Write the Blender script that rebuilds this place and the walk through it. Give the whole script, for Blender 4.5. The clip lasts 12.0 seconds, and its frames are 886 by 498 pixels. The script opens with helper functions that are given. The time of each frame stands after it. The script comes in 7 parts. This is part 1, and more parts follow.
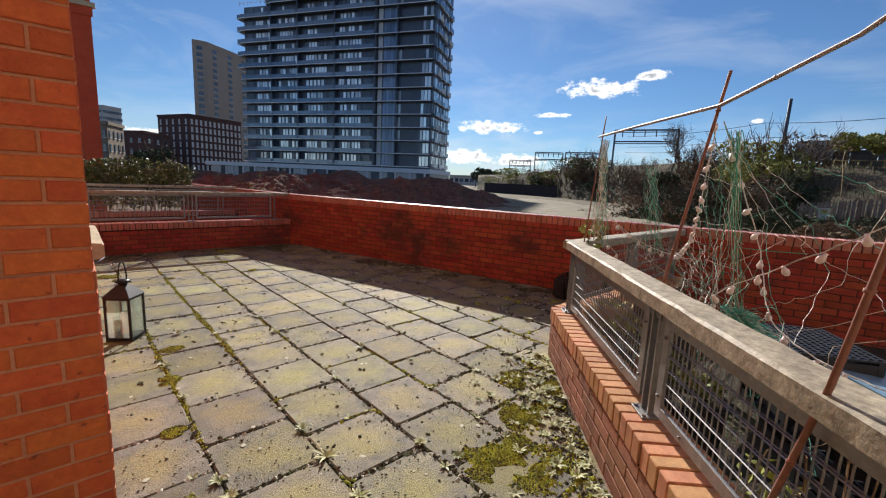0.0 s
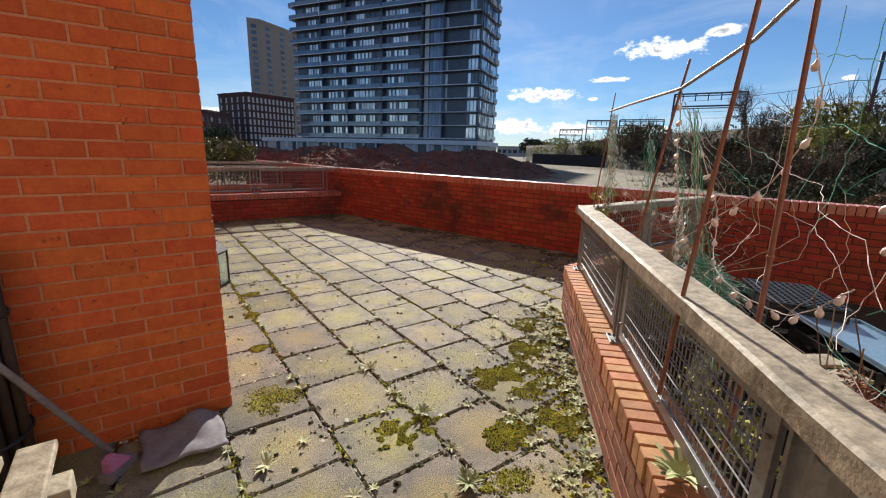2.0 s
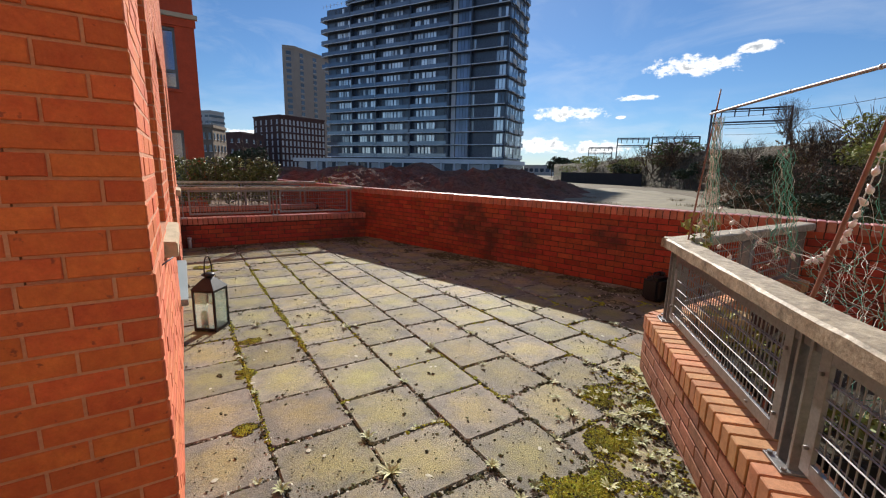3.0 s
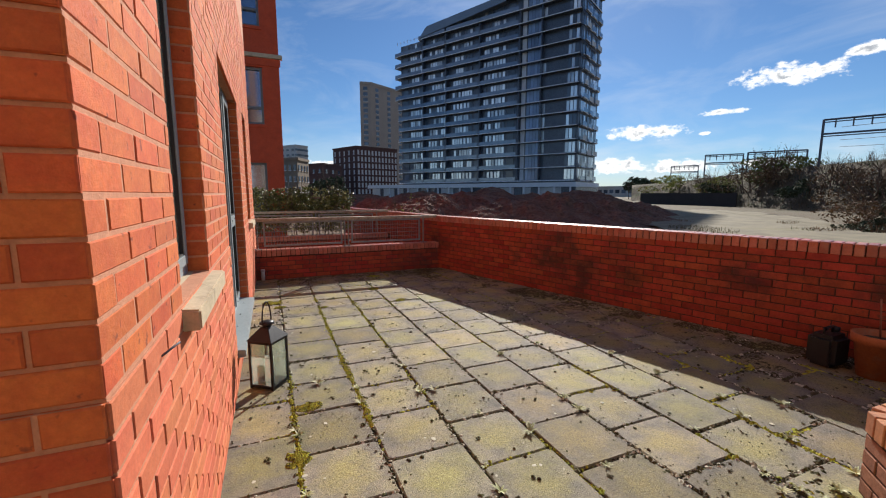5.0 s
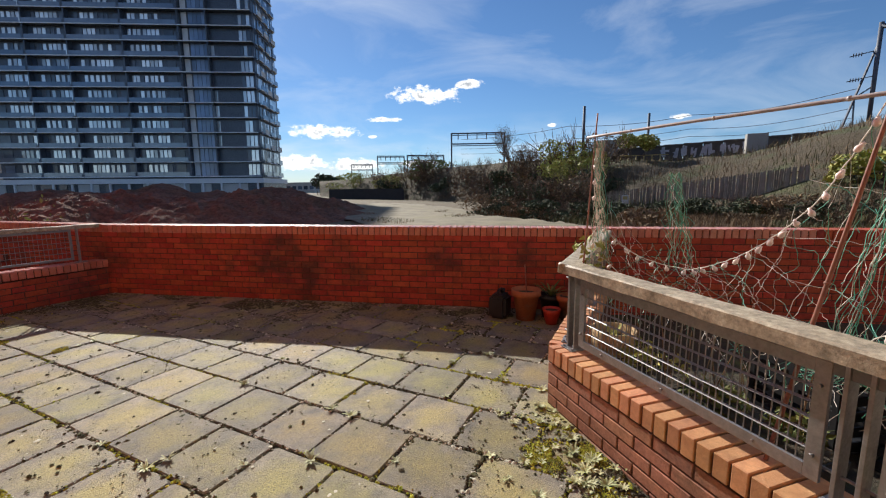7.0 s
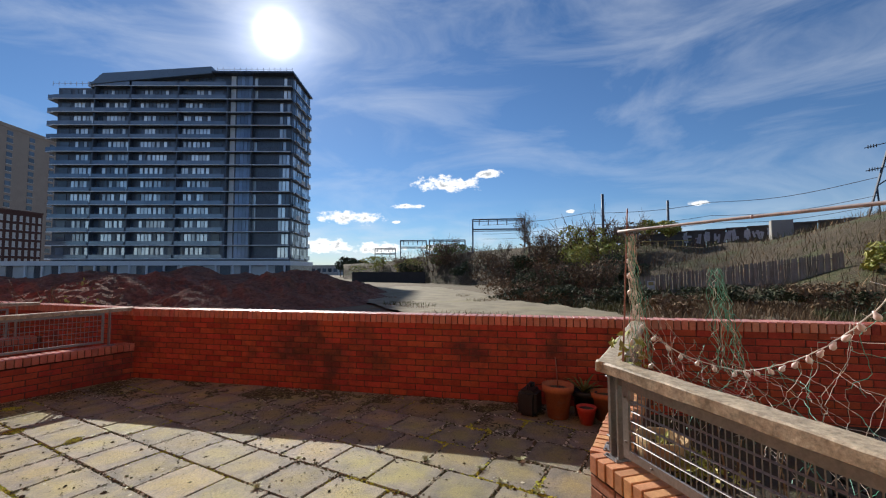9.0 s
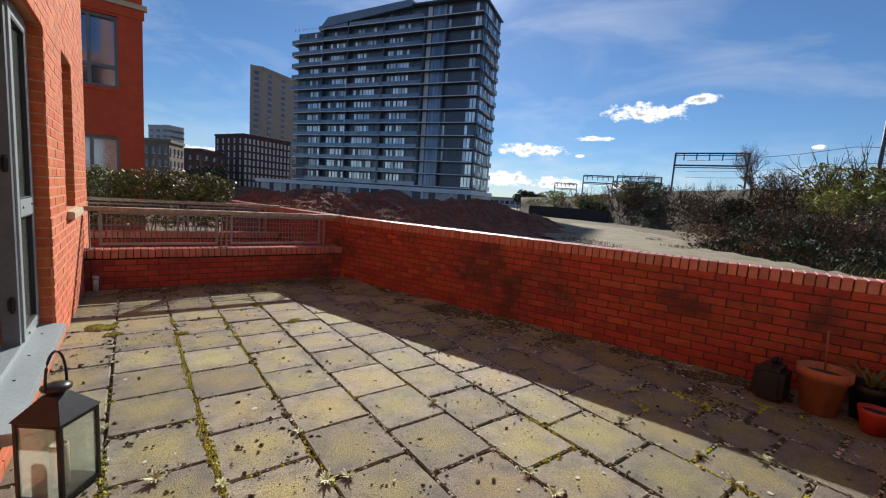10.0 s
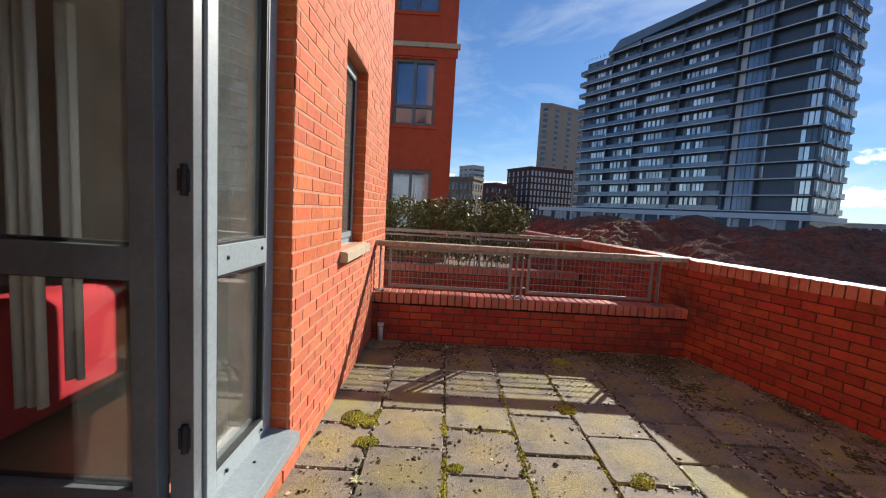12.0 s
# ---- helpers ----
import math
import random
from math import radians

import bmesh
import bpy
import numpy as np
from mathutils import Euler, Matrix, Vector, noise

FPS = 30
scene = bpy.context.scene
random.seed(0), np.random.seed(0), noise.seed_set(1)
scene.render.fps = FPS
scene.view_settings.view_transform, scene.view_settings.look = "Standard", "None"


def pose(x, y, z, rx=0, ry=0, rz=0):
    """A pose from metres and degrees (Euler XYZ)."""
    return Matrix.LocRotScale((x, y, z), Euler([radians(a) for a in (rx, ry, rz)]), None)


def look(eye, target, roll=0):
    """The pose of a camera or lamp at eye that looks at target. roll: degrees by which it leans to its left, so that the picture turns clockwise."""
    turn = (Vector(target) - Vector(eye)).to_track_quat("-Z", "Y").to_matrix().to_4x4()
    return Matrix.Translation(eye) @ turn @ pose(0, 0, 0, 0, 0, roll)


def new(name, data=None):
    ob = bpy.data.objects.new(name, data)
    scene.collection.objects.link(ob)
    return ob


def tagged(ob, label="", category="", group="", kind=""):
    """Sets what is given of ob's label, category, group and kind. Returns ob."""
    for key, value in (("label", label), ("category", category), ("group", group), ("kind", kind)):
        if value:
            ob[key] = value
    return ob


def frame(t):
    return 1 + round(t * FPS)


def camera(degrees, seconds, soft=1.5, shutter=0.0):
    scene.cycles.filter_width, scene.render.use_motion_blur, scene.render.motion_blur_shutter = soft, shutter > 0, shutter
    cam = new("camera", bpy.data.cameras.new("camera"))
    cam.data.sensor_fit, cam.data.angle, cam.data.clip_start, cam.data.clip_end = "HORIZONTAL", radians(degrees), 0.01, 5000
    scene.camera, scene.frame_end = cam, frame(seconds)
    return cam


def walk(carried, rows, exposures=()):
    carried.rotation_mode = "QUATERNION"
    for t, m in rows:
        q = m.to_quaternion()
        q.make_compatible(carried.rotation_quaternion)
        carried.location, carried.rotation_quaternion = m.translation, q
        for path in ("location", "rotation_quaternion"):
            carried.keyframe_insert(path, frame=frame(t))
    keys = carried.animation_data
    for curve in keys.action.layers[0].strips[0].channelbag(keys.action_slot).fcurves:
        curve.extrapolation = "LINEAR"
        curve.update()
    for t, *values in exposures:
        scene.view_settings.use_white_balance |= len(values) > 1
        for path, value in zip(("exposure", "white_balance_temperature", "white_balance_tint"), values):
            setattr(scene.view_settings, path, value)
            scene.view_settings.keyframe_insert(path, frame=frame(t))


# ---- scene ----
cam = camera(94.0, 12.0, 1.15)
ROWS = [
    (0.0, -0.006, 0.002, 1.401, -42.13, -9.35, -2.66),
    (0.5, -0.149, -0.274, 1.423, -38.18, -12.42, -2.08),
    (1.0, -0.253, -0.464, 1.440, -36.87, -13.28, -1.92),
    (1.5, -0.265, -0.598, 1.435, -35.47, -13.82, -1.77),
    (2.0, -0.217, -0.534, 1.423, -35.66, -13.33, -1.64),
    (2.5, -0.068, -0.180, 1.397, -35.55, -12.01, -1.50),
    (3.0, 0.144, 0.197, 1.401, -32.13, -10.88, -1.35),
    (3.5, 0.241, 0.586, 1.423, -27.25, -9.93, -0.68),
    (3.7, 0.265, 0.672, 1.415, -25.27, -8.70, -0.40),
    (4.5, 0.325, 0.830, 1.425, -21.80, -7.70, 0.00),
    (5.3, 0.344, 0.965, 1.432, -25.38, -7.83, 0.40),
    (5.5, 0.333, 1.040, 1.434, -28.50, -8.10, 0.95),
    (6.0, 0.202, 1.291, 1.457, -40.35, -8.65, 1.29),
    (6.5, 0.177, 1.282, 1.480, -52.17, -8.73, 0.88),
    (7.0, 0.190, 1.258, 1.477, -63.77, -8.40, 0.52),
    (7.2, 0.200, 1.240, 1.481, -67.90, -8.08, 0.41),
    (8.0, 0.200, 1.262, 1.500, -75.50, -4.60, 0.40),
    (8.8, 0.196, 1.301, 1.527, -66.90, 0.19, 0.38),
    (9.0, 0.190, 1.327, 1.536, -60.90, 3.10, 0.10),
    (9.5, 0.248, 1.455, 1.540, -49.50, 4.69, -0.90),
    (10.0, 0.551, 1.825, 1.389, -36.84, -6.82, -3.99),
    (10.5, 0.732, 2.370, 1.371, -28.81, -9.58, -2.68),
    (11.0, 0.877, 2.932, 1.390, -23.18, -6.18, -2.61),
    (11.5, 0.890, 3.535, 1.387, -15.05, -4.94, -3.65),
    (12.0, 0.790, 4.077, 1.374, 0.28, -5.51, -3.24),
]
walk(cam, [(t, pose(x, y, z, 90 + pitch, roll, yaw)) for t, x, y, z, yaw, pitch, roll in ROWS],
     [(0.0, 0.4), (1.5, 0.50), (2.5, 0.48), (5.5, 0.38), (7.0, 0.50), (9.2, 0.38), (10.5, 0.42), (12.0, 0.68)])

# ---------------------------------------------------------------- world and sun
SUN_AZ, SUN_EL = 38.5, 28.7          # degrees right of +y, degrees up
sun_dir = Vector((math.sin(radians(SUN_AZ)) * math.cos(radians(SUN_EL)),
                  math.cos(radians(SUN_AZ)) * math.cos(radians(SUN_EL)), math.sin(radians(SUN_EL))))


CLOUDS = [(61.3, 12.1, 9.4, 2.3), (67.4, 13.35, 3.4, 1.25), (48.6, 7.3, 9.2, 1.9), (56.2, 8.95, 5.0, 0.7), (78.2, 7.95, 1.3, 0.6),
          (54.4, 6.8, 1.2, 0.5), (92.9, 8.0, 2.4, 0.6), (45.0, 3.4, 8.0, 1.9), (52.0, 3.2, 8.0, 1.6), (60.5, 3.3, 7.0, 0.9), (7.0, 3.8, 6.0, 1.0), (-1.0, 4.6, 5.0, 0.9)]


def make_world():
    world = bpy.data.worlds.new("sky")
    scene.world = world
    world.use_nodes = True
    nt = world.node_tree
    nt.nodes.clear()
    N, L = nt.nodes.new, nt.links.new
    sky = N("ShaderNodeTexSky")
    sky.sky_type = 'NISHITA'
    sky.sun_disc = False
    sky.sun_elevation = radians(SUN_EL)
    sky.sun_rotation = radians(SUN_AZ)
    sky.air_density, sky.dust_density, sky.ozone_density = 1.0, 0.02, 8.0
    co = N("ShaderNodeTexCoord")
    # thin drifting cirrus
    mp = N("ShaderNodeMapping")
    mp.inputs["Scale"].default_value = (1.6, 1.1, 4.2)
    mp.inputs["Rotation"].default_value = (0.5, 0.35, 0.6)
    L(co.outputs["Generated"], mp.inputs["Vector"])
    nz = N("ShaderNodeTexNoise")
    nz.inputs["Scale"].default_value = 2.1
    nz.inputs["Detail"].default_value = 9
    nz.inputs["Roughness"].default_value = 0.58
    nz.inputs["Distortion"].default_value = 0.7
    L(mp.outputs[0], nz.inputs["Vector"])
    rp = N("ShaderNodeMapRange")
    rp.inputs[1].default_value, rp.inputs[2].default_value = 0.45, 0.80
    rp.inputs[3].default_value, rp.inputs[4].default_value = 0.0, 0.42
    L(nz.outputs["Fac"], rp.inputs[0])
    # haze and low cloud near the horizon
    sp = N("ShaderNodeSeparateXYZ")
    L(co.outputs["Generated"], sp.inputs[0])
    hz = N("ShaderNodeMapRange")
    hz.inputs[1].default_value, hz.inputs[2].default_value = 0.0, 0.17
    hz.inputs[3].default_value, hz.inputs[4].default_value = 0.75, 0.0
    L(sp.outputs["Z"], hz.inputs[0])
    low = N("ShaderNodeTexNoise")
    low.inputs["Scale"].default_value = 7.0
    low.inputs["Detail"].default_value = 8
    m2 = N("ShaderNodeMapping")
    m2.inputs["Scale"].default_value = (1, 1, 4.0)
    L(co.outputs["Generated"], m2.inputs["Vector"])
    L(m2.outputs[0], low.inputs["Vector"])
    lr = N("ShaderNodeMapRange")
    lr.inputs[1].default_value, lr.inputs[2].default_value = 0.42, 0.62
    L(low.outputs["Fac"], lr.inputs[0])
    mul = N("ShaderNodeMath")
    mul.operation = 'MULTIPLY'
    L(hz.outputs[0], mul.inputs[0])
    L(lr.outputs[0], mul.inputs[1])
    mx = N("ShaderNodeMath")
    mx.operation = 'MAXIMUM'
    L(rp.outputs[0], mx.inputs[0])
    L(mul.outputs[0], mx.inputs[1])
    mix = N("ShaderNodeMixRGB")
    mix.inputs["Color2"].default_value = (9.0, 9.6, 10.4, 1)
    L(mx.outputs[0], mix.inputs["Fac"])
    L(sky.outputs[0], mix.inputs["Color1"])
    # small fair-weather clouds: ragged white rims round grey hearts (bearing, height, width, depth in degrees)
    def math_node(op, a, b=None, c=None):
        n = N("ShaderNodeMath")
        n.operation = op
        for k, q in enumerate((a, b, c)):
            if q is None:
                continue
            if isinstance(q, (int, float)):
                n.inputs[k].default_value = q
            else:
                L(q, n.inputs[k])
        return n.outputs[0]

    def dot_with(v):
        n = N("ShaderNodeVectorMath")
        n.operation = 'DOT_PRODUCT'
        n.inputs[1].default_value = v
        L(co.outputs["Generated"], n.inputs[0])
        return n.outputs["Value"]

    puff = N("ShaderNodeTexNoise")
    puff.inputs["Scale"].default_value = 34.0
    puff.inputs["Detail"].default_value = 9
    puff.inputs["Roughness"].default_value = 0.64
    flat = N("ShaderNodeMapping")
    flat.inputs["Scale"].default_value = (1, 1, 1.7)
    L(co.outputs["Generated"], flat.inputs["Vector"])
    L(flat.outputs[0], puff.inputs["Vector"])
    rag = math_node('MULTIPLY_ADD', puff.outputs["Fac"], 4.6, -2.35)
    dens = None
    for az, el, w, h in CLOUDS:
        a, e = radians(az), radians(el)
        aim = Vector((math.sin(a) * math.cos(e), math.cos(a) * math.cos(e), math.sin(e)))
        right = Vector((math.cos(a), -math.sin(a), 0))
        up = right.cross(aim)
        u = math_node('DIVIDE', dot_with(right), radians(w) / 2)
        v = math_node('DIVIDE', dot_with(up), radians(h) / 2)
        r2 = math_node('ADD', math_node('MULTIPLY', u, u), math_node('MULTIPLY', v, v))
        front = math_node('GREATER_THAN', dot_with(aim), 0.5)
        d = math_node('MULTIPLY_ADD', math_node('SUBTRACT', 1.0, r2), front, math_node('MULTIPLY_ADD', front, 9.0, -9.0))
        dens = d if dens is None else math_node('MAXIMUM', dens, d)
    dens = math_node('ADD', math_node('MAXIMUM', dens, -9.0), rag)
    cover = N("ShaderNodeMapRange")
    cover.interpolation_type = 'SMOOTHSTEP'
    cover.inputs[1].default_value, cover.inputs[2].default_value = -0.15, 0.75
    L(dens, cover.inputs[0])
    heart = N("ShaderNodeMapRange")
    heart.interpolation_type = 'SMOOTHSTEP'
    heart.inputs[1].default_value, heart.inputs[2].default_value = 0.75, 1.55
    L(dens, heart.inputs[0])
    tone = N("ShaderNodeMixRGB")
    tone.inputs["Color1"].default_value = (13.2, 13.3, 13.2, 1)
    tone.inputs["Color2"].default_value = (5.2, 5.6, 6.2, 1)
    L(heart.outputs[0], tone.inputs["Fac"])
    cum = N("ShaderNodeMixRGB")
    L(cover.outputs[0], cum.inputs["Fac"])
    L(mix.outputs[0], cum.inputs["Color1"])
    L(tone.outputs[0], cum.inputs["Color2"])
    # the sun's bright aureole in the thin haze
    dot = N("ShaderNodeVectorMath")
    dot.operation = 'DOT_PRODUCT'
    dot.inputs[1].default_value = sun_dir
    L(co.outputs["Generated"], dot.inputs[0])
    total = cum.outputs[0]
    for power, gain in ((4500.0, 220.0), (300.0, 8.0), (25.0, 0.8)):
        mxx = N("ShaderNodeMath")
        mxx.operation = 'MAXIMUM'
        mxx.inputs[1].default_value = 0.0
        L(dot.outputs["Value"], mxx.inputs[0])
        pw = N("ShaderNodeMath")
        pw.operation = 'POWER'
        pw.inputs[1].default_value = power
        L(mxx.outputs[0], pw.inputs[0])
        sc = N("ShaderNodeMath")
        sc.operation = 'MULTIPLY'
        sc.inputs[1].default_value = gain
        L(pw.outputs[0], sc.inputs[0])
        add = N("ShaderNodeMixRGB")
        add.blend_type = 'ADD'
        add.inputs["Fac"].default_value = 1.0
        L(total, add.inputs["Color1"])
        L(sc.outputs[0], add.inputs["Color2"])
        total = add.outputs[0]
    bg = N("ShaderNodeBackground")
    bg.inputs["Strength"].default_value = 0.069
    L(total, bg.inputs["Color"])
    out = N("ShaderNodeOutputWorld")
    L(bg.outputs[0], out.inputs["Surface"])


make_world()
sun = new("sun", bpy.data.lights.new("sun", 'SUN'))
sun.data.energy, sun.data.angle, sun.data.color = 5.0, radians(0.53), (1.0, 0.94, 0.84)
sun.matrix_world = look(sun_dir * 60, (0, 0, 0))


# ---------------------------------------------------------------- materials
def material(name, base, rough=0.8, metal=0.0, second=None, scale=8.0, amount=0.5, stain=None, stain_scale=1.2,
             stain_range=(0.55, 0.72), bump=0.25, bump_scale=60.0, bump_dist=0.004, rand=0.0, hue=0.0, spec=0.4,
             island=False, grain=0.1, grain_scale=55.0, stretch=(1, 1, 1), spot=None, spot_scale=25.0, spot_range=(0.62, 0.66), sub=0.0, centre=None):
    """A surface with grain, a second tone, stains and relief, at real-world size."""
    m = bpy.data.materials.new(name)
    m.use_nodes = True
    nt = m.node_tree
    N, L = nt.nodes.new, nt.links.new
    b = nt.nodes["Principled BSDF"]
    b.inputs["Roughness"].default_value = rough
    b.inputs["Metallic"].default_value = metal
    b.inputs["Specular IOR Level"].default_value = spec
    geo = N("ShaderNodeNewGeometry")
    mp = N("ShaderNodeMapping")
    mp.inputs["Scale"].default_value = stretch
    L(geo.outputs["Position"], mp.inputs["Vector"])
    vec = mp.outputs[0]

    def noise_tex(s, detail=6, rough_=0.6):
        n = N("ShaderNodeTexNoise")
        n.inputs["Scale"].default_value = s
        n.inputs["Detail"].default_value = detail
        n.inputs["Roughness"].default_value = rough_
        L(vec, n.inputs["Vector"])
        return n

    def ranged(sock, a, c, lo=0.0, hi=1.0):
        r = N("ShaderNodeMapRange")
        r.inputs[1].default_value, r.inputs[2].default_value = a, c
        r.inputs[3].default_value, r.inputs[4].default_value = lo, hi
        L(sock, r.inputs[0])
        return r.outputs[0]

    col = N("ShaderNodeMixRGB")
    col.inputs["Color1"].default_value = (*base, 1)
    col.inputs["Color2"].default_value = (*(second or [c * 0.7 for c in base]), 1)
    n1 = noise_tex(scale)
    L(ranged(n1.outputs["Fac"], 0.35, 0.7, 0, amount), col.inputs["Fac"])
    cur = col.outputs[0]
    if stain:
        ns = noise_tex(stain_scale, 8, 0.65)
        sm = N("ShaderNodeMixRGB")
        sm.inputs["Color2"].default_value = (*stain, 1)
        L(ranged(ns.outputs["Fac"], stain_range[0], stain_range[1], 0, 0.85), sm.inputs["Fac"])
        L(cur, sm.inputs["Color1"])
        cur = sm.outputs[0]
    if centre:
        # growth that spreads from the middle of each piece, ragged at its rim
        tc = N("ShaderNodeTexCoord")
        ln = N("ShaderNodeVectorMath")
        ln.operation = 'LENGTH'
        L(tc.outputs["Object"], ln.inputs[0])
        ad = N("ShaderNodeMath")
        ad.operation = 'MULTIPLY_ADD'
        L(noise_tex(7.0, 6, 0.7).outputs["Fac"], ad.inputs[0])
        ad.inputs[1].default_value = 0.42
        L(ln.outputs["Value"], ad.inputs[2])
        sm = N("ShaderNodeMixRGB")
        sm.inputs["Color2"].default_value = (*centre, 1)
        L(ranged(ad.outputs[0], 0.25, 0.42, 0.75, 0.0), sm.inputs["Fac"])
        L(cur, sm.inputs["Color1"])
        cur = sm.outputs[0]
    if spot:
        nq = noise_tex(spot_scale, 3, 0.5)
        sm = N("ShaderNodeMixRGB")
        sm.inputs["Color2"].default_value = (*spot, 1)
        L(ranged(nq.outputs["Fac"], spot_range[0], spot_range[1], 0, 0.8), sm.inputs["Fac"])
        L(cur, sm.inputs["Color1"])
        cur = sm.outputs[0]
    if rand or hue:
        if island:
            rs = geo.outputs["Random Per Island"]
        else:
            oi = N("ShaderNodeObjectInfo")
            rs = oi.outputs["Random"]
        hs = N("ShaderNodeHueSaturation")
        L(ranged(rs, 0, 1, 1 - rand, 1 + rand), hs.inputs["Value"])
        fr = N("ShaderNodeMath")
        fr.operation = 'MULTIPLY'
        fr.inputs[1].default_value = 7.31
        L(rs, fr.inputs[0])
        fc = N("ShaderNodeMath")
        fc.operation = 'FRACT'
        L(fr.outputs[0], fc.inputs[0])
        L(ranged(fc.outputs[0], 0, 1, 0.5 - hue, 0.5 + hue), hs.inputs["Hue"])
        L(cur, hs.inputs["Color"])
        cur = hs.outputs[0]
    if grain:
        ng = noise_tex(grain_scale, 8, 0.75)
        gm = N("ShaderNodeHueSaturation")
        L(ranged(ng.outputs["Fac"], 0.3, 0.7, 1 - grain * 1.6, 1 + grain * 1.6), gm.inputs["Value"])
        L(cur, gm.inputs["Color"])
        cur = gm.outputs[0]
    L(cur, b.inputs["Base Color"])
    nb = noise_tex(bump_scale, 5, 0.65)
    L(ranged(nb.outputs["Fac"], 0.3, 0.7, max(0.03, rough - 0.12), min(1, rough + 0.1)), b.inputs["Roughness"])
    if bump:
        bp = N("ShaderNodeBump")
        bp.inputs["Strength"].default_value = bump
        bp.inputs["Distance"].default_value = bump_dist
        L(nb.outputs["Fac"], bp.inputs["Height"])
        L(bp.outputs[0], b.inputs["Normal"])
    return m


def glass_material(name, tint=(0.9, 0.95, 0.95), rough=0.0, metal_mix=0.0, dust=0.0):
    m = bpy.data.materials.new(name)
    m.use_nodes = True
    nt = m.node_tree
    nt.nodes.clear()
    N, L = nt.nodes.new, nt.links.new
    out = N("ShaderNodeOutputMaterial")
    tr = N("ShaderNodeBsdfTransparent")
    tr.inputs["Color"].default_value = (*tint, 1)
    gl = N("ShaderNodeBsdfGlossy")
    gl.inputs["Roughness"].default_value = rough
    # gloss that grows towards grazing view, alike on both faces of the pane
    lw = N("ShaderNodeLayerWeight")
    lw.inputs["Blend"].default_value = 0.5
    fr = N("ShaderNodeMath")
    fr.operation = 'POWER'
    fr.inputs[1].default_value = 4.0
    L(lw.outputs["Facing"], fr.inputs[0])
    mr = N("ShaderNodeMapRange")
    mr.inputs[3].default_value = 0.05 + metal_mix
    L(fr.outputs[0], mr.inputs[0])
    mx = N("ShaderNodeMixShader")
    L(mr.outputs[0], mx.inputs[0])
    L(tr.outputs[0], mx.inputs[1])
    L(gl.outputs[0], mx.inputs[2])
    last = mx.outputs[0]
    if dust:
        tl = N("ShaderNodeBsdfTranslucent")
        tl.inputs["Color"].default_value = (0.80, 0.84, 0.76, 1)
        df = N("ShaderNodeBsdfDiffuse")
        df.inputs["Color"].default_value = (0.62, 0.66, 0.60, 1)
        half = N("ShaderNodeMixShader")
        L(tl.outputs[0], half.inputs[1])
        L(df.outputs[0], half.inputs[2])
        nz = N("ShaderNodeTexNoise")
        nz.inputs["Scale"].default_value = 5.0
        nz.inputs["Detail"].default_value = 8
        geo = N("ShaderNodeNewGeometry")
        L(geo.outputs["Position"], nz.inputs["Vector"])
        dr = N("ShaderNodeMapRange")
        dr.inputs[1].default_value, dr.inputs[2].default_value = 0.3, 0.7
        dr.inputs[3].default_value, dr.inputs[4].default_value = dust * 0.7, dust * 1.3
        L(nz.outputs["Fac"], dr.inputs[0])
        both = N("ShaderNodeMixShader")
        L(dr.outputs[0], both.inputs[0])
        L(last, both.inputs[1])
        L(half.outputs[0], both.inputs[2])
        last = both.outputs[0]
    L(last, out.inputs["Surface"])
    return m


M = {}
M["brick"] = material("red_brick", (0.59, 0.14, 0.04), 0.85, second=(0.48, 0.085, 0.03), scale=14, amount=0.8, rand=0.13, hue=0.006, bump=0.5, bump_scale=120,
                      spot=(0.20, 0.05, 0.03), spot_scale=30, spot_range=(0.66, 0.72))
M["brick_rest"] = material("red_brick_run", (0.59, 0.14, 0.04), 0.85, second=(0.48, 0.085, 0.03), scale=14, amount=0.8, rand=0.13, hue=0.006, bump=0.5, bump_scale=120,
                           island=True, spot=(0.20, 0.05, 0.03), spot_scale=30, spot_range=(0.66, 0.72))
M["brick_old"] = material("weathered_brick", (0.39, 0.066, 0.034), 0.9, second=(0.27, 0.046, 0.025), scale=11, amount=0.9, rand=0.2, hue=0.008, bump=0.6, bump_scale=100,
                          stain=(0.075, 0.035, 0.03), stain_scale=1.3, stain_range=(0.52, 0.68), spot=(0.15, 0.06, 0.04), spot_scale=26, spot_range=(0.64, 0.7))
M["brick_old_rest"] = material("weathered_brick_run", (0.39, 0.066, 0.034), 0.9, second=(0.27, 0.046, 0.025), scale=11, amount=0.9, rand=0.2, hue=0.008, bump=0.6, bump_scale=100,
                               island=True, stain=(0.075, 0.035, 0.03), stain_scale=1.3, stain_range=(0.52, 0.68))
M["brick_fence"] = material("brown_weathered_brick", (0.39, 0.185, 0.12), 0.9, second=(0.29, 0.13, 0.085), scale=12, amount=0.9, rand=0.2, hue=0.008, bump=0.6, bump_scale=100, grain=0.2,
                            stain=(0.15, 0.085, 0.06), stain_scale=3.0, stain_range=(0.5, 0.72))
M["brick_cap"] = material("orange_capping_brick", (0.54, 0.27, 0.135), 0.8, second=(0.40, 0.18, 0.09), scale=16, amount=0.8, rand=0.22, hue=0.012, bump=0.55, bump_scale=110,
                          stain=(0.16, 0.09, 0.06), stain_scale=5, stain_range=(0.58, 0.8))
# coping brick: pinker mottled second tone, smoother than the wall brick
M["brick_coping"] = material("mottled_coping_brick", (0.42, 0.105, 0.06), 0.38, second=(0.50, 0.22, 0.16), scale=9, amount=0.7, rand=0.18, hue=0.006, bump=0.35, bump_scale=90, spec=0.7,
                             stain=(0.16, 0.07, 0.05), stain_scale=4, stain_range=(0.6, 0.78))
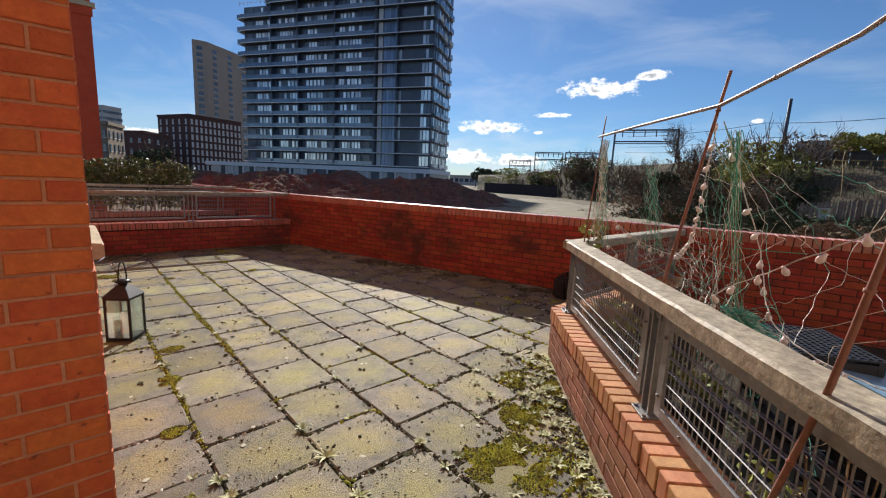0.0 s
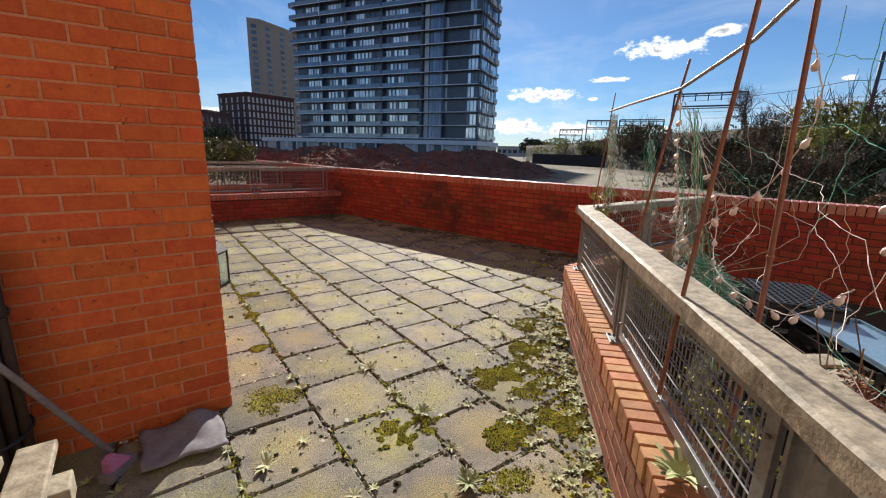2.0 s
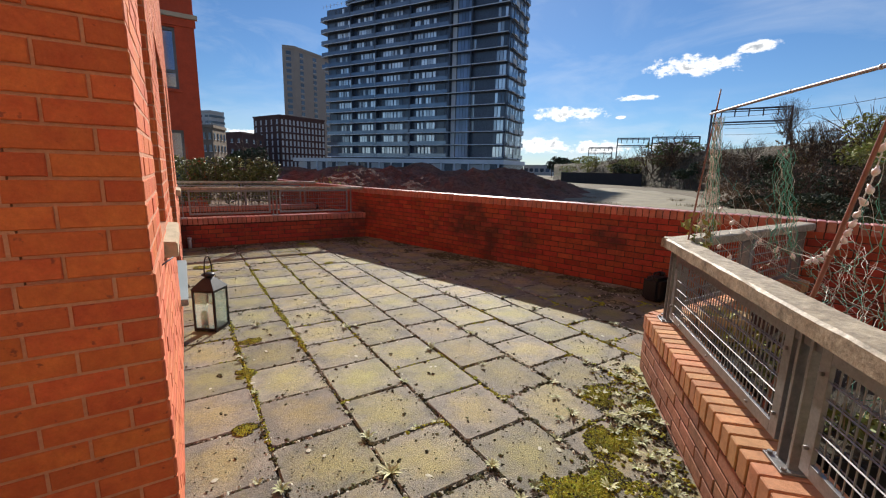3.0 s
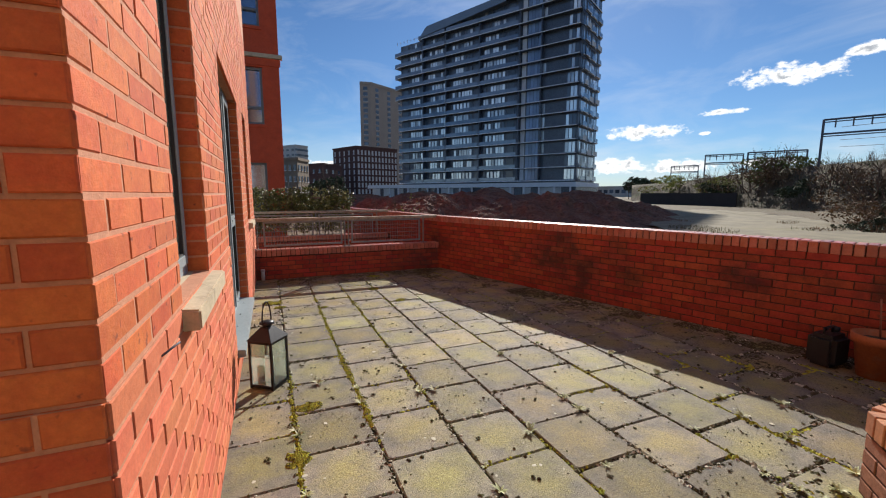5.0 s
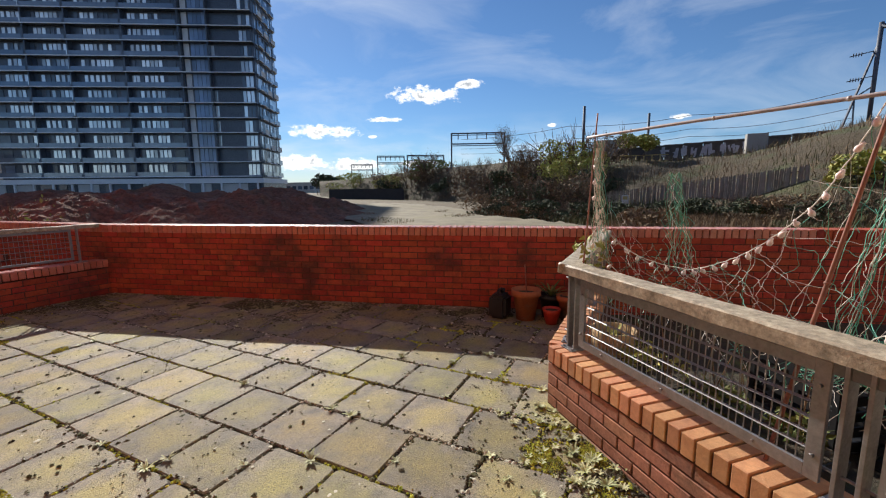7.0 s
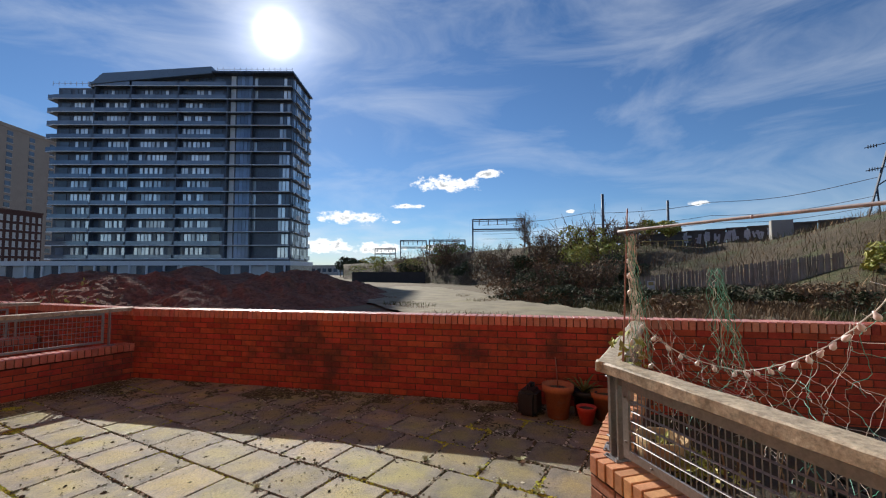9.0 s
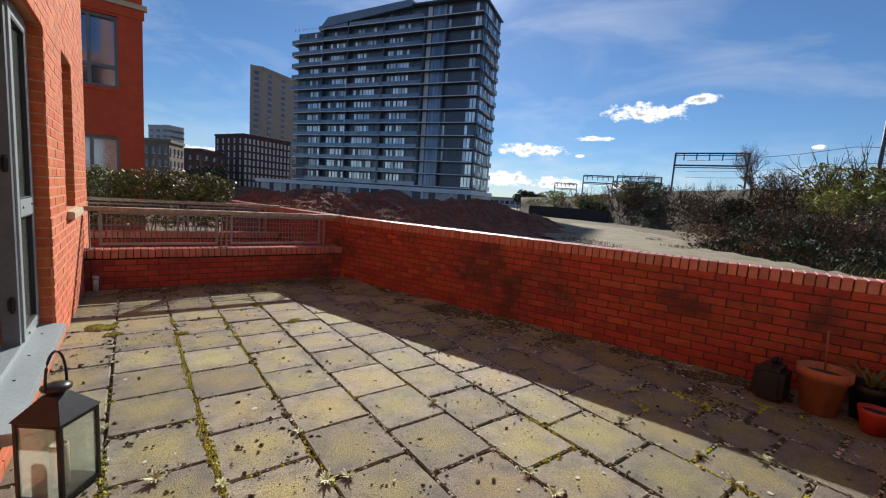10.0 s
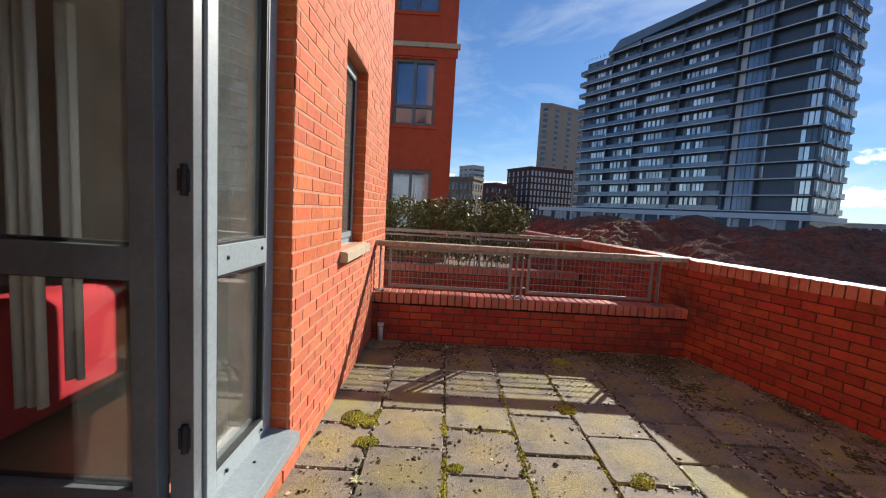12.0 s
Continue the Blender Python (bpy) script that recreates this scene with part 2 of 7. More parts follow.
M["brick_low"] = material("pinkish_plinth_brick", (0.64, 0.18, 0.085), 0.85, second=(0.52, 0.12, 0.055), scale=14, amount=0.8, rand=0.13, hue=0.006, bump=0.5, bump_scale=120)
M["brick_low_rest"] = material("pinkish_plinth_brick_run", (0.64, 0.18, 0.085), 0.85, second=(0.52, 0.12, 0.055), scale=14, amount=0.8, rand=0.13, hue=0.006, bump=0.5, bump_scale=120, island=True)
M["mortar"] = material("mortar", (0.57, 0.27, 0.165), 0.95, second=(0.46, 0.19, 0.11), scale=22, amount=0.7, bump=0.6, bump_scale=160)
M["mortar_dark"] = material("dirty_mortar", (0.115, 0.05, 0.036), 0.95, second=(0.06, 0.03, 0.022), scale=14, amount=0.9, bump=0.6, bump_scale=140)
M["slab"] = material("concrete_slab", (0.262, 0.229, 0.170), 0.74, centre=(0.31, 0.262, 0.088), second=(0.118, 0.109, 0.095), scale=6, amount=1.0, grain=0.42, grain_scale=150, rand=0.25, hue=0.02,
                     stain=(0.30, 0.265, 0.08), stain_scale=1.7, stain_range=(0.50, 0.72), bump=0.8, bump_scale=150, bump_dist=0.007,
                     spot=(0.085, 0.075, 0.06), spot_scale=75, spot_range=(0.60, 0.70))
M["soil"] = material("joint_soil", (0.075, 0.06, 0.04), 1.0, second=(0.04, 0.034, 0.025), scale=20, amount=0.9, bump=1.0, bump_scale=50, bump_dist=0.02,
                     stain=(0.10, 0.12, 0.035), stain_scale=3, stain_range=(0.55, 0.7))
M["moss"] = material("moss", (0.17, 0.20, 0.03), 1.0, second=(0.08, 0.09, 0.02), scale=18, amount=0.9, bump=1.0, bump_scale=120, bump_dist=0.02, spot=(0.07, 0.05, 0.03), spot_scale=30, spot_range=(0.55, 0.62))
M["ground"] = material("waste_ground", (0.12, 0.09, 0.048), 1.0, second=(0.10, 0.075, 0.05), scale=0.35, amount=0.9, bump=0.8, bump_scale=3, bump_dist=0.08, stain=(0.09, 0.10, 0.045), stain_scale=0.12)
M["wood"] = material("weathered_wood", (0.42, 0.365, 0.27), 0.62, second=(0.22, 0.18, 0.13), grain=0.3, grain_scale=40, scale=16, amount=0.9, bump=0.5, bump_scale=70, stain=(0.17, 0.15, 0.10), stain_scale=4, stretch=(1, 1, 1))
M["steel"] = material("galvanised_steel", (0.28, 0.275, 0.28), 0.45, metal=0.55, second=(0.19, 0.19, 0.20), scale=20, amount=0.7, bump=0.12, bump_scale=80)
M["frame_grey"] = material("grey_painted_aluminium", (0.30, 0.35, 0.37), 0.42, second=(0.26, 0.30, 0.32), scale=6, amount=0.5, bump=0.05, bump_scale=200)
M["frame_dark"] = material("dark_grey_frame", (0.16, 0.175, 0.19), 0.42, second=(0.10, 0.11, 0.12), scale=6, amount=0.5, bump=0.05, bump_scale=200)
M["stone"] = material("sandstone", (0.55, 0.44, 0.30), 0.9, second=(0.42, 0.34, 0.24), scale=12, amount=0.7, bump=0.5, bump_scale=90, stain=(0.25, 0.2, 0.14), stain_scale=4)
M["glass"] = glass_material("window_glass", (0.88, 0.93, 0.92), 0.0, 0.08, 0.10)
M["glass_clear"] = glass_material("door_glass", (0.94, 0.96, 0.95), 0.0, 0.05, 0.02)
M["concrete"] = material("pale_concrete", (0.34, 0.33, 0.31), 0.9, second=(0.26, 0.25, 0.24), scale=0.5, amount=0.7, bump=0.2, bump_scale=5)


# ---------------------------------------------------------------- mesh helpers
def bm_box(bm, x0, x1, y0, y1, z0, z1, m=None, bevel=0.0):
    vs = [Vector((x, y, z)) for z in (z0, z1) for y in (y0, y1) for x in (x0, x1)]
    if m is not None:
        vs = [m @ v for v in vs]
    v = [bm.verts.new(c) for c in vs]
    fs = [bm.faces.new([v[i] for i in f]) for f in ((0, 2, 3, 1), (4, 5, 7, 6), (0, 1, 5, 4), (2, 6, 7, 3), (0, 4, 6, 2), (1, 3, 7, 5))]
    if bevel:
        es = list({e for f in fs for e in f.edges})
        bmesh.ops.bevel(bm, geom=es, offset=bevel, segments=2, affect='EDGES', profile=0.6)
    return v


def bm_tube(bm, pts, radius, sides=8, taper=None, cap=True):
    """A round bar through points; taper: end radius."""
    rings = []
    n = len(pts)
    for i, p in enumerate(pts):
        p = Vector(p)
        d = (Vector(pts[min(i + 1, n - 1)]) - Vector(pts[max(i - 1, 0)])).normalized()
        a = d.orthogonal().normalized() if abs(d.z) > 0.95 else d.cross(Vector((0, 0, 1))).normalized()
        b = d.cross(a)
        r = radius if taper is None else radius + (taper - radius) * i / max(1, n - 1)
        rings.append([bm.verts.new(p + r * (math.cos(t) * a + math.sin(t) * b)) for t in [2 * math.pi * k / sides for k in range(sides)]])
    for r0, r1 in zip(rings, rings[1:]):
        for k in range(sides):
            f = bm.faces.new((r0[k], r0[(k + 1) % sides], r1[(k + 1) % sides], r1[k]))
            f.smooth = sides > 5
    if cap and sides > 2:
        bm.faces.new(list(reversed(rings[0])))
        bm.faces.new(rings[-1])


def bm_lathe(bm, profile, sides=24, m=None):
    """A turned shape from (radius, height) pairs."""
    rings = []
    for r, z in profile:
        ring = []
        for k in range(sides):
            a = 2 * math.pi * k / sides
            c = Vector((r * math.cos(a), r * math.sin(a), z))
            ring.append(bm.verts.new(m @ c if m is not None else c))
        rings.append(ring)
    for r0, r1 in zip(rings, rings[1:]):
        for k in range(sides):
            bm.faces.new((r0[k], r0[(k + 1) % sides], r1[(k + 1) % sides], r1[k])).smooth = True
    return rings


def mesh_of(bm, name, mat):
    bmesh.ops.recalc_face_normals(bm, faces=bm.faces)
    me = bpy.data.meshes.new(name)
    bm.to_mesh(me)
    bm.free()
    me.materials.append(mat)
    return me


def part(name, bm, mat, parent=None, label=""):
    ob = new(name, mesh_of(bm, name, mat))
    if parent is not None:
        ob.parent = parent
    if label:
        ob["label"] = label
    return ob


def holder(name, label, category, at=(0, 0, 0), group="", kind=""):
    ob = new(name)
    ob.empty_display_size = 0.1
    ob.location = at
    return tagged(ob, label, category, group, kind)


def box_part(name, x0, x1, y0, y1, z0, z1, mat, parent=None, label="", bevel=0.003, m=None):
    bm = bmesh.new()
    bm_box(bm, x0, x1, y0, y1, z0, z1, m, bevel)
    return part(name, bm, mat, parent, label)


def tube_part(name, pts, r, mat, parent=None, label="", sides=8, taper=None):
    bm = bmesh.new()
    bm_tube(bm, pts, r, sides, taper)
    return part(name, bm, mat, parent, label)


# ---------------------------------------------------------------- brickwork
PITCH, COURSE, BRICK_L, BRICK_H = 0.225, 0.075, 0.215, 0.065
brick_meshes = {}


def brick_shape(length, height, proud, depth=0.02):
    """Verts and faces of one brick: its face proud of the joint, arrises chamfered."""
    c = 0.0035
    h, d = length / 2, height / 2
    vs = [(-h, -depth, -d), (h, -depth, -d), (h, -depth, d), (-h, -depth, d),
          (-h, proud - c, -d), (h, proud - c, -d), (h, proud - c, d), (-h, proud - c, d),
          (-h + c, proud, -d + c), (h - c, proud, -d + c), (h - c, proud, d - c), (-h + c, proud, d - c)]
    fs = [(8, 9, 10, 11)] + [(4 + k, 4 + (k + 1) % 4, 8 + (k + 1) % 4, 8 + k) for k in range(4)] + \
         [(k, (k + 1) % 4, 4 + (k + 1) % 4, 4 + k) for k in range(4)]
    return vs, fs


def brick_mesh(length, height, proud, mat, depth=0.02):
    key = (round(length / 0.0075), round(height / 0.0025), proud, mat.name, depth)
    if key not in brick_meshes:
        vs, fs = brick_shape(length, height, proud, depth)
        me = bpy.data.meshes.new("brick")
        me.from_pydata(vs, [], [f[::-1] for f in fs])
        me.materials.append(mat)
        brick_meshes[key] = me
    return brick_meshes[key]


def frame_of(p0, p1, z0):
    """Local x along the wall from p0 to p1, y out of its face (to the right of the way), z up."""
    a, b = Vector((*p0, z0)), Vector((*p1, z0))
    x = (b - a).normalized()
    y = x.cross(Vector((0, 0, 1)))
    m = Matrix((x, y, Vector((0, 0, 1)))).transposed().to_4x4()
    return Matrix.Translation(a) @ m, (b - a).length


def lay_bricks(owner, m, length, height, mat, mat_rest, near, holes=(), proud=0.004, shift=0.0, limit=300, on_edge=False, seed=1, jitter=0.0015):
    """Stretcher courses (or one course on edge) on the face of a wall: the near ones as parts, the rest as one part."""
    rnd = random.Random(seed)
    todo = []
    if on_edge:
        n = int(length / COURSE)
        for k in range(n):
            todo.append((k * COURSE + 0.005 + (length - n * COURSE) / 2, (k + 1) * COURSE - 0.005 + (length - n * COURSE) / 2, 0.0, height))
    else:
        for k in range(int(round(height / COURSE))):
            z0 = k * COURSE + 0.005
            s = -PITCH + (k % 2) * PITCH / 2 + shift
            while s < length:
                a, b = max(s, 0.0), min(s + BRICK_L, length)
                s += PITCH
                spans = [(a, b)]
                for h0, h1, hz0, hz1 in holes:
                    if z0 + BRICK_H / 2 > hz0 and z0 + BRICK_H / 2 < hz1:
                        spans = [q for (c, d) in spans for q in ((c, min(d, h0)), (max(c, h1), d)) if q[1] - q[0] > 0]
                for c, d in spans:
                    if d - c > 0.03:
                        todo.append((c, d, z0, z0 + BRICK_H))
    count, vs_all, fs_all = 0, [], []
    for a, b, z0, z1 in todo:
        c = ((a + b) / 2, rnd.uniform(-jitter, jitter), (z0 + z1) / 2)
        if near((a + b) / 2, (z0 + z1) / 2) and count < limit:
            ob = new("brick", brick_mesh(b - a, z1 - z0, proud, mat))
            ob.matrix_basis = m @ Matrix.Translation(c) @ pose(0, 0, 0, rnd.uniform(-0.4, 0.4), 0, rnd.uniform(-0.3, 0.3))
            ob.parent = owner
            count += 1
        else:
            vs, fs = brick_shape(b - a, z1 - z0, proud)
            base = len(vs_all)
            vs_all += [tuple(m @ (Vector(v) + Vector(c))) for v in vs]
            fs_all += [tuple(base + i for i in f[::-1]) for f in fs]
    if vs_all:
        me = bpy.data.meshes.new("brickwork")
        me.from_pydata(vs_all, [], fs_all)
        me.materials.append(mat_rest)
        ob = new("brickwork", me)
        ob.parent = owner
        tagged(ob, kind="stuff")
    return count


def wall_core(name, p0, p1, z0, z1, thick, mat, label, holes=()):
    """The body of a wall behind its bricks, with openings cut through; its face is the line p0 to p1."""
    m, length = frame_of(p0, p1, z0)
    bm = bmesh.new()
    cuts = sorted({0.0, length, *[h for q in holes for h in q[:2]]})
    for a, b in zip(cuts, cuts[1:]):
        mid = (a + b) / 2
        spans = [(0.0, z1 - z0)]
        for h0, h1, hz0, hz1 in holes:
            if h0 < mid < h1:
                spans = [q for (c, d) in spans for q in ((c, min(d, hz0)), (max(c, hz1), d)) if q[1] - q[0] > 1e-4]
        for c, d in spans:
            bm_box(bm, a, b, -thick, 0, c, d, m)
    return tagged(part(name, bm, mat), label, "wall", kind="structure"), m, length


# ---------------------------------------------------------------- ground and paving
FX = 0.045                                   # face of the flats' wall
BD = Vector((0.287, -0.958))                 # way of the boundary wall
BC = Vector((3.34, 8.22))                     # its inner corner with the end wall


def boundary_x(y):
    return BC.x + (y - BC.y) * BD.x / BD.y


def flat_sheet(name, pts, z, mat, label, category):
    bm = bmesh.new()
    bm.faces.new([bm.verts.new((x, y, z)) for x, y in pts])
    ob = part(name, bm, mat)
    return tagged(ob, label, category, kind="structure")


def make_ground():
    bm = bmesh.new()
    rings = [0.0, 6, 14, 22, 32, 45, 65, 95, 140, 220, 400, 900, 2500]
    prev = None
    for r in rings:
        if r == 0:
            ring = [bm.verts.new((6, 6, -0.07))]
        else:
            ring = []
            for k in range(72):
                a = 2 * math.pi * k / 72
                x, y = 6 + r * math.cos(a), 6 + r * math.sin(a)
                z = -0.07 if r < 50 else -0.10 + 0.12 * noise.noise(Vector((x * 0.08, y * 0.08, 0)))
                ring.append(bm.verts.new((x, y, z)))
        if prev:
            for k in range(72):
                if len(prev) == 1:
                    bm.faces.new((prev[0], ring[k], ring[(k + 1) % 72]))
                else:
                    bm.faces.new((prev[k], ring[k], ring[(k + 1) % 72], prev[(k + 1) % 72]))
        prev = ring
    tagged(part("ground", bm, M["ground"]), "bare brown waste ground with weeds and rubble", "ground", kind="structure")


make_ground()
patio = flat_sheet("floor", [(-3.2, -3.4), (7.2, -3.4), (5.2, 1.8), (3.25, 8.3), (0.0, 8.3), (0.0, 1.7), (-3.2, 1.7)], -0.018, M["soil"],
                   "dark soil joints of a mossy paved patio", "patio floor")

# ---------------------------------------------------------------- walls
# tuned buff colour for two unseen walls added to bounce sun onto the return wall
M["bounce_buff"] = material("buff_bounce_wall", (0.62, 0.47, 0.33), 0.9, second=(0.52, 0.38, 0.26), scale=5, amount=0.8, bump=0.5, bump_scale=14, bump_dist=0.01)
DOOR = (4.27, 6.03, 0.24, 2.42)              # y0, y1, z0, z1
WIN1 = (2.52, 3.20, 1.05, 2.40)
WIN2 = (6.95, 7.67, 1.05, 2.475)
Y0, Y1, TOP = 1.8, 8.98, 7.2


def openings():
    return [(a - Y0, b - Y0, c, d) for a, b, c, d in (DOOR, WIN1, WIN2)]


wall_back = wall_core("wall_back", (3.4, -3.6), (-3.3, -3.6), -0.1, TOP, 0.3, M["bounce_buff"], "unseen buff wall added behind to bounce sunlight", [(1.2, 2.4, 1.1, 2.5), (3.6, 4.8, 1.1, 2.5), (1.2, 2.4, 3.9, 5.3), (3.6, 4.8, 3.9, 5.3)])[0]
wall_west = wall_core("wall_west", (-3.2, -3.6), (-3.2, 1.802), -0.1, TOP, 0.3, M["bounce_buff"], "unseen buff side wall added to bounce sunlight")[0]
wall_flats, flats_m, flats_len = wall_core("wall_flats", (FX, Y0 + 0.006), (FX, Y1), -0.1, TOP, 0.3, M["mortar"], "red brick wall of the flats with pale mortar", [(a - 0.006, b - 0.006, c + 0.1, d + 0.1) for a, b, c, d in openings()])
# the flats stand a hair out of line with the paving
SKEW = Matrix.Translation((FX, Y0, 0)) @ pose(0, 0, 0, 0, 0, -0.37) @ Matrix.Translation((-FX, -Y0, 0))
wall_flats.matrix_basis = SKEW
wall_return, return_m, return_len = wall_core("wall_return", (-3.2, Y0), (FX - 0.304, Y0 + 0.002), -0.1, TOP, 0.3, M["mortar"], "red brick return wall in half shade", [])
wall_end, end_m, end_len = wall_core("wall_end", (FX, 8.25), (BC.x + 0.02, 8.25), -0.1, 0.39, 0.215, M["mortar_dark"], "low red brick wall under the steel railing")
b0, b1 = BC - BD * 0.02, BC + BD * 15
FAR_D = Vector((-0.155, 0.988))
wall_far, far_m, far_len = wall_core("wall_boundary_far", BC + FAR_D * 5.7, BC, -0.1, 0.895, 0.215, M["mortar_dark"], "red brick boundary wall of the next patio")
wall_boundary, boundary_m, boundary_len = wall_core("wall_boundary", b0, b1, -0.1, 0.895, 0.215, M["mortar_dark"], "weathered red brick boundary wall with dark stains")
FC = Vector((2.9, 1.8))
f1 = FC - Vector((0.715, 0.70)) * 4.6
wall_fence, fence_m, fence_len = wall_core("wall_fence", FC, f1, -0.1, 0.315, 0.215, M["mortar_dark"], "low orange-red brick wall carrying a railing")
wall_side, side_m, side_len = wall_core("wall_side", (boundary_x(1.8), 1.8), FC, -0.1, 0.315, 0.215, M["mortar_dark"], "low red brick wall between two patios")


# ---------------------------------------------------------------- windows and door of the flats
def box_frame(name, y0, y1, z0, z1, x0, x1, w, mat, parent, label=""):
    """A rectangular frame in the plane of the wall, of bars w wide."""
    bm = bmesh.new()
    bm_box(bm, x0, x1, y0, y0 + w, z0, z1, None, 0.003)
    bm_box(bm, x0, x1, y1 - w, y1, z0, z1, None, 0.003)
    bm_box(bm, x0 + 0.001, x1 - 0.001, y0 + w, y1 - w, z0, z0 + w, None, 0.003)
    bm_box(bm, x0 + 0.001, x1 - 0.001, y0 + w, y1 - w, z1 - w, z1, None, 0.003)
    return part(name, bm, mat, parent, label)


def pane(name, y0, y1, z0, z1, x, parent, mat=None):
    ob = box_part(name, x - 0.005, x + 0.005, y0, y1, z0, z1, mat or M["glass"], parent, "", 0.0)
    ob.visible_shadow = False
    return ob


def stone_sill(y0, y1, z1, parent):
    bm = bmesh.new()
    v = bm_box(bm, FX - 0.13, FX + 0.062, y0, y1, z1 - 0.09, z1, None)
    for k in v:
        if k.co.x > FX and k.co.z > z1 - 0.01:
            k.co.z -= 0.018
    bmesh.ops.bevel(bm, geom=list(bm.edges), offset=0.006, segments=2, affect='EDGES')
    part("window_sill", bm, M["stone"], parent, "weathered sandstone sill")


def casement(name, spec, label):
    y0, y1, z0, z1 = spec
    win = holder(name, label, "window", (FX - 0.12, (y0 + y1) / 2, z0), kind="structure")
    inv = win.matrix_basis.inverted()
    win.location = (0, 0, 0)
    x1 = FX - 0.09
    box_frame("window_frame", y0 + 0.004, y1 - 0.004, z0 + 0.002, z1 - 0.004, x1 - 0.07, x1, 0.045, M["frame_grey"], win)
    sash = box_frame("sash", y0 + 0.05, y1 - 0.05, z0 + 0.05, z1 - 0.05, x1 - 0.045, x1 + 0.012, 0.045, M["frame_grey"], win)
    box_frame("gasket", y0 + 0.096, y1 - 0.096, z0 + 0.096, z1 - 0.096, x1 - 0.02, x1 + 0.006, 0.008, M["rubber"], sash)
    pane("pane", y0 + 0.1, y1 - 0.1, z0 + 0.1, z1 - 0.1, x1 - 0.012, sash)
    stone_sill(y0 - 0.05, y1 + 0.06, z0 + 0.006, win)
    win.matrix_basis = SKEW
    return win


M["rubber"] = material("black_rubber", (0.02, 0.02, 0.022), 0.6, bump=0.1)
M["cream_cloth"] = material("cream_cloth", (0.88, 0.86, 0.79), 0.95, second=(0.82, 0.80, 0.73), scale=9, amount=0.6, bump=0.4, bump_scale=240)
M["red_cloth"] = material("red_upholstery", (0.62, 0.035, 0.05), 0.9, second=(0.48, 0.025, 0.04), scale=10, amount=0.7, bump=0.4, bump_scale=260)
M["plaster"] = material("room_plaster", (0.74, 0.71, 0.66), 0.95, second=(0.68, 0.65, 0.60), scale=2, amount=0.5, bump=0.1)
M["floorboard"] = material("room_floor", (0.32, 0.21, 0.13), 0.5, second=(0.24, 0.155, 0.095), scale=6, amount=0.8, stretch=(6, 1, 1), bump=0.1)
casement("window_1", WIN1, "grey aluminium casement window with a sandstone sill")
casement("window_2", WIN2, "narrow grey aluminium window above a sandstone sill")


def glazed_leaf(name, y0, y1, z0, z1, x0, x1, mat, parent, rail=1.145, stile=0.075, glass="glass"):
    """A glazed door leaf: stiles, rails, two panes and beads."""
    leaf = box_frame(name, y0, y1, z0, z1, x0, x1, stile, mat, parent)
    box_part("mid_rail", x0, x1 + 0.002, y0 + stile, y1 - stile, rail - 0.055, rail + 0.055, mat, leaf)
    xc = (x0 + x1) / 2
    for a, b in ((z0 + stile, rail - 0.055), (rail + 0.055, z1 - stile)):
        pane("pane", y0 + stile - 0.01, y1 - stile + 0.01, a - 0.01, b + 0.01, xc, leaf, M[glass])
        box_frame("glazing_bead", y0 + stile, y1 - stile, a, b, xc + 0.006, x1 - 0.004, 0.012, M["rubber"], leaf)
    return leaf


def bolt_heads(parent, pts):
    for x, y, z in pts:
        bm = bmesh.new()
        bm_lathe(bm, [(0.0, 0.006), (0.007, 0.005), (0.009, 0.0)], 10, Matrix.Translation((x, y, z)) @ pose(0, 0, 0, 0, 90, 0))
        part("bolt", bm, M["rubber"], parent)


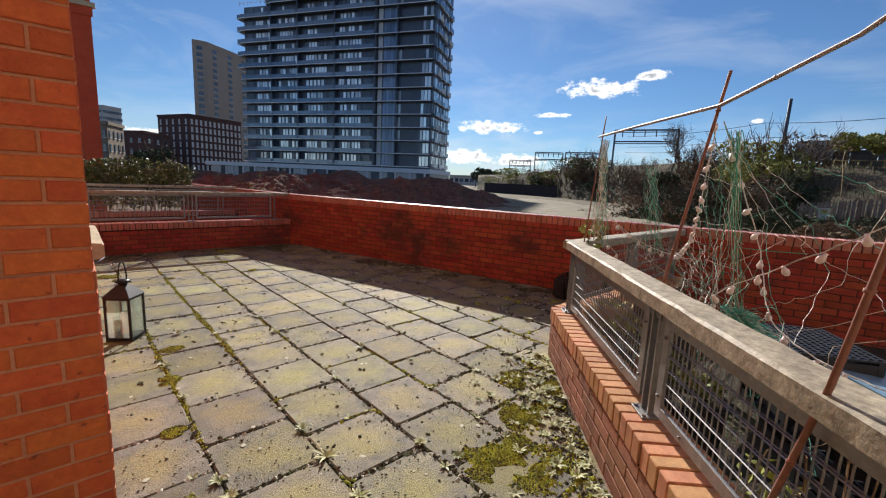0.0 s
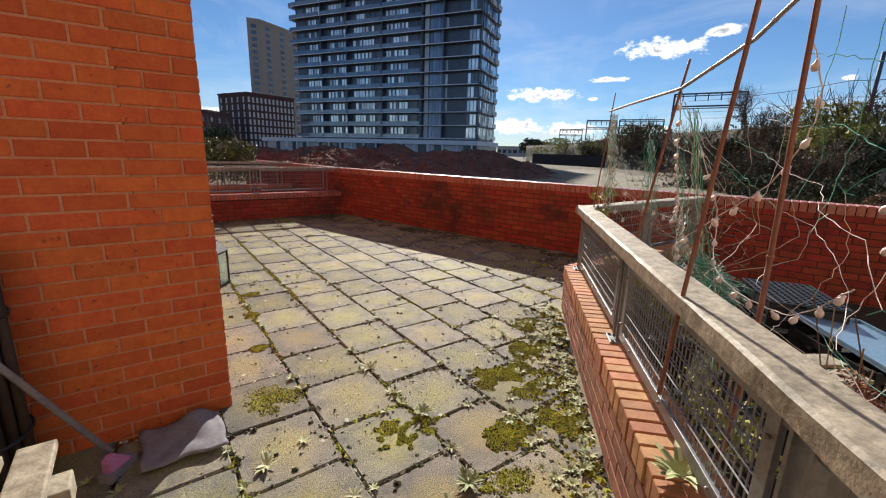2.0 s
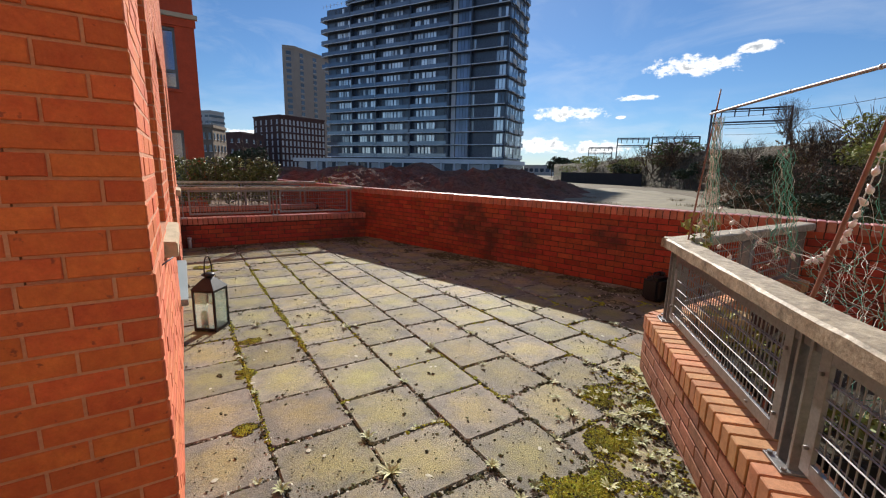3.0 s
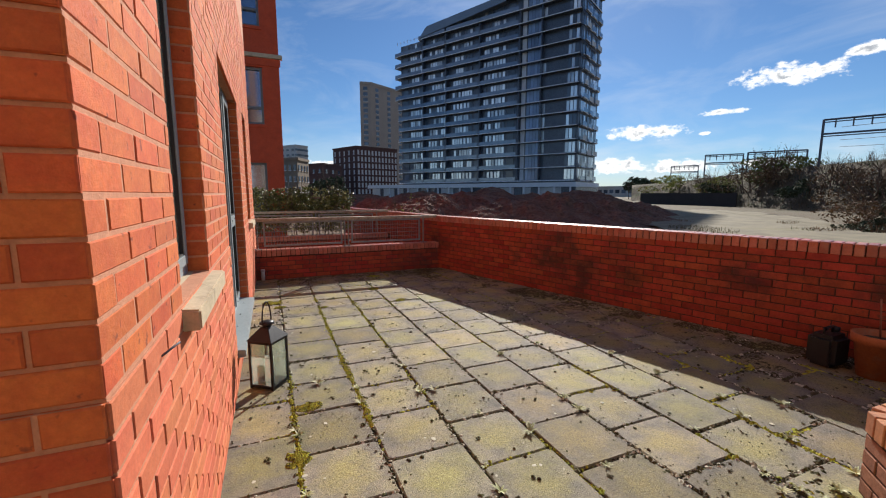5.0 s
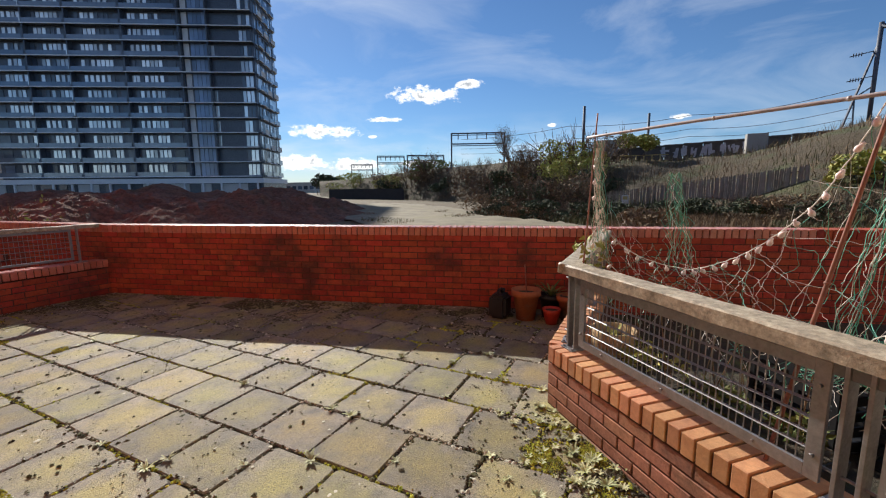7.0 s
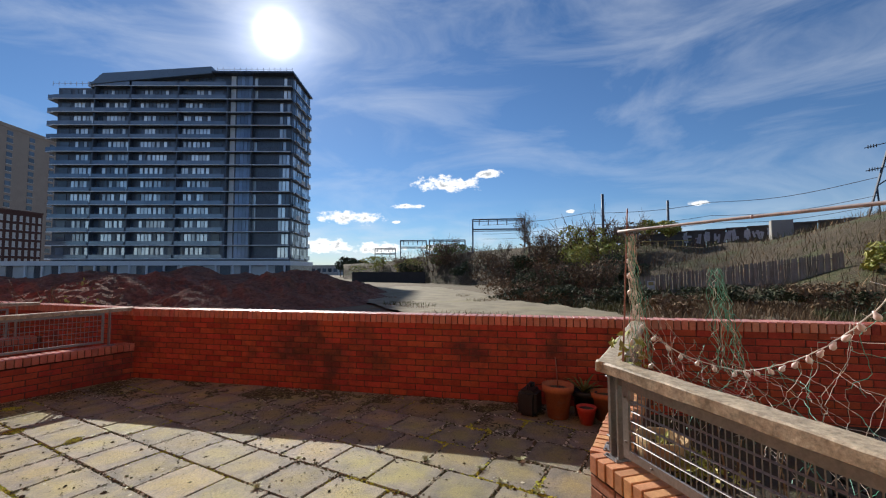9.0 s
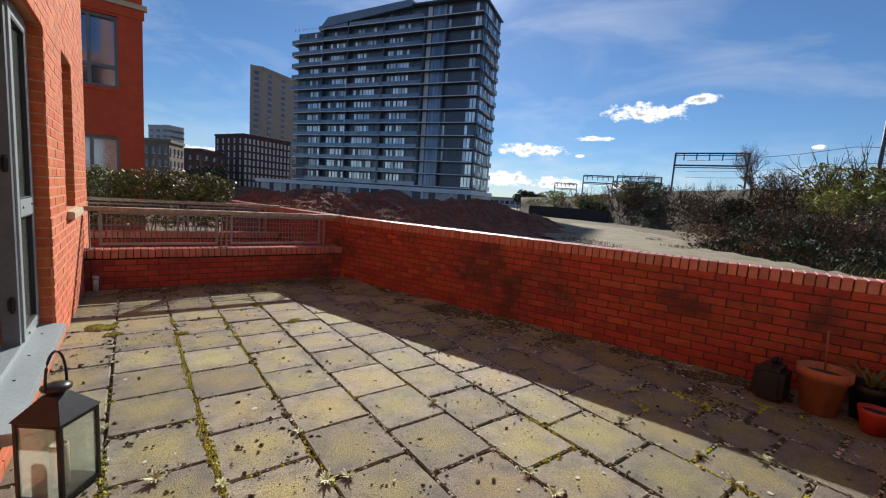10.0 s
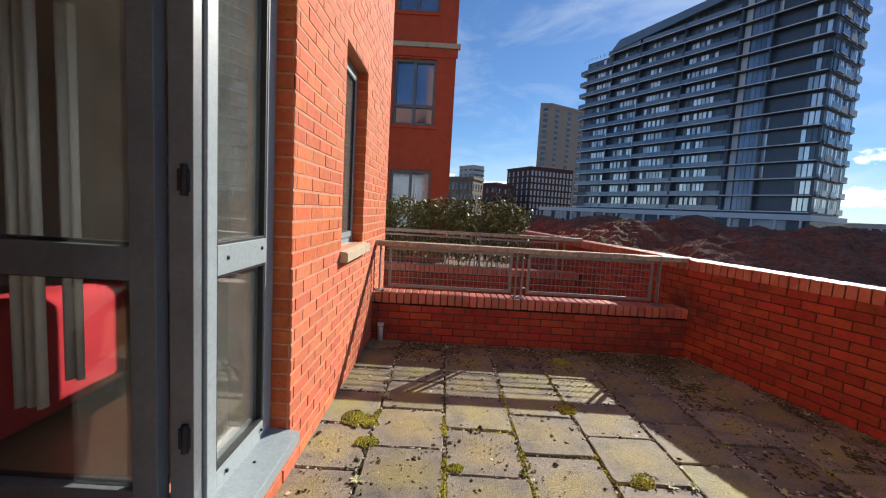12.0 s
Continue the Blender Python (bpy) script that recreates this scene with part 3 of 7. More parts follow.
def patio_door():
    y0, y1, z0, z1 = DOOR
    door = holder("door_1", "grey aluminium glazed patio door with one leaf standing open", "door", kind="structure")
    x1 = FX - 0.085
    box_frame("door_frame", y0 + 0.004, y1 - 0.004, z0 + 0.004, z1 - 0.004, x1 - 0.09, x1, 0.04, M["frame_grey"], door)
    # mullions get a darker grey than the frame: their shade is in the colour
    for y in (4.70, 5.44):
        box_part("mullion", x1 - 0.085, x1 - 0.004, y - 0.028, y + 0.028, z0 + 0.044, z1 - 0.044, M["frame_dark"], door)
    near = glazed_leaf("side_light", y0 + 0.045, 4.67, z0 + 0.045, z1 - 0.045, x1 - 0.065, x1 + 0.008, M["frame_grey"], door, stile=0.06)
    far = glazed_leaf("side_light", 5.47, y1 - 0.045, z0 + 0.045, z1 - 0.045, x1 - 0.065, x1 + 0.008, M["frame_grey"], door, stile=0.06)
    bolt_heads(far, [(x1 + 0.01, 5.60, 1.15), (x1 + 0.01, 5.88, 1.16), (x1 + 0.01, 5.60, 0.31), (x1 + 0.01, 5.9, 0.31)])
    bolt_heads(near, [(x1 + 0.01, 4.40, 1.15), (x1 + 0.01, 4.58, 1.15)])
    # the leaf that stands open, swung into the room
    # same paint as the side lights, coloured darker to imitate the room's shade
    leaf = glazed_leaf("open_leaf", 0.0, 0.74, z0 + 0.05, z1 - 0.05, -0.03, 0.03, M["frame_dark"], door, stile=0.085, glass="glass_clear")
    for o in (leaf, ):
        o.matrix_basis = pose(x1 - 0.10, 5.40, 0, 0, 0, 90)
    box_part("lock_plate", 0.03, 0.034, 0.16, 0.24, 1.135, 1.155, M["steel"], leaf)
    for z in (0.55, 1.42, 2.2):
        bm = bmesh.new()
        bm_tube(bm, [(x1 - 0.03, 5.405, z - 0.05), (x1 - 0.03, 5.405, z + 0.05)], 0.012, 8)
        bm_box(bm, x1 - 0.05, x1 - 0.015, 5.40, 5.412, z - 0.035, z + 0.035)
        part("hinge", bm, M["rubber"], door)
    # threshold
    bm = bmesh.new()
    v = bm_box(bm, x1 - 0.12, FX + 0.062, y0 + 0.002, y1 - 0.002, z0 - 0.055, z0 + 0.022, None)
    for k in v:
        if k.co.x > FX and k.co.z > z0 - 0.01:
            k.co.z -= 0.020
    bmesh.ops.bevel(bm, geom=list(bm.edges), offset=0.004, segments=2, affect='EDGES')
    sill = part("threshold", bm, M["frame_grey"], door, "pale grey metal threshold")
    for y in (4.5, 4.9, 5.3, 5.75):
        bm = bmesh.new()
        bm_lathe(bm, [(0.0, 0.004), (0.006, 0.003), (0.008, 0.0)], 8, Matrix.Translation((x1 + 0.05, y, z0 + 0.010)))
        part("screw_head", bm, M["rubber"], sill)
    door.matrix_basis = SKEW
    return door


patio_door()


# ---------------------------------------------------------------- the room behind the door
def shell(name, x0, x1, y0, y1, z0, z1, mat, label, cat):
    return tagged(box_part(name, x0, x1, y0, y1, z0, z1, mat, None, "", 0.0), label, cat, kind="structure")


RX = FX - 0.27
shell("floor_room", -4.2, RX, 2.1, 8.9, 0.10, 0.22, M["floorboard"], "brown boarded floor of the room", "floor")
shell("ceiling_room", -4.2, RX, 2.1, 8.9, 2.62, 2.72, M["plaster"], "white plastered ceiling of the room", "ceiling")
shell("wall_room_back", -4.3, -4.2, 2.1, 8.9, 0.1, 2.7, M["plaster"], "pale back wall of the room", "wall")
shell("wall_room_near", -4.2, -3.2, 2.0, 2.1, 0.1, 2.7, M["plaster"], "pale near wall of the room", "wall")
shell("wall_room_end", -4.2, RX, 8.9, 8.98, 0.1, 2.7, M["plaster"], "pale end wall of the room", "wall")


def curtain(x, y, w, z0, z1, folds, along_y, label):
    bm = bmesh.new()
    n = folds * 8
    rows = []
    for i in range(n + 1):
        s = (i / n - 0.5) * w
        d = 0.025 * math.sin(2 * math.pi * folds * i / n) + 0.008 * math.sin(5.1 * i)
        p = (x + d, y + s) if along_y else (x + s, y + d)
        rows.append([bm.verts.new((p[0], p[1], z)) for z in (z0, (z0 + z1) / 2, z1)])
    for a, b in zip(rows, rows[1:]):
        for k in range(2):
            bm.faces.new((a[k], b[k], b[k + 1], a[k + 1])).smooth = True
    ob = part("curtain", bm, M["cream_cloth"])
    mod = ob.modifiers.new("thickness", 'SOLIDIFY')
    mod.thickness = 0.004
    return tagged(ob, label, "curtain", group="curtains in the room")


# two cloth strips added behind the pane to imitate curtains mirrored in it
curtain(-0.78, 5.62, 0.13, 0.52, 2.12, 3, False, "long cream curtain strip standing in for a reflection in the door glass")
curtain(-0.78, 5.81, 0.09, 0.55, 2.10, 2, False, "narrow cream curtain strip standing in for a reflection in the door glass")


def armchair(m):
    chair = holder("armchair", "red upholstered armchair standing inside the room", "armchair")
    chair.matrix_basis = m

    def cushion(name, x0, x1, y0, y1, z0, z1, b=0.06):
        bm = bmesh.new()
        bm_box(bm, x0, x1, y0, y1, z0, z1)
        bmesh.ops.bevel(bm, geom=list(bm.edges), offset=b, segments=4, affect='EDGES', profile=0.6)
        for f in bm.faces:
            f.smooth = True
        part(name, bm, M["red_cloth"], chair)
    cushion("base", -0.40, 0.40, -0.38, 0.36, 0.05, 0.30, 0.03)
    cushion("seat", -0.27, 0.27, -0.40, 0.30, 0.28, 0.46)
    cushion("backrest", -0.42, 0.42, 0.16, 0.42, 0.06, 0.66, 0.10)
    cushion("armrest", -0.44, -0.27, -0.40, 0.30, 0.05, 0.52, 0.07)
    cushion("armrest", 0.27, 0.44, -0.40, 0.30, 0.05, 0.52, 0.07)
    for x in (-0.34, 0.34):
        for y in (-0.32, 0.34):
            tube_part("leg", [(x, y, 0), (x, y, 0.09)], 0.022, M["frame_dark"], chair, "dark wooden foot", 8)


armchair(pose(-1.42, 6.02, 0.22, 0, 0, -90))


# ---------------------------------------------------------------- steel railings
def wire_panel(parent, m, s0, s1, z0, z1, y, bar=0.036, pitch=0.042, rows=5):
    """A framed mesh panel: frame, upright wires, paired level wires, fixing bolts."""
    bm = bmesh.new()
    t = 0.008
    for a, b, c, d in ((s0, s0 + bar, z0, z1), (s1 - bar, s1, z0, z1), (s0 + bar, s1 - bar, z0, z0 + bar), (s0 + bar, s1 - bar, z1 - bar, z1)):
        bm_box(bm, a, b, y - t, y + t, c, d, m, 0.002)
    frame_ob = part("panel_frame", bm, M["steel"], parent)
    n = int((s1 - s0 - 2 * bar) / pitch)
    ub = bmesh.new()
    bm_tube(ub, [(0, 0, z0 + bar), (0, 0, z1 - bar)], 0.0028, 4, None, False)
    upright = mesh_of(ub, "upright_wire", M["steel"])
    for k in range(1, n):
        s = s0 + bar + (s1 - s0 - 2 * bar) * k / n
        wire = new("upright_wire", upright)
        wire.matrix_basis = m @ Matrix.Translation((s, y - 0.004, 0))
        wire.parent = frame_ob
    for k in range(1, rows):
        z = z0 + bar + (z1 - z0 - 2 * bar) * k / rows
        for dy in (0.0025, -0.0105):
            bm = bmesh.new()
            bm_tube(bm, [m @ Vector((s0 + bar, y + dy, z)), m @ Vector((s1 - bar, y + dy, z))], 0.0031, 4, None, False)
            part("level_wire", bm, M["steel"], frame_ob)
    for s in (s0 + bar / 2, s1 - bar / 2):
        for z in (z0 + 0.09, z1 - 0.09):
            bm = bmesh.new()
            bm_tube(bm, [m @ Vector((s, y + 0.006, z)), m @ Vector((s, y + 0.02, z))], 0.007, 6)
            part("bolt", bm, M["steel"], frame_ob)
    for k in range(3):
        s = s0 + (s1 - s0) * (k + 0.5) / 3
        bm = bmesh.new()
        bm_tube(bm, [m @ Vector((s, y + 0.006, z0 + bar / 2)), m @ Vector((s, y + 0.016, z0 + bar / 2))], 0.006, 6)
        part("bolt", bm, M["steel"], frame_ob)
    return frame_ob


def rail_post(parent, m, s, z0, z1, y, pair=True):
    """Two flat bars on a foot plate with a tie bar."""
    bm = bmesh.new()
    for d in ((-0.032, 0.032) if pair else (0.0,)):
        bm_box(bm, s + d - 0.007, s + d + 0.007, y - 0.028, y + 0.028, z0, z1, m, 0.002)
    post = part("post", bm, M["steel"], parent)
    bm = bmesh.new()
    bm_box(bm, s - 0.06, s + 0.06, y - 0.05, y + 0.06, z0 - 0.001, z0 + 0.008, m, 0.002)
    part("foot_plate", bm, M["steel"], post)
    for d in (-0.045, 0.045):
        bm = bmesh.new()
        bm_tube(bm, [m @ Vector((s + d, y + 0.045, z0 + 0.006)), m @ Vector((s + d, y + 0.045, z0 + 0.018))], 0.009, 6)
        part("bolt", bm, M["steel"], post)
    if pair:
        for z in (z0 + 0.1, z1 - 0.08):
            bm = bmesh.new()
            bm_tube(bm, [m @ Vector((s - 0.1, y, z)), m @ Vector((s + 0.1, y, z))], 0.006, 6)
            part("tie_bar", bm, M["steel"], post)
    return post


def timber_rail(name, m, s0, s1, y0, y1, z0, z1, parent, mat, label, seed=1, skew0=0.0, skew1=0.0):
    """A weathered handrail: worn, slightly uneven along its length, mitred at its ends."""
    rnd = random.Random(seed)
    bm = bmesh.new()
    n = max(6, int((s1 - s0) / 0.12))
    ring = [(y0, z0), (y0, z1 - 0.008), (y0 + 0.012, z1), (y1 - 0.012, z1), (y1, z1 - 0.008), (y1, z0)]
    prev = None
    for i in range(n + 1):
        f = i / n
        cur = []
        for y, z in ring:
            g = (y - y0) / (y1 - y0)
            s = s0 + (s1 - s0) * f + (skew0 * (1 - f) + skew1 * f) * (g if (i in (0, n)) else g)
            cur.append(bm.verts.new(m @ Vector((s, y + rnd.uniform(-0.002, 0.002), z + rnd.uniform(-0.0025, 0.0025)))))
        if prev:
            for k in range(6):
                bm.faces.new((prev[k], prev[(k + 1) % 6], cur[(k + 1) % 6], cur[k]))
        else:
            bm.faces.new(cur[::-1])
        prev = cur
    bm.faces.new(prev)
    return part(name, bm, mat, parent, label)


# railing between the patios, on the angled wall and its side leg
Z_CAP = 0.42
fence = holder("railing", "galvanised steel railing with mesh panels and a weathered timber handrail", "railing", group="patio railings")
timber_rail("handrail", fence_m, -0.06, fence_len, -0.19, -0.045, 1.02, 1.083, fence, M["wood"], "grey weathered timber handrail", 3, 0.06, 0)
bm = bmesh.new()
bm_box(bm, 0.10, fence_len, -0.145, -0.10, 0.96, 1.02, fence_m, 0.003)
part("top_channel", bm, M["frame_dark"], fence)
stops = [0.10, 1.57, 3.02, 4.46]
for s in stops:
    rail_post(fence, fence_m, s, Z_CAP + 0.1, 1.06, -0.12)
for a, b in zip(stops, stops[1:]):
    wire_panel(fence, fence_m, a + 0.075, b - 0.075, Z_CAP + 0.145, 1.0, -0.105, 0.048, 0.031, 6)
side = holder("railing", "galvanised steel railing with a timber handrail meeting the boundary wall", "railing", group="patio railings")
timber_rail("handrail", side_m, 0.02, side_len + 0.06, -0.19, -0.045, 1.02, 1.083, side, M["wood"], "grey weathered timber handrail", 4, 0, -0.06)
for s in (0.12, 1.2, side_len - 0.14):
    rail_post(side, side_m, s, Z_CAP + 0.1, 1.06, -0.12)
wire_panel(side, side_m, 0.2, 1.12, Z_CAP + 0.145, 1.055, -0.105)
wire_panel(side, side_m, 1.28, side_len - 0.24, Z_CAP + 0.145, 1.055, -0.105)

endrail = holder("railing", "steel mesh railing with a timber handrail on the low end wall", "railing", group="patio railings")
timber_rail("handrail", end_m, 0.03, end_len - 0.02, -0.18, -0.06, 1.065, 1.115, endrail, M["wood"], "pinkish weathered timber handrail", 5)
for s, two in ((0.10, False), (1.56, True), (3.02, False)):
    rail_post(endrail, end_m, s, 0.595, 1.12, -0.12, two)
wire_panel(endrail, end_m, 0.19, 1.48, 0.64, 1.06, -0.105, 0.03, 0.045, 5)
wire_panel(endrail, end_m, 1.64, 2.95, 0.64, 1.06, -0.105, 0.03, 0.045, 5)


# ---------------------------------------------------------------- far buildings
M["tower_wall"] = material("dark_cladding", (0.095, 0.115, 0.15), 0.30, 0.25, second=(0.07, 0.085, 0.115), scale=0.3, amount=0.8, bump=0.0)
M["slab_edge"] = material("pale_slab_edge", (0.74, 0.76, 0.80), 0.6, second=(0.62, 0.65, 0.70), scale=0.4, amount=0.6, bump=0.0)
M["stair_glass"] = material("blue_stair_glass", (0.22, 0.33, 0.52), 0.12, second=(0.14, 0.22, 0.38), scale=0.2, amount=1.0, rand=0.3, bump=0.0, spec=0.8)
M["roof_metal"] = material("blue_grey_roof_metal", (0.20, 0.25, 0.31), 0.35, metal=0.4, second=(0.16, 0.20, 0.26), scale=0.3, amount=0.6, bump=0.0)
M["balustrade"] = material("smoked_balcony_glass", (0.20, 0.25, 0.32), 0.08, 0.45, second=(0.12, 0.16, 0.22), scale=0.25, amount=0.8, bump=0.0, spec=0.8)
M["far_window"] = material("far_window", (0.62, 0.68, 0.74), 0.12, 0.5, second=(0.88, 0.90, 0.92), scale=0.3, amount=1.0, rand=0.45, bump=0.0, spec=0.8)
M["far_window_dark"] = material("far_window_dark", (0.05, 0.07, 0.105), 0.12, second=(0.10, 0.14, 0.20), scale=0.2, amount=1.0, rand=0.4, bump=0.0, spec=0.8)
M["white_panel"] = material("white_render", (0.62, 0.62, 0.62), 0.8, second=(0.5, 0.5, 0.5), scale=0.3, amount=0.5, bump=0.0)
M["tan_brick"] = material("tan_brick", (0.40, 0.33, 0.28), 0.9, second=(0.33, 0.27, 0.23), scale=0.3, amount=0.7, bump=0.0)
M["plum_brick"] = material("plum_brick", (0.11, 0.055, 0.05), 0.9, second=(0.08, 0.042, 0.04), scale=0.4, amount=0.7, bump=0.0)
M["office_white"] = material("office_cladding", (0.48, 0.50, 0.52), 0.7, second=(0.40, 0.42, 0.44), scale=0.3, amount=0.5, bump=0.0)
M["old_stone"] = material("sooty_stone", (0.26, 0.20, 0.15), 0.9, second=(0.16, 0.125, 0.10), scale=0.5, amount=0.8, bump=0.0)
M["slate"] = material("slate_roof", (0.07, 0.075, 0.085), 0.7, second=(0.05, 0.052, 0.06), scale=0.6, amount=0.8, bump=0.0)


def shared_box(name, w, d, h, mat):
    bm = bmesh.new()
    bm_box(bm, -w / 2, w / 2, -d / 2, d / 2, 0, h)
    return mesh_of(bm, name, mat)


def put(name, me, m, parent):
    ob = new(name, me)
    ob.matrix_basis = m
    ob.parent = parent
    return ob


def tower():
    t = holder("tower_block", "tall dark glass apartment tower with long balconies and pale slab edges", "tower block")
    ab = Vector((-0.498, 0.867, 0))
    m = Matrix((ab, Vector((0.867, 0.498, 0)), Vector((0, 0, 1)))).transposed().to_4x4()
    m = Matrix.Translation((77.2, 91.8, -0.2)) @ m          # x along the front to the far end, y into the block
    LEN, DEP, BASE, FL, NF = 65.0, 17.0, 5.2, 3.657, 14
    TOPZ = BASE + FL * NF
    SIDE = ((2.2, 3.6, 0.75), (7.4, 3.2, 0.6), (11.8, 3.4, 0.85))
    rnd = random.Random(11)
    box_part("core", 0.2, LEN - 0.2, 1.6, DEP, 0, BASE + FL * (NF - 1), M["tower_wall"], t, "", 0.0, m)
    box_part("top_storey", 0.2, LEN - 11, 1.6, DEP, BASE + FL * (NF - 1), TOPZ, M["tower_wall"], t, "", 0.0, m)
    box_part("roof", -0.5, 21.8, -0.4, DEP + 0.3, TOPZ, TOPZ + 0.45, M["tower_wall"], t, "", 0.0, m)
    # the raking metal roof over the far part, hipped at its end
    bm = bmesh.new()
    prof = [(54.8, TOPZ - FL + 0.3), (51.4, TOPZ - 0.3), (21.9, TOPZ + 1.7), (21.9, TOPZ - 0.2)]
    lo = [bm.verts.new(m @ Vector((x, -0.35, z))) for x, z in prof]
    hi = [bm.verts.new(m @ Vector((x, DEP, z))) for x, z in prof]
    bm.faces.new(lo)
    bm.faces.new(hi[::-1])
    for k in range(4):
        bm.faces.new((lo[k], hi[k], hi[(k + 1) % 4], lo[(k + 1) % 4]))
    part("raking_roof", bm, M["roof_metal"], t, "blue-grey metal raking roof")
    pane_pale = shared_box("window", 0.78, 0.12, 2.75, M["far_window"])
    pane_dark = shared_box("window", 0.78, 0.12, 2.75, M["far_window_dark"])
    pane_wide = shared_box("window", 2.3, 0.12, 2.75, M["far_window_dark"])
    stair = shared_box("window", 0.95, 0.12, 3.3, M["stair_glass"])
    strip = shared_box("pale_panel", 1.3, 0.14, 3.2, M["slab_edge"])
    clusters = ((55.0, 60.0), (45.0, 52.0), (34.5, 42.2), (22.8, 30.2))
    for f in range(NF):
        z = BASE + f * FL
        ln = LEN if f < NF - 1 else LEN - 11
        bm = bmesh.new()
        bm_box(bm, 0, ln, -0.15, -0.03, z - 0.11, z + 0.11, m)
        bm_box(bm, -0.42, -0.30, 2, DEP - 1, z - 0.11, z + 0.11, m)
        # balconies step in and out along the narrow side
        for y, wd, out in SIDE:
            if f < NF - 1:
                bm_box(bm, -out - 0.12, -out, y + 0.7 * (f % 2), y + wd, z - 0.11, z + 0.11, m)
        if f > 7:
            bm_box(bm, ln, ln + 1.7, 0.38, 0.5, z - 0.12, z + 0.12, m)
        storey = part("storey", bm, M["slab_edge"], t)
        # decks take the dark wall colour to paint the shade under each slab
        bm = bmesh.new()
        bm_box(bm, 0, ln, -0.03, 1.75, z - 0.10, z + 0.10, m)
        bm_box(bm, -0.30, 0, 2, DEP - 1, z - 0.10, z + 0.10, m)
        for y, wd, out in SIDE:
            if f < NF - 1:
                bm_box(bm, -out, -0.42, y + 0.7 * (f % 2), y + wd, z - 0.10, z + 0.10, m)
        if f > 7:
            bm_box(bm, ln, ln + 1.7, 0.5, 7, z - 0.10, z + 0.10, m)
        part("balcony_deck", bm, M["tower_wall"], storey)
        bm = bmesh.new()
        for a, b in ((17.9, 30.7), (31.3, 43.6), (44.2, 53.4), (54.0, ln - 0.2)):
            if b > a:
                bm_box(bm, a, b, -0.1, -0.05, z + 0.12, z + 1.15, m)
        if f > 7:
            bm_box(bm, ln + 0.1, ln + 1.7, 0.5, 0.55, z + 0.16, z + 1.3, m)
        part("balustrade", bm, M["balustrade"], storey)
        for y, wd, out in SIDE:
            if f < NF - 1:
                box_part("side_balustrade", -out - 0.08, -out - 0.02, y + 0.7 * (f % 2), y + wd, z + 0.14, z + 1.2, M["white_panel"] if (f + int(y)) % 4 == 1 else M["balustrade"], storey, "", 0.0, m)
        for a, b in clusters:
            q = a + 0.4
            while q < min(b, ln - 0.5):
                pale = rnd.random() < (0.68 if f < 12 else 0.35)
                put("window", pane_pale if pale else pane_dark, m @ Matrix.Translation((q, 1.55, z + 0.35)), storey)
                q += rnd.choice((1.02, 1.02, 1.35))
        for q in (20.6, 32.3, 53.6, 62.5):
            if q < ln - 2:
                put("window", pane_wide, m @ Matrix.Translation((q, 1.55, z + 0.35)), storey)
        for q in (11.9, 12.95, 14.0, 15.05):
            put("window", stair, m @ Matrix.Translation((q, 1.52, z + 0.2)), storey)
        put("pale_panel", strip, m @ Matrix.Translation((16.6, 1.5, z + 0.25)), storey)
        if rnd.random() < 0.5:
            put("window", pane_pale, m @ Matrix.Translation((10.3, 1.55, z + 0.35)), storey)
        for q in (1.2, 2.2, 3.2):
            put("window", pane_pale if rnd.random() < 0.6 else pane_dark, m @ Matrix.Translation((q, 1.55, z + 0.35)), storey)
        y = 3.0
        while y < DEP - 1:
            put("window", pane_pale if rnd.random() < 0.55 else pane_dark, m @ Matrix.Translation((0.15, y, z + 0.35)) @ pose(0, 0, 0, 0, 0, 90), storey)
            y += rnd.choice((1.0, 1.0, 2.2))
    for s in (10.9, 17.6, 31.0, 43.9, 53.7):
        box_part("fin", s - 0.15, s + 0.15, 0.1, 1.6, BASE, BASE + FL * (NF - 1), M["tower_wall"], t, "", 0.0, m)
    # podium
    box_part("podium", -1, LEN + 12, -1.5, DEP, 0, 3.4, M["tower_wall"], t, "", 0.0, m)
    box_part("podium_fascia", -1.4, LEN + 14, -2.6, DEP, 3.4, 4.6, M["slab_edge"], t, "", 0.0, m)
    s = 3.0
    while s < LEN + 9:
        w = rnd.uniform(2.5, 6.5)
        box_part("podium_panel", s, s + w, -1.7, -1.5, 0, 3.3, rnd.choice((M["white_panel"], M["white_panel"], M["far_window_dark"])), t, "", 0.0, m)
        s += w + rnd.uniform(1.2, 3.5)
    for s in range(0, 16):
        box_part("podium_column", s * 4.5, s * 4.5 + 0.4, -2.5, -2.1, 0, 3.4, M["slab_edge"], t, "", 0.0, m)
    for a, b in ((0, 20.5), (LEN - 9.5, LEN)):
        zt = TOPZ + 0.45 if a == 0 else BASE + FL * (NF - 1)
        n = int((b - a) / 1.5)
        bm = bmesh.new()
        for k in range(n + 1):
            q = a + (b - a) * k / n
            bm_box(bm, q - 0.05, q + 0.05, 0, 0.1, zt, zt + 1.1, m)
        bm_box(bm, a, b, 0, 0.06, zt + 0.55, zt + 0.6, m)
        part("roof_rail", bm, M["slab_edge"], t)


def polar(az, d, z=0.0):
    return Vector((1.1 + d * math.sin(radians(az)), 1.3 + d * math.cos(radians(az)), z))


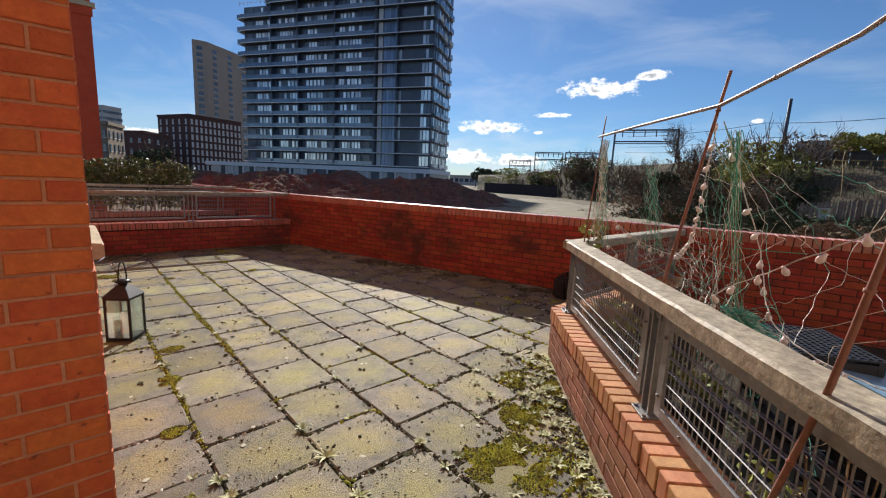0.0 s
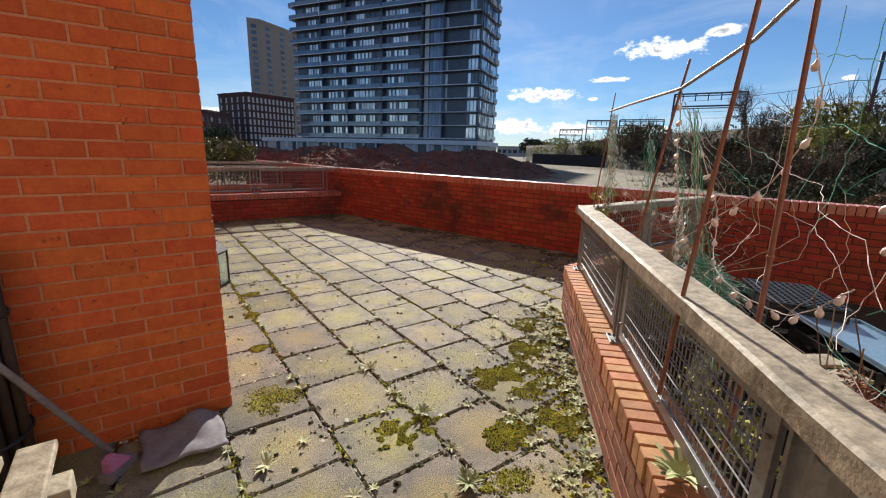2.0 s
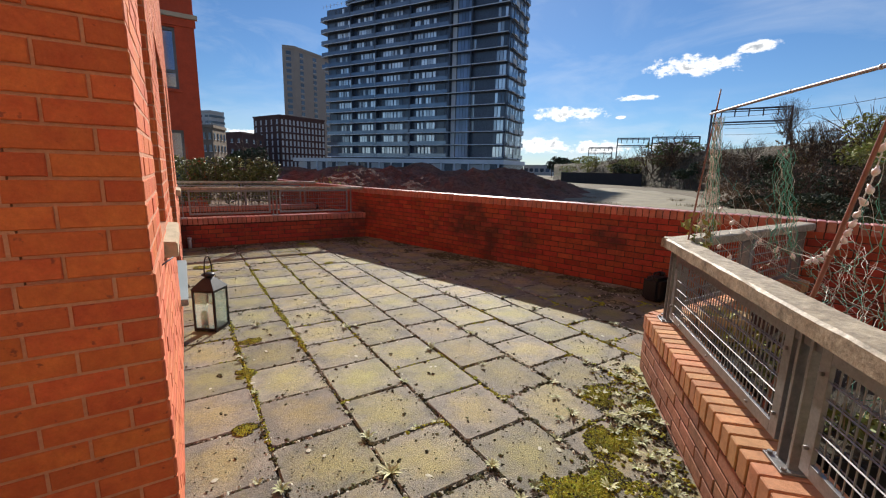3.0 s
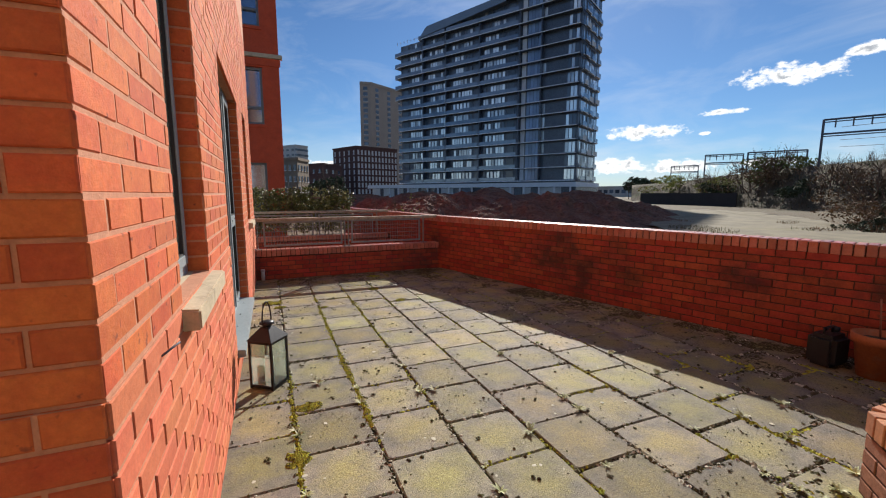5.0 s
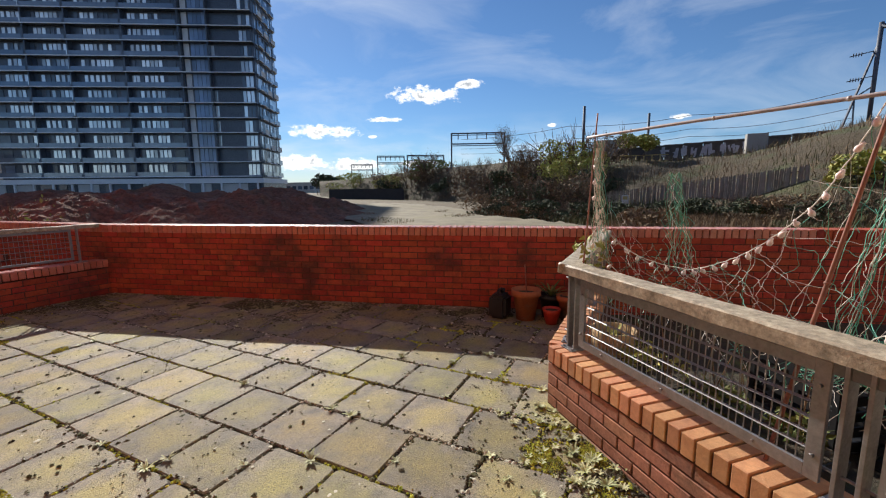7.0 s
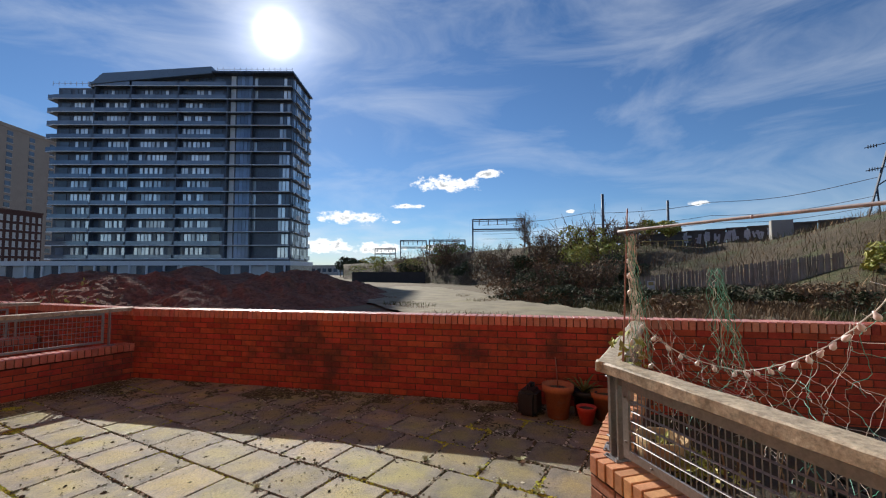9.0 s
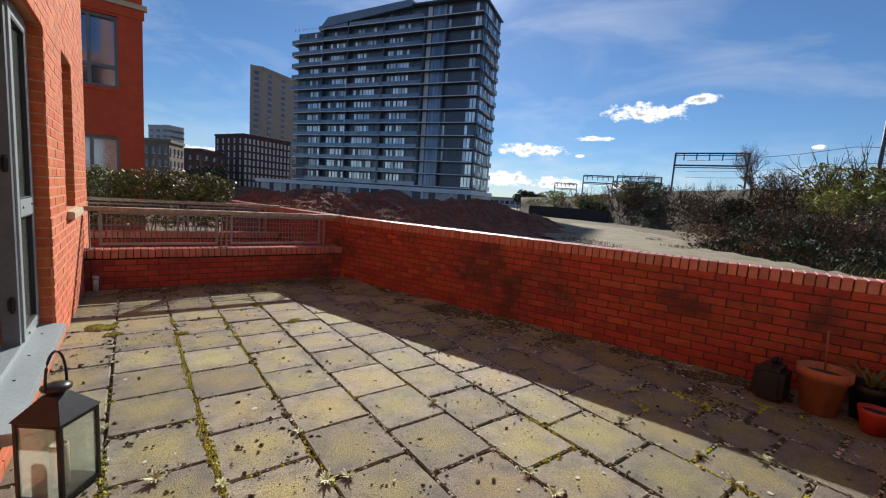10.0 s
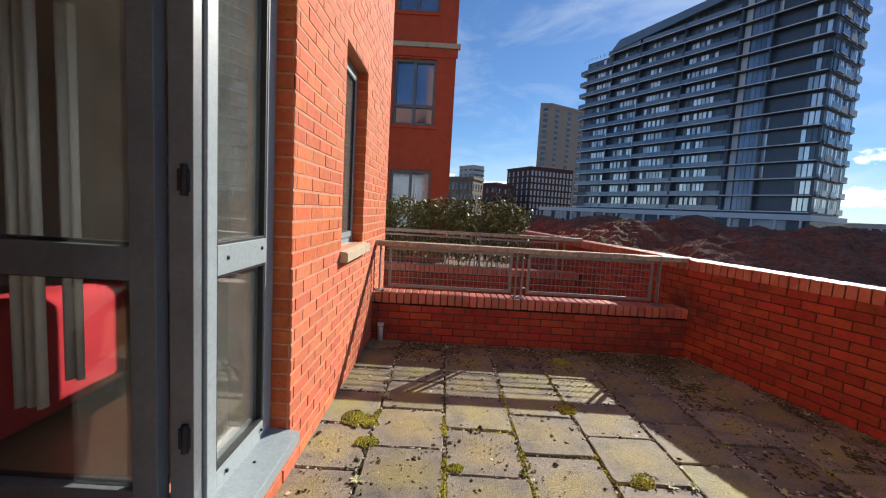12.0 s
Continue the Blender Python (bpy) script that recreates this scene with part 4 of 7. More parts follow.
def far_block(name, label, corner, left, right, h, wall, win_mat, rows, cols_l, cols_r, ww, wh, parapet=0.5, category="building", group=""):
    """A far building seen on its corner: two faces from corner to left and right, windows in each."""
    t = holder(name, label, category, group=group)
    c, a, b = Vector(corner).to_2d(), Vector(left).to_2d(), Vector(right).to_2d()
    d = a + b - c
    bm = bmesh.new()
    lo = [bm.verts.new((*p, -0.3)) for p in (c, b, d, a)]
    hi = [bm.verts.new((*p, h)) for p in (c, b, d, a)]
    for k in range(4):
        bm.faces.new((lo[k], lo[(k + 1) % 4], hi[(k + 1) % 4], hi[k]))
    bm.faces.new(hi)
    part("wall", bm, wall, t)
    for p, q, cols in ((a, c, cols_l), (c, b, cols_r)):
        m, ln = frame_of(p, q, 0)
        box_part("cornice", 0, ln, -0.2, 0.35, h - 0.1, h + parapet, wall, t, "", 0.0, m)
        if not cols:
            continue
        fl = (h - 1.5) / rows
        sill = shared_box("sill", ww * 1.15, 0.3, 0.15, M["slab_edge"])
        win = shared_box("window", ww, 0.25, wh, win_mat)
        for r in range(rows):
            for k in range(cols):
                s = ln * (k + 0.5) / cols
                w = put("window", win, m @ Matrix.Translation((s, 0.02, 0.8 + r * fl + (fl - wh) * 0.5)), t)
                sl = new("sill", sill)
                sl.matrix_basis = Matrix.Translation((0, 0.1, -0.15))
                sl.parent = w
    return t


tower()
far_block("tower_block", "tan brick residential tower with stacked balconies", polar(13.1, 262), polar(11.7, 262), polar(17.6, 285), 66, M["tan_brick"], M["far_window_dark"], 20, 1, 3, 2.6, 2.0, 1.5)
far_block("office_block", "dark plum brick block with rows of pale windows", polar(11.0, 195), polar(8.0, 212), polar(16.4, 208), 22.2, M["plum_brick"], M["white_panel"], 7, 5, 12, 0.85, 1.9, 0.6)
far_block("office_block", "white horizontal-banded office block far off", polar(3.4, 330), polar(1.6, 345), polar(4.9, 338), 36, M["office_white"], M["far_window_dark"], 9, 3, 5, 3.2, 1.6, 1.0)
far_block("old_building", "sooty stone Victorian building with arched rows", polar(3.4, 150), polar(-0.6, 158), polar(4.8, 160), 12.6, M["old_stone"], M["far_window_dark"], 3, 7, 4, 0.9, 1.9, 0.8)
far_block("low_building", "low dark brown building among trees", polar(6.6, 175), polar(4.4, 185), polar(9.0, 190), 13.0, M["plum_brick"], M["far_window_dark"], 3, 3, 3, 1.2, 1.4, 0.5)
far_block("low_building", "long low grey shed beyond the site", polar(46.5, 190), polar(43, 200), polar(50, 200), 4.2, M["office_white"], M["far_window_dark"], 1, 5, 5, 2.0, 1.6, 0.3)


def brick_block():
    """The next block of flats, with its windows and string course."""
    t = holder("block_of_flats", "red brick block of flats with dark-framed windows and a string course", "building")
    x1, y0, h = 0.86, 15.3, 16.0
    rows = [(0.75, 2.38), (3.55, 5.25), (6.42, 8.1), (9.3, 11.0)]
    cols = [(-0.75, 0.36), (-3.6, -2.5), (-6.4, -5.3)]
    m, ln = frame_of((-8.0, y0), (x1, y0), -0.1)
    bm = bmesh.new()
    holes = [(a + 8, b + 8, c + 0.1, d + 0.1) for a, b in cols for c, d in rows]
    cuts = sorted({0.0, ln, *[q for hl in holes for q in hl[:2]]})
    for a, b in zip(cuts, cuts[1:]):
        zs = sorted({0.0, h, *[q for hl in holes if hl[0] <= (a + b) / 2 <= hl[1] for q in hl[2:]]})
        for c, d in zip(zs, zs[1:]):
            if not any(hl[0] < (a + b) / 2 < hl[1] and hl[2] < (c + d) / 2 < hl[3] for hl in holes):
                bm_box(bm, a, b, -0.35, 0, c, d, m)
    wall = part("wall", bm, M["brick_far"], t)
    box_part("side_wall", x1 - 0.35, x1, y0 + 0.352, y0 + 14, -0.1, h - 0.1, M["brick_far"], t, "", 0.0)
    box_part("roof", -8.2, x1 + 0.2, y0 - 0.2, y0 + 14, h - 0.1, h + 0.25, M["slate"], t, "", 0.0)
    box_part("string_course", -8.0, x1 + 0.1, y0 - 0.1, y0 + 0.05, 5.52, 5.64, M["stone"], t, "pale stone string course", 0.01)
    box_part("soldier_band", -8.0, x1 + 0.04, y0 - 0.04, y0 + 0.02, 5.30, 5.515, M["brick_far"], t, "", 0.004)
    for a, b in cols:
        for c, d in rows:
            w = box_part("window", a + 0.02, b - 0.02, y0 + 0.17, y0 + 0.19, c + 0.02, d - 0.02, M["far_pane"], t, "", 0.0)
            bm = bmesh.new()
            for q in (a, (a + b) / 2 - 0.035, b - 0.07):
                bm_box(bm, q, q + 0.07, y0 + 0.08, y0 + 0.168, c, d, None)
            for q in (c, c + (d - c) * 0.28, d - 0.07):
                bm_box(bm, a + 0.07, b - 0.07, y0 + 0.085, y0 + 0.166, q, q + 0.07, None)
            part("window_frame", bm, M["frame_dark"], w)
            box_part("window_sill", a - 0.05, b + 0.05, y0 - 0.05, y0 + 0.07, c - 0.09, c - 0.002, M["brick_far"], w, "", 0.004)
    # the room side behind its panes
    box_part("inner_wall", -8.0, x1 - 0.36, y0 + 1.8, y0 + 1.9, 0, h - 0.2, M["slate"], t, "", 0.0)


M["brick_far"] = material("red_brick_far", (0.55, 0.085, 0.035), 0.9, second=(0.42, 0.065, 0.028), scale=5, amount=0.8, bump=0.5, bump_scale=14, bump_dist=0.01)
M["far_pane"] = material("sky_reflecting_pane", (0.20, 0.27, 0.38), 0.04, 0.75, second=(0.04, 0.055, 0.075), scale=0.8, amount=0.6, bump=0.0, spec=1.0)
brick_block()


# ---------------------------------------------------------------- vegetation
M["leaf"] = material("leaf", (0.17, 0.19, 0.05), 0.75, second=(0.09, 0.12, 0.035), scale=3, amount=0.9, rand=0.35, hue=0.03, bump=0.0, island=True)
M["leaf_yellow"] = material("yellow_green_leaf", (0.38, 0.38, 0.09), 0.7, second=(0.24, 0.25, 0.06), scale=3, amount=0.9, rand=0.35, hue=0.03, bump=0.0, island=True)
M["leaf_dark"] = material("ivy_leaf", (0.06, 0.075, 0.035), 0.85, second=(0.035, 0.05, 0.022), scale=3, amount=0.9, rand=0.4, hue=0.02, bump=0.0, island=True)
M["twig"] = material("twig", (0.17, 0.115, 0.08), 0.9, second=(0.07, 0.05, 0.035), scale=6, amount=0.8, bump=0.2)
M["dry"] = material("dry_stems", (0.23, 0.155, 0.085), 0.9, second=(0.13, 0.088, 0.05), scale=4, amount=0.8, rand=0.3, bump=0.0, island=True)
M["grass"] = material("rough_grass", (0.11, 0.105, 0.035), 0.8, second=(0.07, 0.075, 0.025), scale=2, amount=0.9, rand=0.3, hue=0.02, bump=0.0, island=True)


def leaf_cloud(name, lumps, count, size, mat, parent=None, seed=1, flat=0.0):
    """Folded leaves scattered through uneven lumps (centre, radii)."""
    rnd = random.Random(seed)
    vs, fs = [], []
    weights = [r[0] * r[1] * r[2] for _, r in lumps]
    for c, r in rnd.choices(lumps, weights, k=count):
        while True:
            p = Vector((rnd.uniform(-1, 1), rnd.uniform(-1, 1), rnd.uniform(-1, 1)))
            if 0.25 < p.length < 1:
                break
        p = p.normalized() * (p.length ** 0.5)
        q = Vector(c) + Vector((p.x * r[0], p.y * r[1], p.z * r[2]))
        n = noise.noise(q * (1.3 / max(0.4, r[0])) + Vector((seed, 0, 0)))
        if n < -0.22:
            continue
        e = Euler((rnd.uniform(0, 6.3), rnd.uniform(-1, 1), rnd.uniform(0, 6.3))).to_matrix()
        s = size * rnd.uniform(0.6, 1.4)
        base = len(vs)
        for x, y, z in ((-1, 0, 0), (0, -0.45, 0.12), (1, 0, -0.1), (0, 0.45, 0.12)):
            vs.append(tuple(q + e @ (Vector((x, y, z)) * s)))
        fs += [(base, base + 1, base + 2), (base, base + 2, base + 3)]
    me = bpy.data.meshes.new(name)
    me.from_pydata(vs, [], fs)
    me.materials.append(mat)
    ob = new(name, me)
    if parent is not None:
        ob.parent = parent
    return ob


def branch(bm, p, d, length, r, depth, rnd, spread=0.55, sides=5):
    pts = [Vector(p)]
    dd = Vector(d)
    for k in range(3):
        dd = (dd + Vector((rnd.uniform(-1, 1), rnd.uniform(-1, 1), rnd.uniform(-0.4, 0.8))) * 0.16).normalized()
        pts.append(pts[-1] + dd * length / 3)
    bm_tube(bm, pts, r, sides if depth > 1 else 3, r * 0.6, False)
    if depth == 0:
        return
    for k in range(rnd.choice((2, 3, 3))):
        q = pts[rnd.choice((1, 2, 3, 3))]
        nd = (dd + Vector((rnd.uniform(-1, 1), rnd.uniform(-1, 1), rnd.uniform(-0.3, 0.7))) * spread).normalized()
        branch(bm, q, nd, length * rnd.uniform(0.6, 0.85), r * 0.58, depth - 1, rnd, spread, sides)


def bush(name, label, c, w, h, leaf, count, size, seed, category="bush", depth=0.8, twigs=5):
    """A bush: woody stems and an uneven crown of leaves."""
    rnd = random.Random(seed)
    t = holder(name, label, category)
    c = Vector(c)
    bm = bmesh.new()
    for k in range(twigs):
        d = Vector((rnd.uniform(-0.7, 0.7), rnd.uniform(-0.7, 0.7), 1)).normalized()
        branch(bm, c + Vector((rnd.uniform(-0.2, 0.2) * w, rnd.uniform(-0.2, 0.2) * w, -0.1)), d, h * 0.5, 0.02 * h, 3, rnd)
    part("woody_frame", bm, M["twig"], t)
    lumps = []
    for k in range(9):
        f = rnd.uniform(0.15, 0.85)
        lumps.append(((c.x + rnd.uniform(-0.5, 0.5) * w * (1.1 - 0.5 * f), c.y + rnd.uniform(-0.5, 0.5) * w * depth, c.z + h * f),
                      (w * rnd.uniform(0.16, 0.32), w * rnd.uniform(0.16, 0.3), h * rnd.uniform(0.14, 0.28))))
    ob = leaf_cloud("crown", lumps, count, size, leaf, t, seed)
    return t


def bare_tree(label, c, h, seed, spread=0.6):
    rnd = random.Random(seed)
    t = holder("tree", label, "tree")
    bm = bmesh.new()
    c = Vector(c)
    bm_tube(bm, [c + Vector((0, 0, -0.3)), c + Vector((0.05 * h, 0, h * 0.2)), c + Vector((0.03 * h, 0.02 * h, h * 0.36))], 0.03 * h, 7, 0.02 * h, False)
    part("trunk", bm, M["twig"], t)
    bm = bmesh.new()
    for k in range(11):
        d = Vector((rnd.uniform(-1.1, 1.1), rnd.uniform(-1.1, 1.1), rnd.uniform(0.5, 1.2))).normalized()
        branch(bm, c + Vector((0.03 * h, 0.02 * h, h * rnd.uniform(0.24, 0.36))), d, h * 0.26, 0.008 * h, 5, rnd, spread, 4)
    part("crown", bm, M["twig"], t, "bare winter branches")


# ---------------------------------------------------------------- railway bank
CREST = [(47, 100, 3.2), (54, 76, 3.6), (60, 63, 4.2), (66, 55, 4.3), (73, 48.5, 4.4), (80, 45, 4.4), (86, 43.5, 4.0), (93, 43, 3.7), (100, 41, 4.0), (107, 38, 5.0), (116, 36, 6.0), (128, 38, 6.4)]


def crest(az):
    for (a0, d0, z0), (a1, d1, z1) in zip(CREST, CREST[1:]):
        if az <= a1:
            f = max(0.0, (az - a0) / (a1 - a0))
            return d0 + (d1 - d0) * f, z0 + (z1 - z0) * f
    return CREST[-1][1], CREST[-1][2]


def bank_z(az, f):
    """Height on the bank: f 0 at the foot, 1 at the crest."""
    d, z = crest(az)
    f = max(0.0, f)
    return -0.15 + (z + 0.15) * (f * f * (3 - 2 * f)) ** 0.9


def bank_point(az, f, up=0.0):
    d, z = crest(az)
    wide = 10 + 12 * min(1.0, max(0.0, (az - 80) / 8))
    return polar(az, d - wide * (1 - f), bank_z(az, f) + up)


def make_bank():
    bm = bmesh.new()
    prev = None
    n = 90
    for i in range(n + 1):
        az = 47 + 81 * i / n
        col = []
        for j in range(13):
            p = bank_point(az, j / 12)
            p.z += 0.35 * noise.noise(p * 0.35) * (1 if 0 < j < 12 else 0)
            col.append(bm.verts.new(p))
        d, z = crest(az)
        col.append(bm.verts.new(polar(az, d + 14, z)))
        col.append(bm.verts.new(polar(az, d + 16, -0.5)))
        if prev:
            for k in range(len(col) - 1):
                bm.faces.new((prev[k], col[k], col[k + 1], prev[k + 1])).smooth = True
        prev = col
    tagged(part("embankment", bm, M["bank"]), "overgrown brown railway embankment with scrub", "embankment", kind="structure")


M["bank"] = material("scrubby_bank", (0.10, 0.072, 0.042), 1.0, second=(0.05, 0.04, 0.024), scale=0.9, amount=0.95, bump=1.0, bump_scale=5, bump_dist=0.15,
                     stain=(0.07, 0.085, 0.03), stain_scale=0.35, stain_range=(0.5, 0.62))
M["yard"] = material("mossy_concrete_yard", (0.24, 0.205, 0.13), 0.95, second=(0.12, 0.10, 0.06), scale=0.9, amount=0.9, bump=0.4, bump_scale=12, stain=(0.20, 0.18, 0.07), stain_scale=0.25)
M["dirt"] = material("red_brown_earth", (0.20, 0.095, 0.06), 1.0, second=(0.10, 0.05, 0.036), grain=0.4, grain_scale=6, scale=0.9, amount=0.95, bump=1.0, bump_scale=7, bump_dist=0.12, stain=(0.10, 0.075, 0.04), stain_scale=0.3)
M["sheet_dark"] = material("dark_hoarding", (0.035, 0.03, 0.03), 0.8, second=(0.022, 0.02, 0.02), scale=1.0, amount=0.8, bump=0.3, bump_scale=9)
make_bank()
def ragged(corners, seed, n=9):
    """A plan outline by bearing and distance, with a broken, overgrown edge."""
    rnd = random.Random(seed)
    out = []
    for (a, d), (b, e) in zip(corners, corners[1:] + corners[:1]):
        for k in range(n):
            f = k / n
            out.append(tuple(polar(a + (b - a) * f + rnd.gauss(0, 0.35), (d + (e - d) * f) * (1 + rnd.gauss(0, 0.02))).to_2d()))
    return out


flat_sheet("pavement", ragged([(46.5, 22), (47, 31), (52.5, 40), (55, 43), (59.5, 38), (63, 33), (66.3, 26), (68.4, 21), (74.8, 18.8), (80.5, 16.4), (86, 14.5), (80, 12.2), (68, 11.5), (56, 12)], 4), 0.02, M["yard"], "pale cracked concrete yard with yellow moss", "yard")


def mound(label, c, rx, ry, h, seed, turn=0.0):
    """A heap of spoil: lumpy height field with a rubble crust."""
    bm = bmesh.new()
    n = 56
    g = []
    for i in range(n + 1):
        row = []
        for j in range(n + 1):
            u, v = i / n * 2 - 1, j / n * 2 - 1
            r = min(1.0, math.hypot(u, v))
            z = h * (math.cos(r * math.pi) * 0.5 + 0.5) ** 0.8
            p = Vector((u * rx, v * ry, 0))
            k = Vector((p.x + seed * 7.3, p.y, seed))
            z *= 1 + 0.55 * noise.noise(k * 0.35)
            z += (0.30 * abs(noise.noise(k * 0.9)) + 0.16 * noise.noise(k * 2.3) + 0.10 * noise.noise(k * 6.0)) * min(1.0, 1.6 * (1 - r)) * min(1.2, h)
            row.append(bm.verts.new(Matrix.Translation(c) @ pose(0, 0, 0, 0, 0, turn) @ Vector((p.x, p.y, z - 0.15))))
        g.append(row)
    for i in range(n):
        for j in range(n):
            bm.faces.new((g[i][j], g[i + 1][j], g[i + 1][j + 1], g[i][j + 1]))
    tagged(part("earth_mound", bm, M["dirt"]), label, "earth mound", group="spoil heaps")


for k, (az, d, rx, ry, h) in enumerate(((14, 27, 6, 5, 1.1), (19, 22, 5, 4.5, 1.25), (25, 24, 5, 5, 1.4), (31, 21, 6, 5, 1.25), (37, 22, 6, 5, 1.35), (43, 25, 5, 4.5, 1.1), (10, 40, 10, 6, 1.4), (28, 40, 16, 8, 1.7), (46.5, 30, 4, 4, 0.9), (40, 38, 9, 6, 1.6), (17, 36, 8, 6, 1.6))):
    mound("red-brown heap of dug earth and rubble", polar(az, d, -0.1), rx, ry, h, k + 1, -az)


def scatter_blades(name, label, spots, mat, seed, category="grass"):
    """Bent blades and stems: (place, height, lean)."""
    rnd = random.Random(seed)
    vs, fs = [], []
    for p, h, w in spots:
        a = rnd.uniform(0, 6.3)
        d = Vector((math.cos(a), math.sin(a), 0))
        s = Vector((-d.y, d.x, 0)) * w
        lean = rnd.uniform(0.1, 0.7) * h
        base = len(vs)
        for f, wf in ((0, 1), (0.5, 0.8), (1, 0.1)):
            q = p + d * lean * f * f + Vector((0, 0, h * f))
            vs += [tuple(q - s * wf), tuple(q + s * wf)]
        fs += [(base, base + 1, base + 3, base + 2), (base + 2, base + 3, base + 5, base + 4)]
    me = bpy.data.meshes.new(name)
    me.from_pydata(vs, [], fs)
    me.materials.append(mat)
    return tagged(new(name, me), label, category, kind="stuff")


def bank_scrub():
    rnd = random.Random(31)
    a, b = [], []
    for k in range(16000):
        az = rnd.uniform(48, 126) if k % 3 else rnd.uniform(76, 118)
        f = rnd.uniform(-0.4 if 69 < az < 84 else -0.15, 1.0)
        p = bank_point(az, f, -0.25)
        n = noise.noise(p * 0.22)
        (a if n > 0.12 else b).append((p, rnd.uniform(0.25, 0.85) * (1 if f > 0 else 0.6), rnd.uniform(0.008, 0.026)))
    scatter_blades("scrub", "dry brown bramble and bracken stems on the bank", b, M["dry"], 1, "scrub")
    scatter_blades("scrub", "rough green grass and weeds on the bank", a, M["grass"], 2, "scrub")


bank_scrub()


def yard_far(az):
    """How far the concrete reaches at a bearing."""
    return 40.0 if az < 62 else 40 - 2.6 * (az - 62) if az < 69 else 21.8 - 0.42 * (az - 69) if az < 85 else 0.0


def waste_weeds():
    rnd = random.Random(91)
    a, b = [], []
    for k in range(34000):
        az, d = rnd.uniform(50, 112), 8 + 18 * math.sqrt(rnd.random())
        on_yard = d < yard_far(az)
        p = polar(az, d, -0.08)
        w = noise.noise(p * 0.35)
        if w < (0.30 if on_yard else -0.45):
            continue
        (a if noise.noise(p * 0.2 + Vector((9, 0, 0))) > 0.1 else b).append((p, rnd.uniform(0.10, 0.42) * (0.6 if on_yard else 1), rnd.uniform(0.006, 0.018)))
    scatter_blades("weeds", "dry brown weeds covering the waste ground", b, M["dry"], 11, "weeds")
    scatter_blades("weeds", "rough green grass on the waste ground", a, M["grass"], 12, "grass")


waste_weeds()
rb = random.Random(77)
for k in range(13):
    az = 55 + k * 2.35 + rb.uniform(-0.6, 0.6)
    if k % 3 == 1:
        bush("bush", "dense dark ivy-covered bush at the foot of the bank", bank_point(az, rb.uniform(0.1, 0.4), -0.2), rb.uniform(4, 6), rb.uniform(1.7, 2.6), M["leaf_dark"], 1500, 0.16, 100 + k)
    else:
        bush("bush", "brown leafless bramble thicket on the bank", bank_point(az, rb.uniform(0.15, 0.6), -0.2), rb.uniform(4, 6), rb.uniform(2.2, 3.6), M["dry"], 700, 0.14, 100 + k, twigs=12)
for az, f, w, h, lf in ((56, 0.3, 7, 3.2, "leaf_yellow"), (52, 0.5, 8, 3.0, "leaf_yellow"), (61, 0.6, 6, 3.0, "leaf"), (79.5, 0.35, 4.4, 4.8, "leaf_yellow"), (81.5, 0.25, 4.2, 4.2, "leaf_yellow"), (83.2, 0.15, 4.2, 3.0, "leaf_dark"), (77.5, 0.3, 3.5, 2.0, "leaf_dark"),
                        (114, 0.35, 4, 1.2, "leaf_yellow"), (119, 0.4, 4, 1.4, "leaf"), (88.5, 0.85, 3.0, 2.4, "leaf_yellow")):
    bush("bush", "green leafy bush growing on the railway bank" if lf != "leaf_dark" else "dark evergreen bush at the foot of the bank", bank_point(az, f, -0.2), w, h, M[lf], 2600, 0.15, int(az * 10))
for k, (az, d, w, h) in enumerate(((70.5, 25.5, 4.5, 1.2), (73, 27.5, 4.5, 1.9), (75.5, 25, 4.5, 1.9), (78.5, 24.5, 4.5, 2.2), (82, 25, 4.2, 2.1), (71.5, 23, 3.0, 0.8), (75, 21.5, 3, 0.8), (79, 20, 3, 0.9), (83.5, 19.5, 3, 0.9), (89, 17, 3, 0.7), (93, 22, 3, 0.7), (99, 21, 3.5, 0.8), (104, 20, 3, 0.9), (110, 19, 3.5, 1.0), (115, 20, 4, 1.4))):
    bush("bush", "tangle of brown brambles on the waste ground", polar(az, d, -0.1 if az < 90 else 0.15), w, h, M["dry"] if k % 3 == 0 else M["leaf_dark"], 1500, 0.085, 300 + k, twigs=16)
bare_tree("bare winter tree standing on the bank", bank_point(72.3, 0.62), 5.0, 5)
bare_tree("small bare tree among brambles", bank_point(69.0, 0.55), 2.4, 6)
bare_tree("small bare tree beside the ivy", bank_point(75.2, 0.6), 2.8, 8)
bush("tree", "distant rounded dark tree beyond the site", polar(47.6, 120, 0), 9, 5.5, M["leaf_dark"], 3000, 0.35, 9, "tree")
bush("tree", "dark distant trees beside the low buildings", polar(7.4, 120, 0), 9, 6.5, M["leaf_dark"], 2600, 0.35, 19, "tree")
tagged(box_part("hoarding", 0, 18, -0.1, 0, -0.2, 1.45, M["sheet_dark"], None, "", 0.0, frame_of(tuple(polar(48, 70).to_2d()), tuple(polar(57.5, 56).to_2d()), 0)[0]), "dark site hoarding across the far side of the yard", "hoarding", kind="structure")


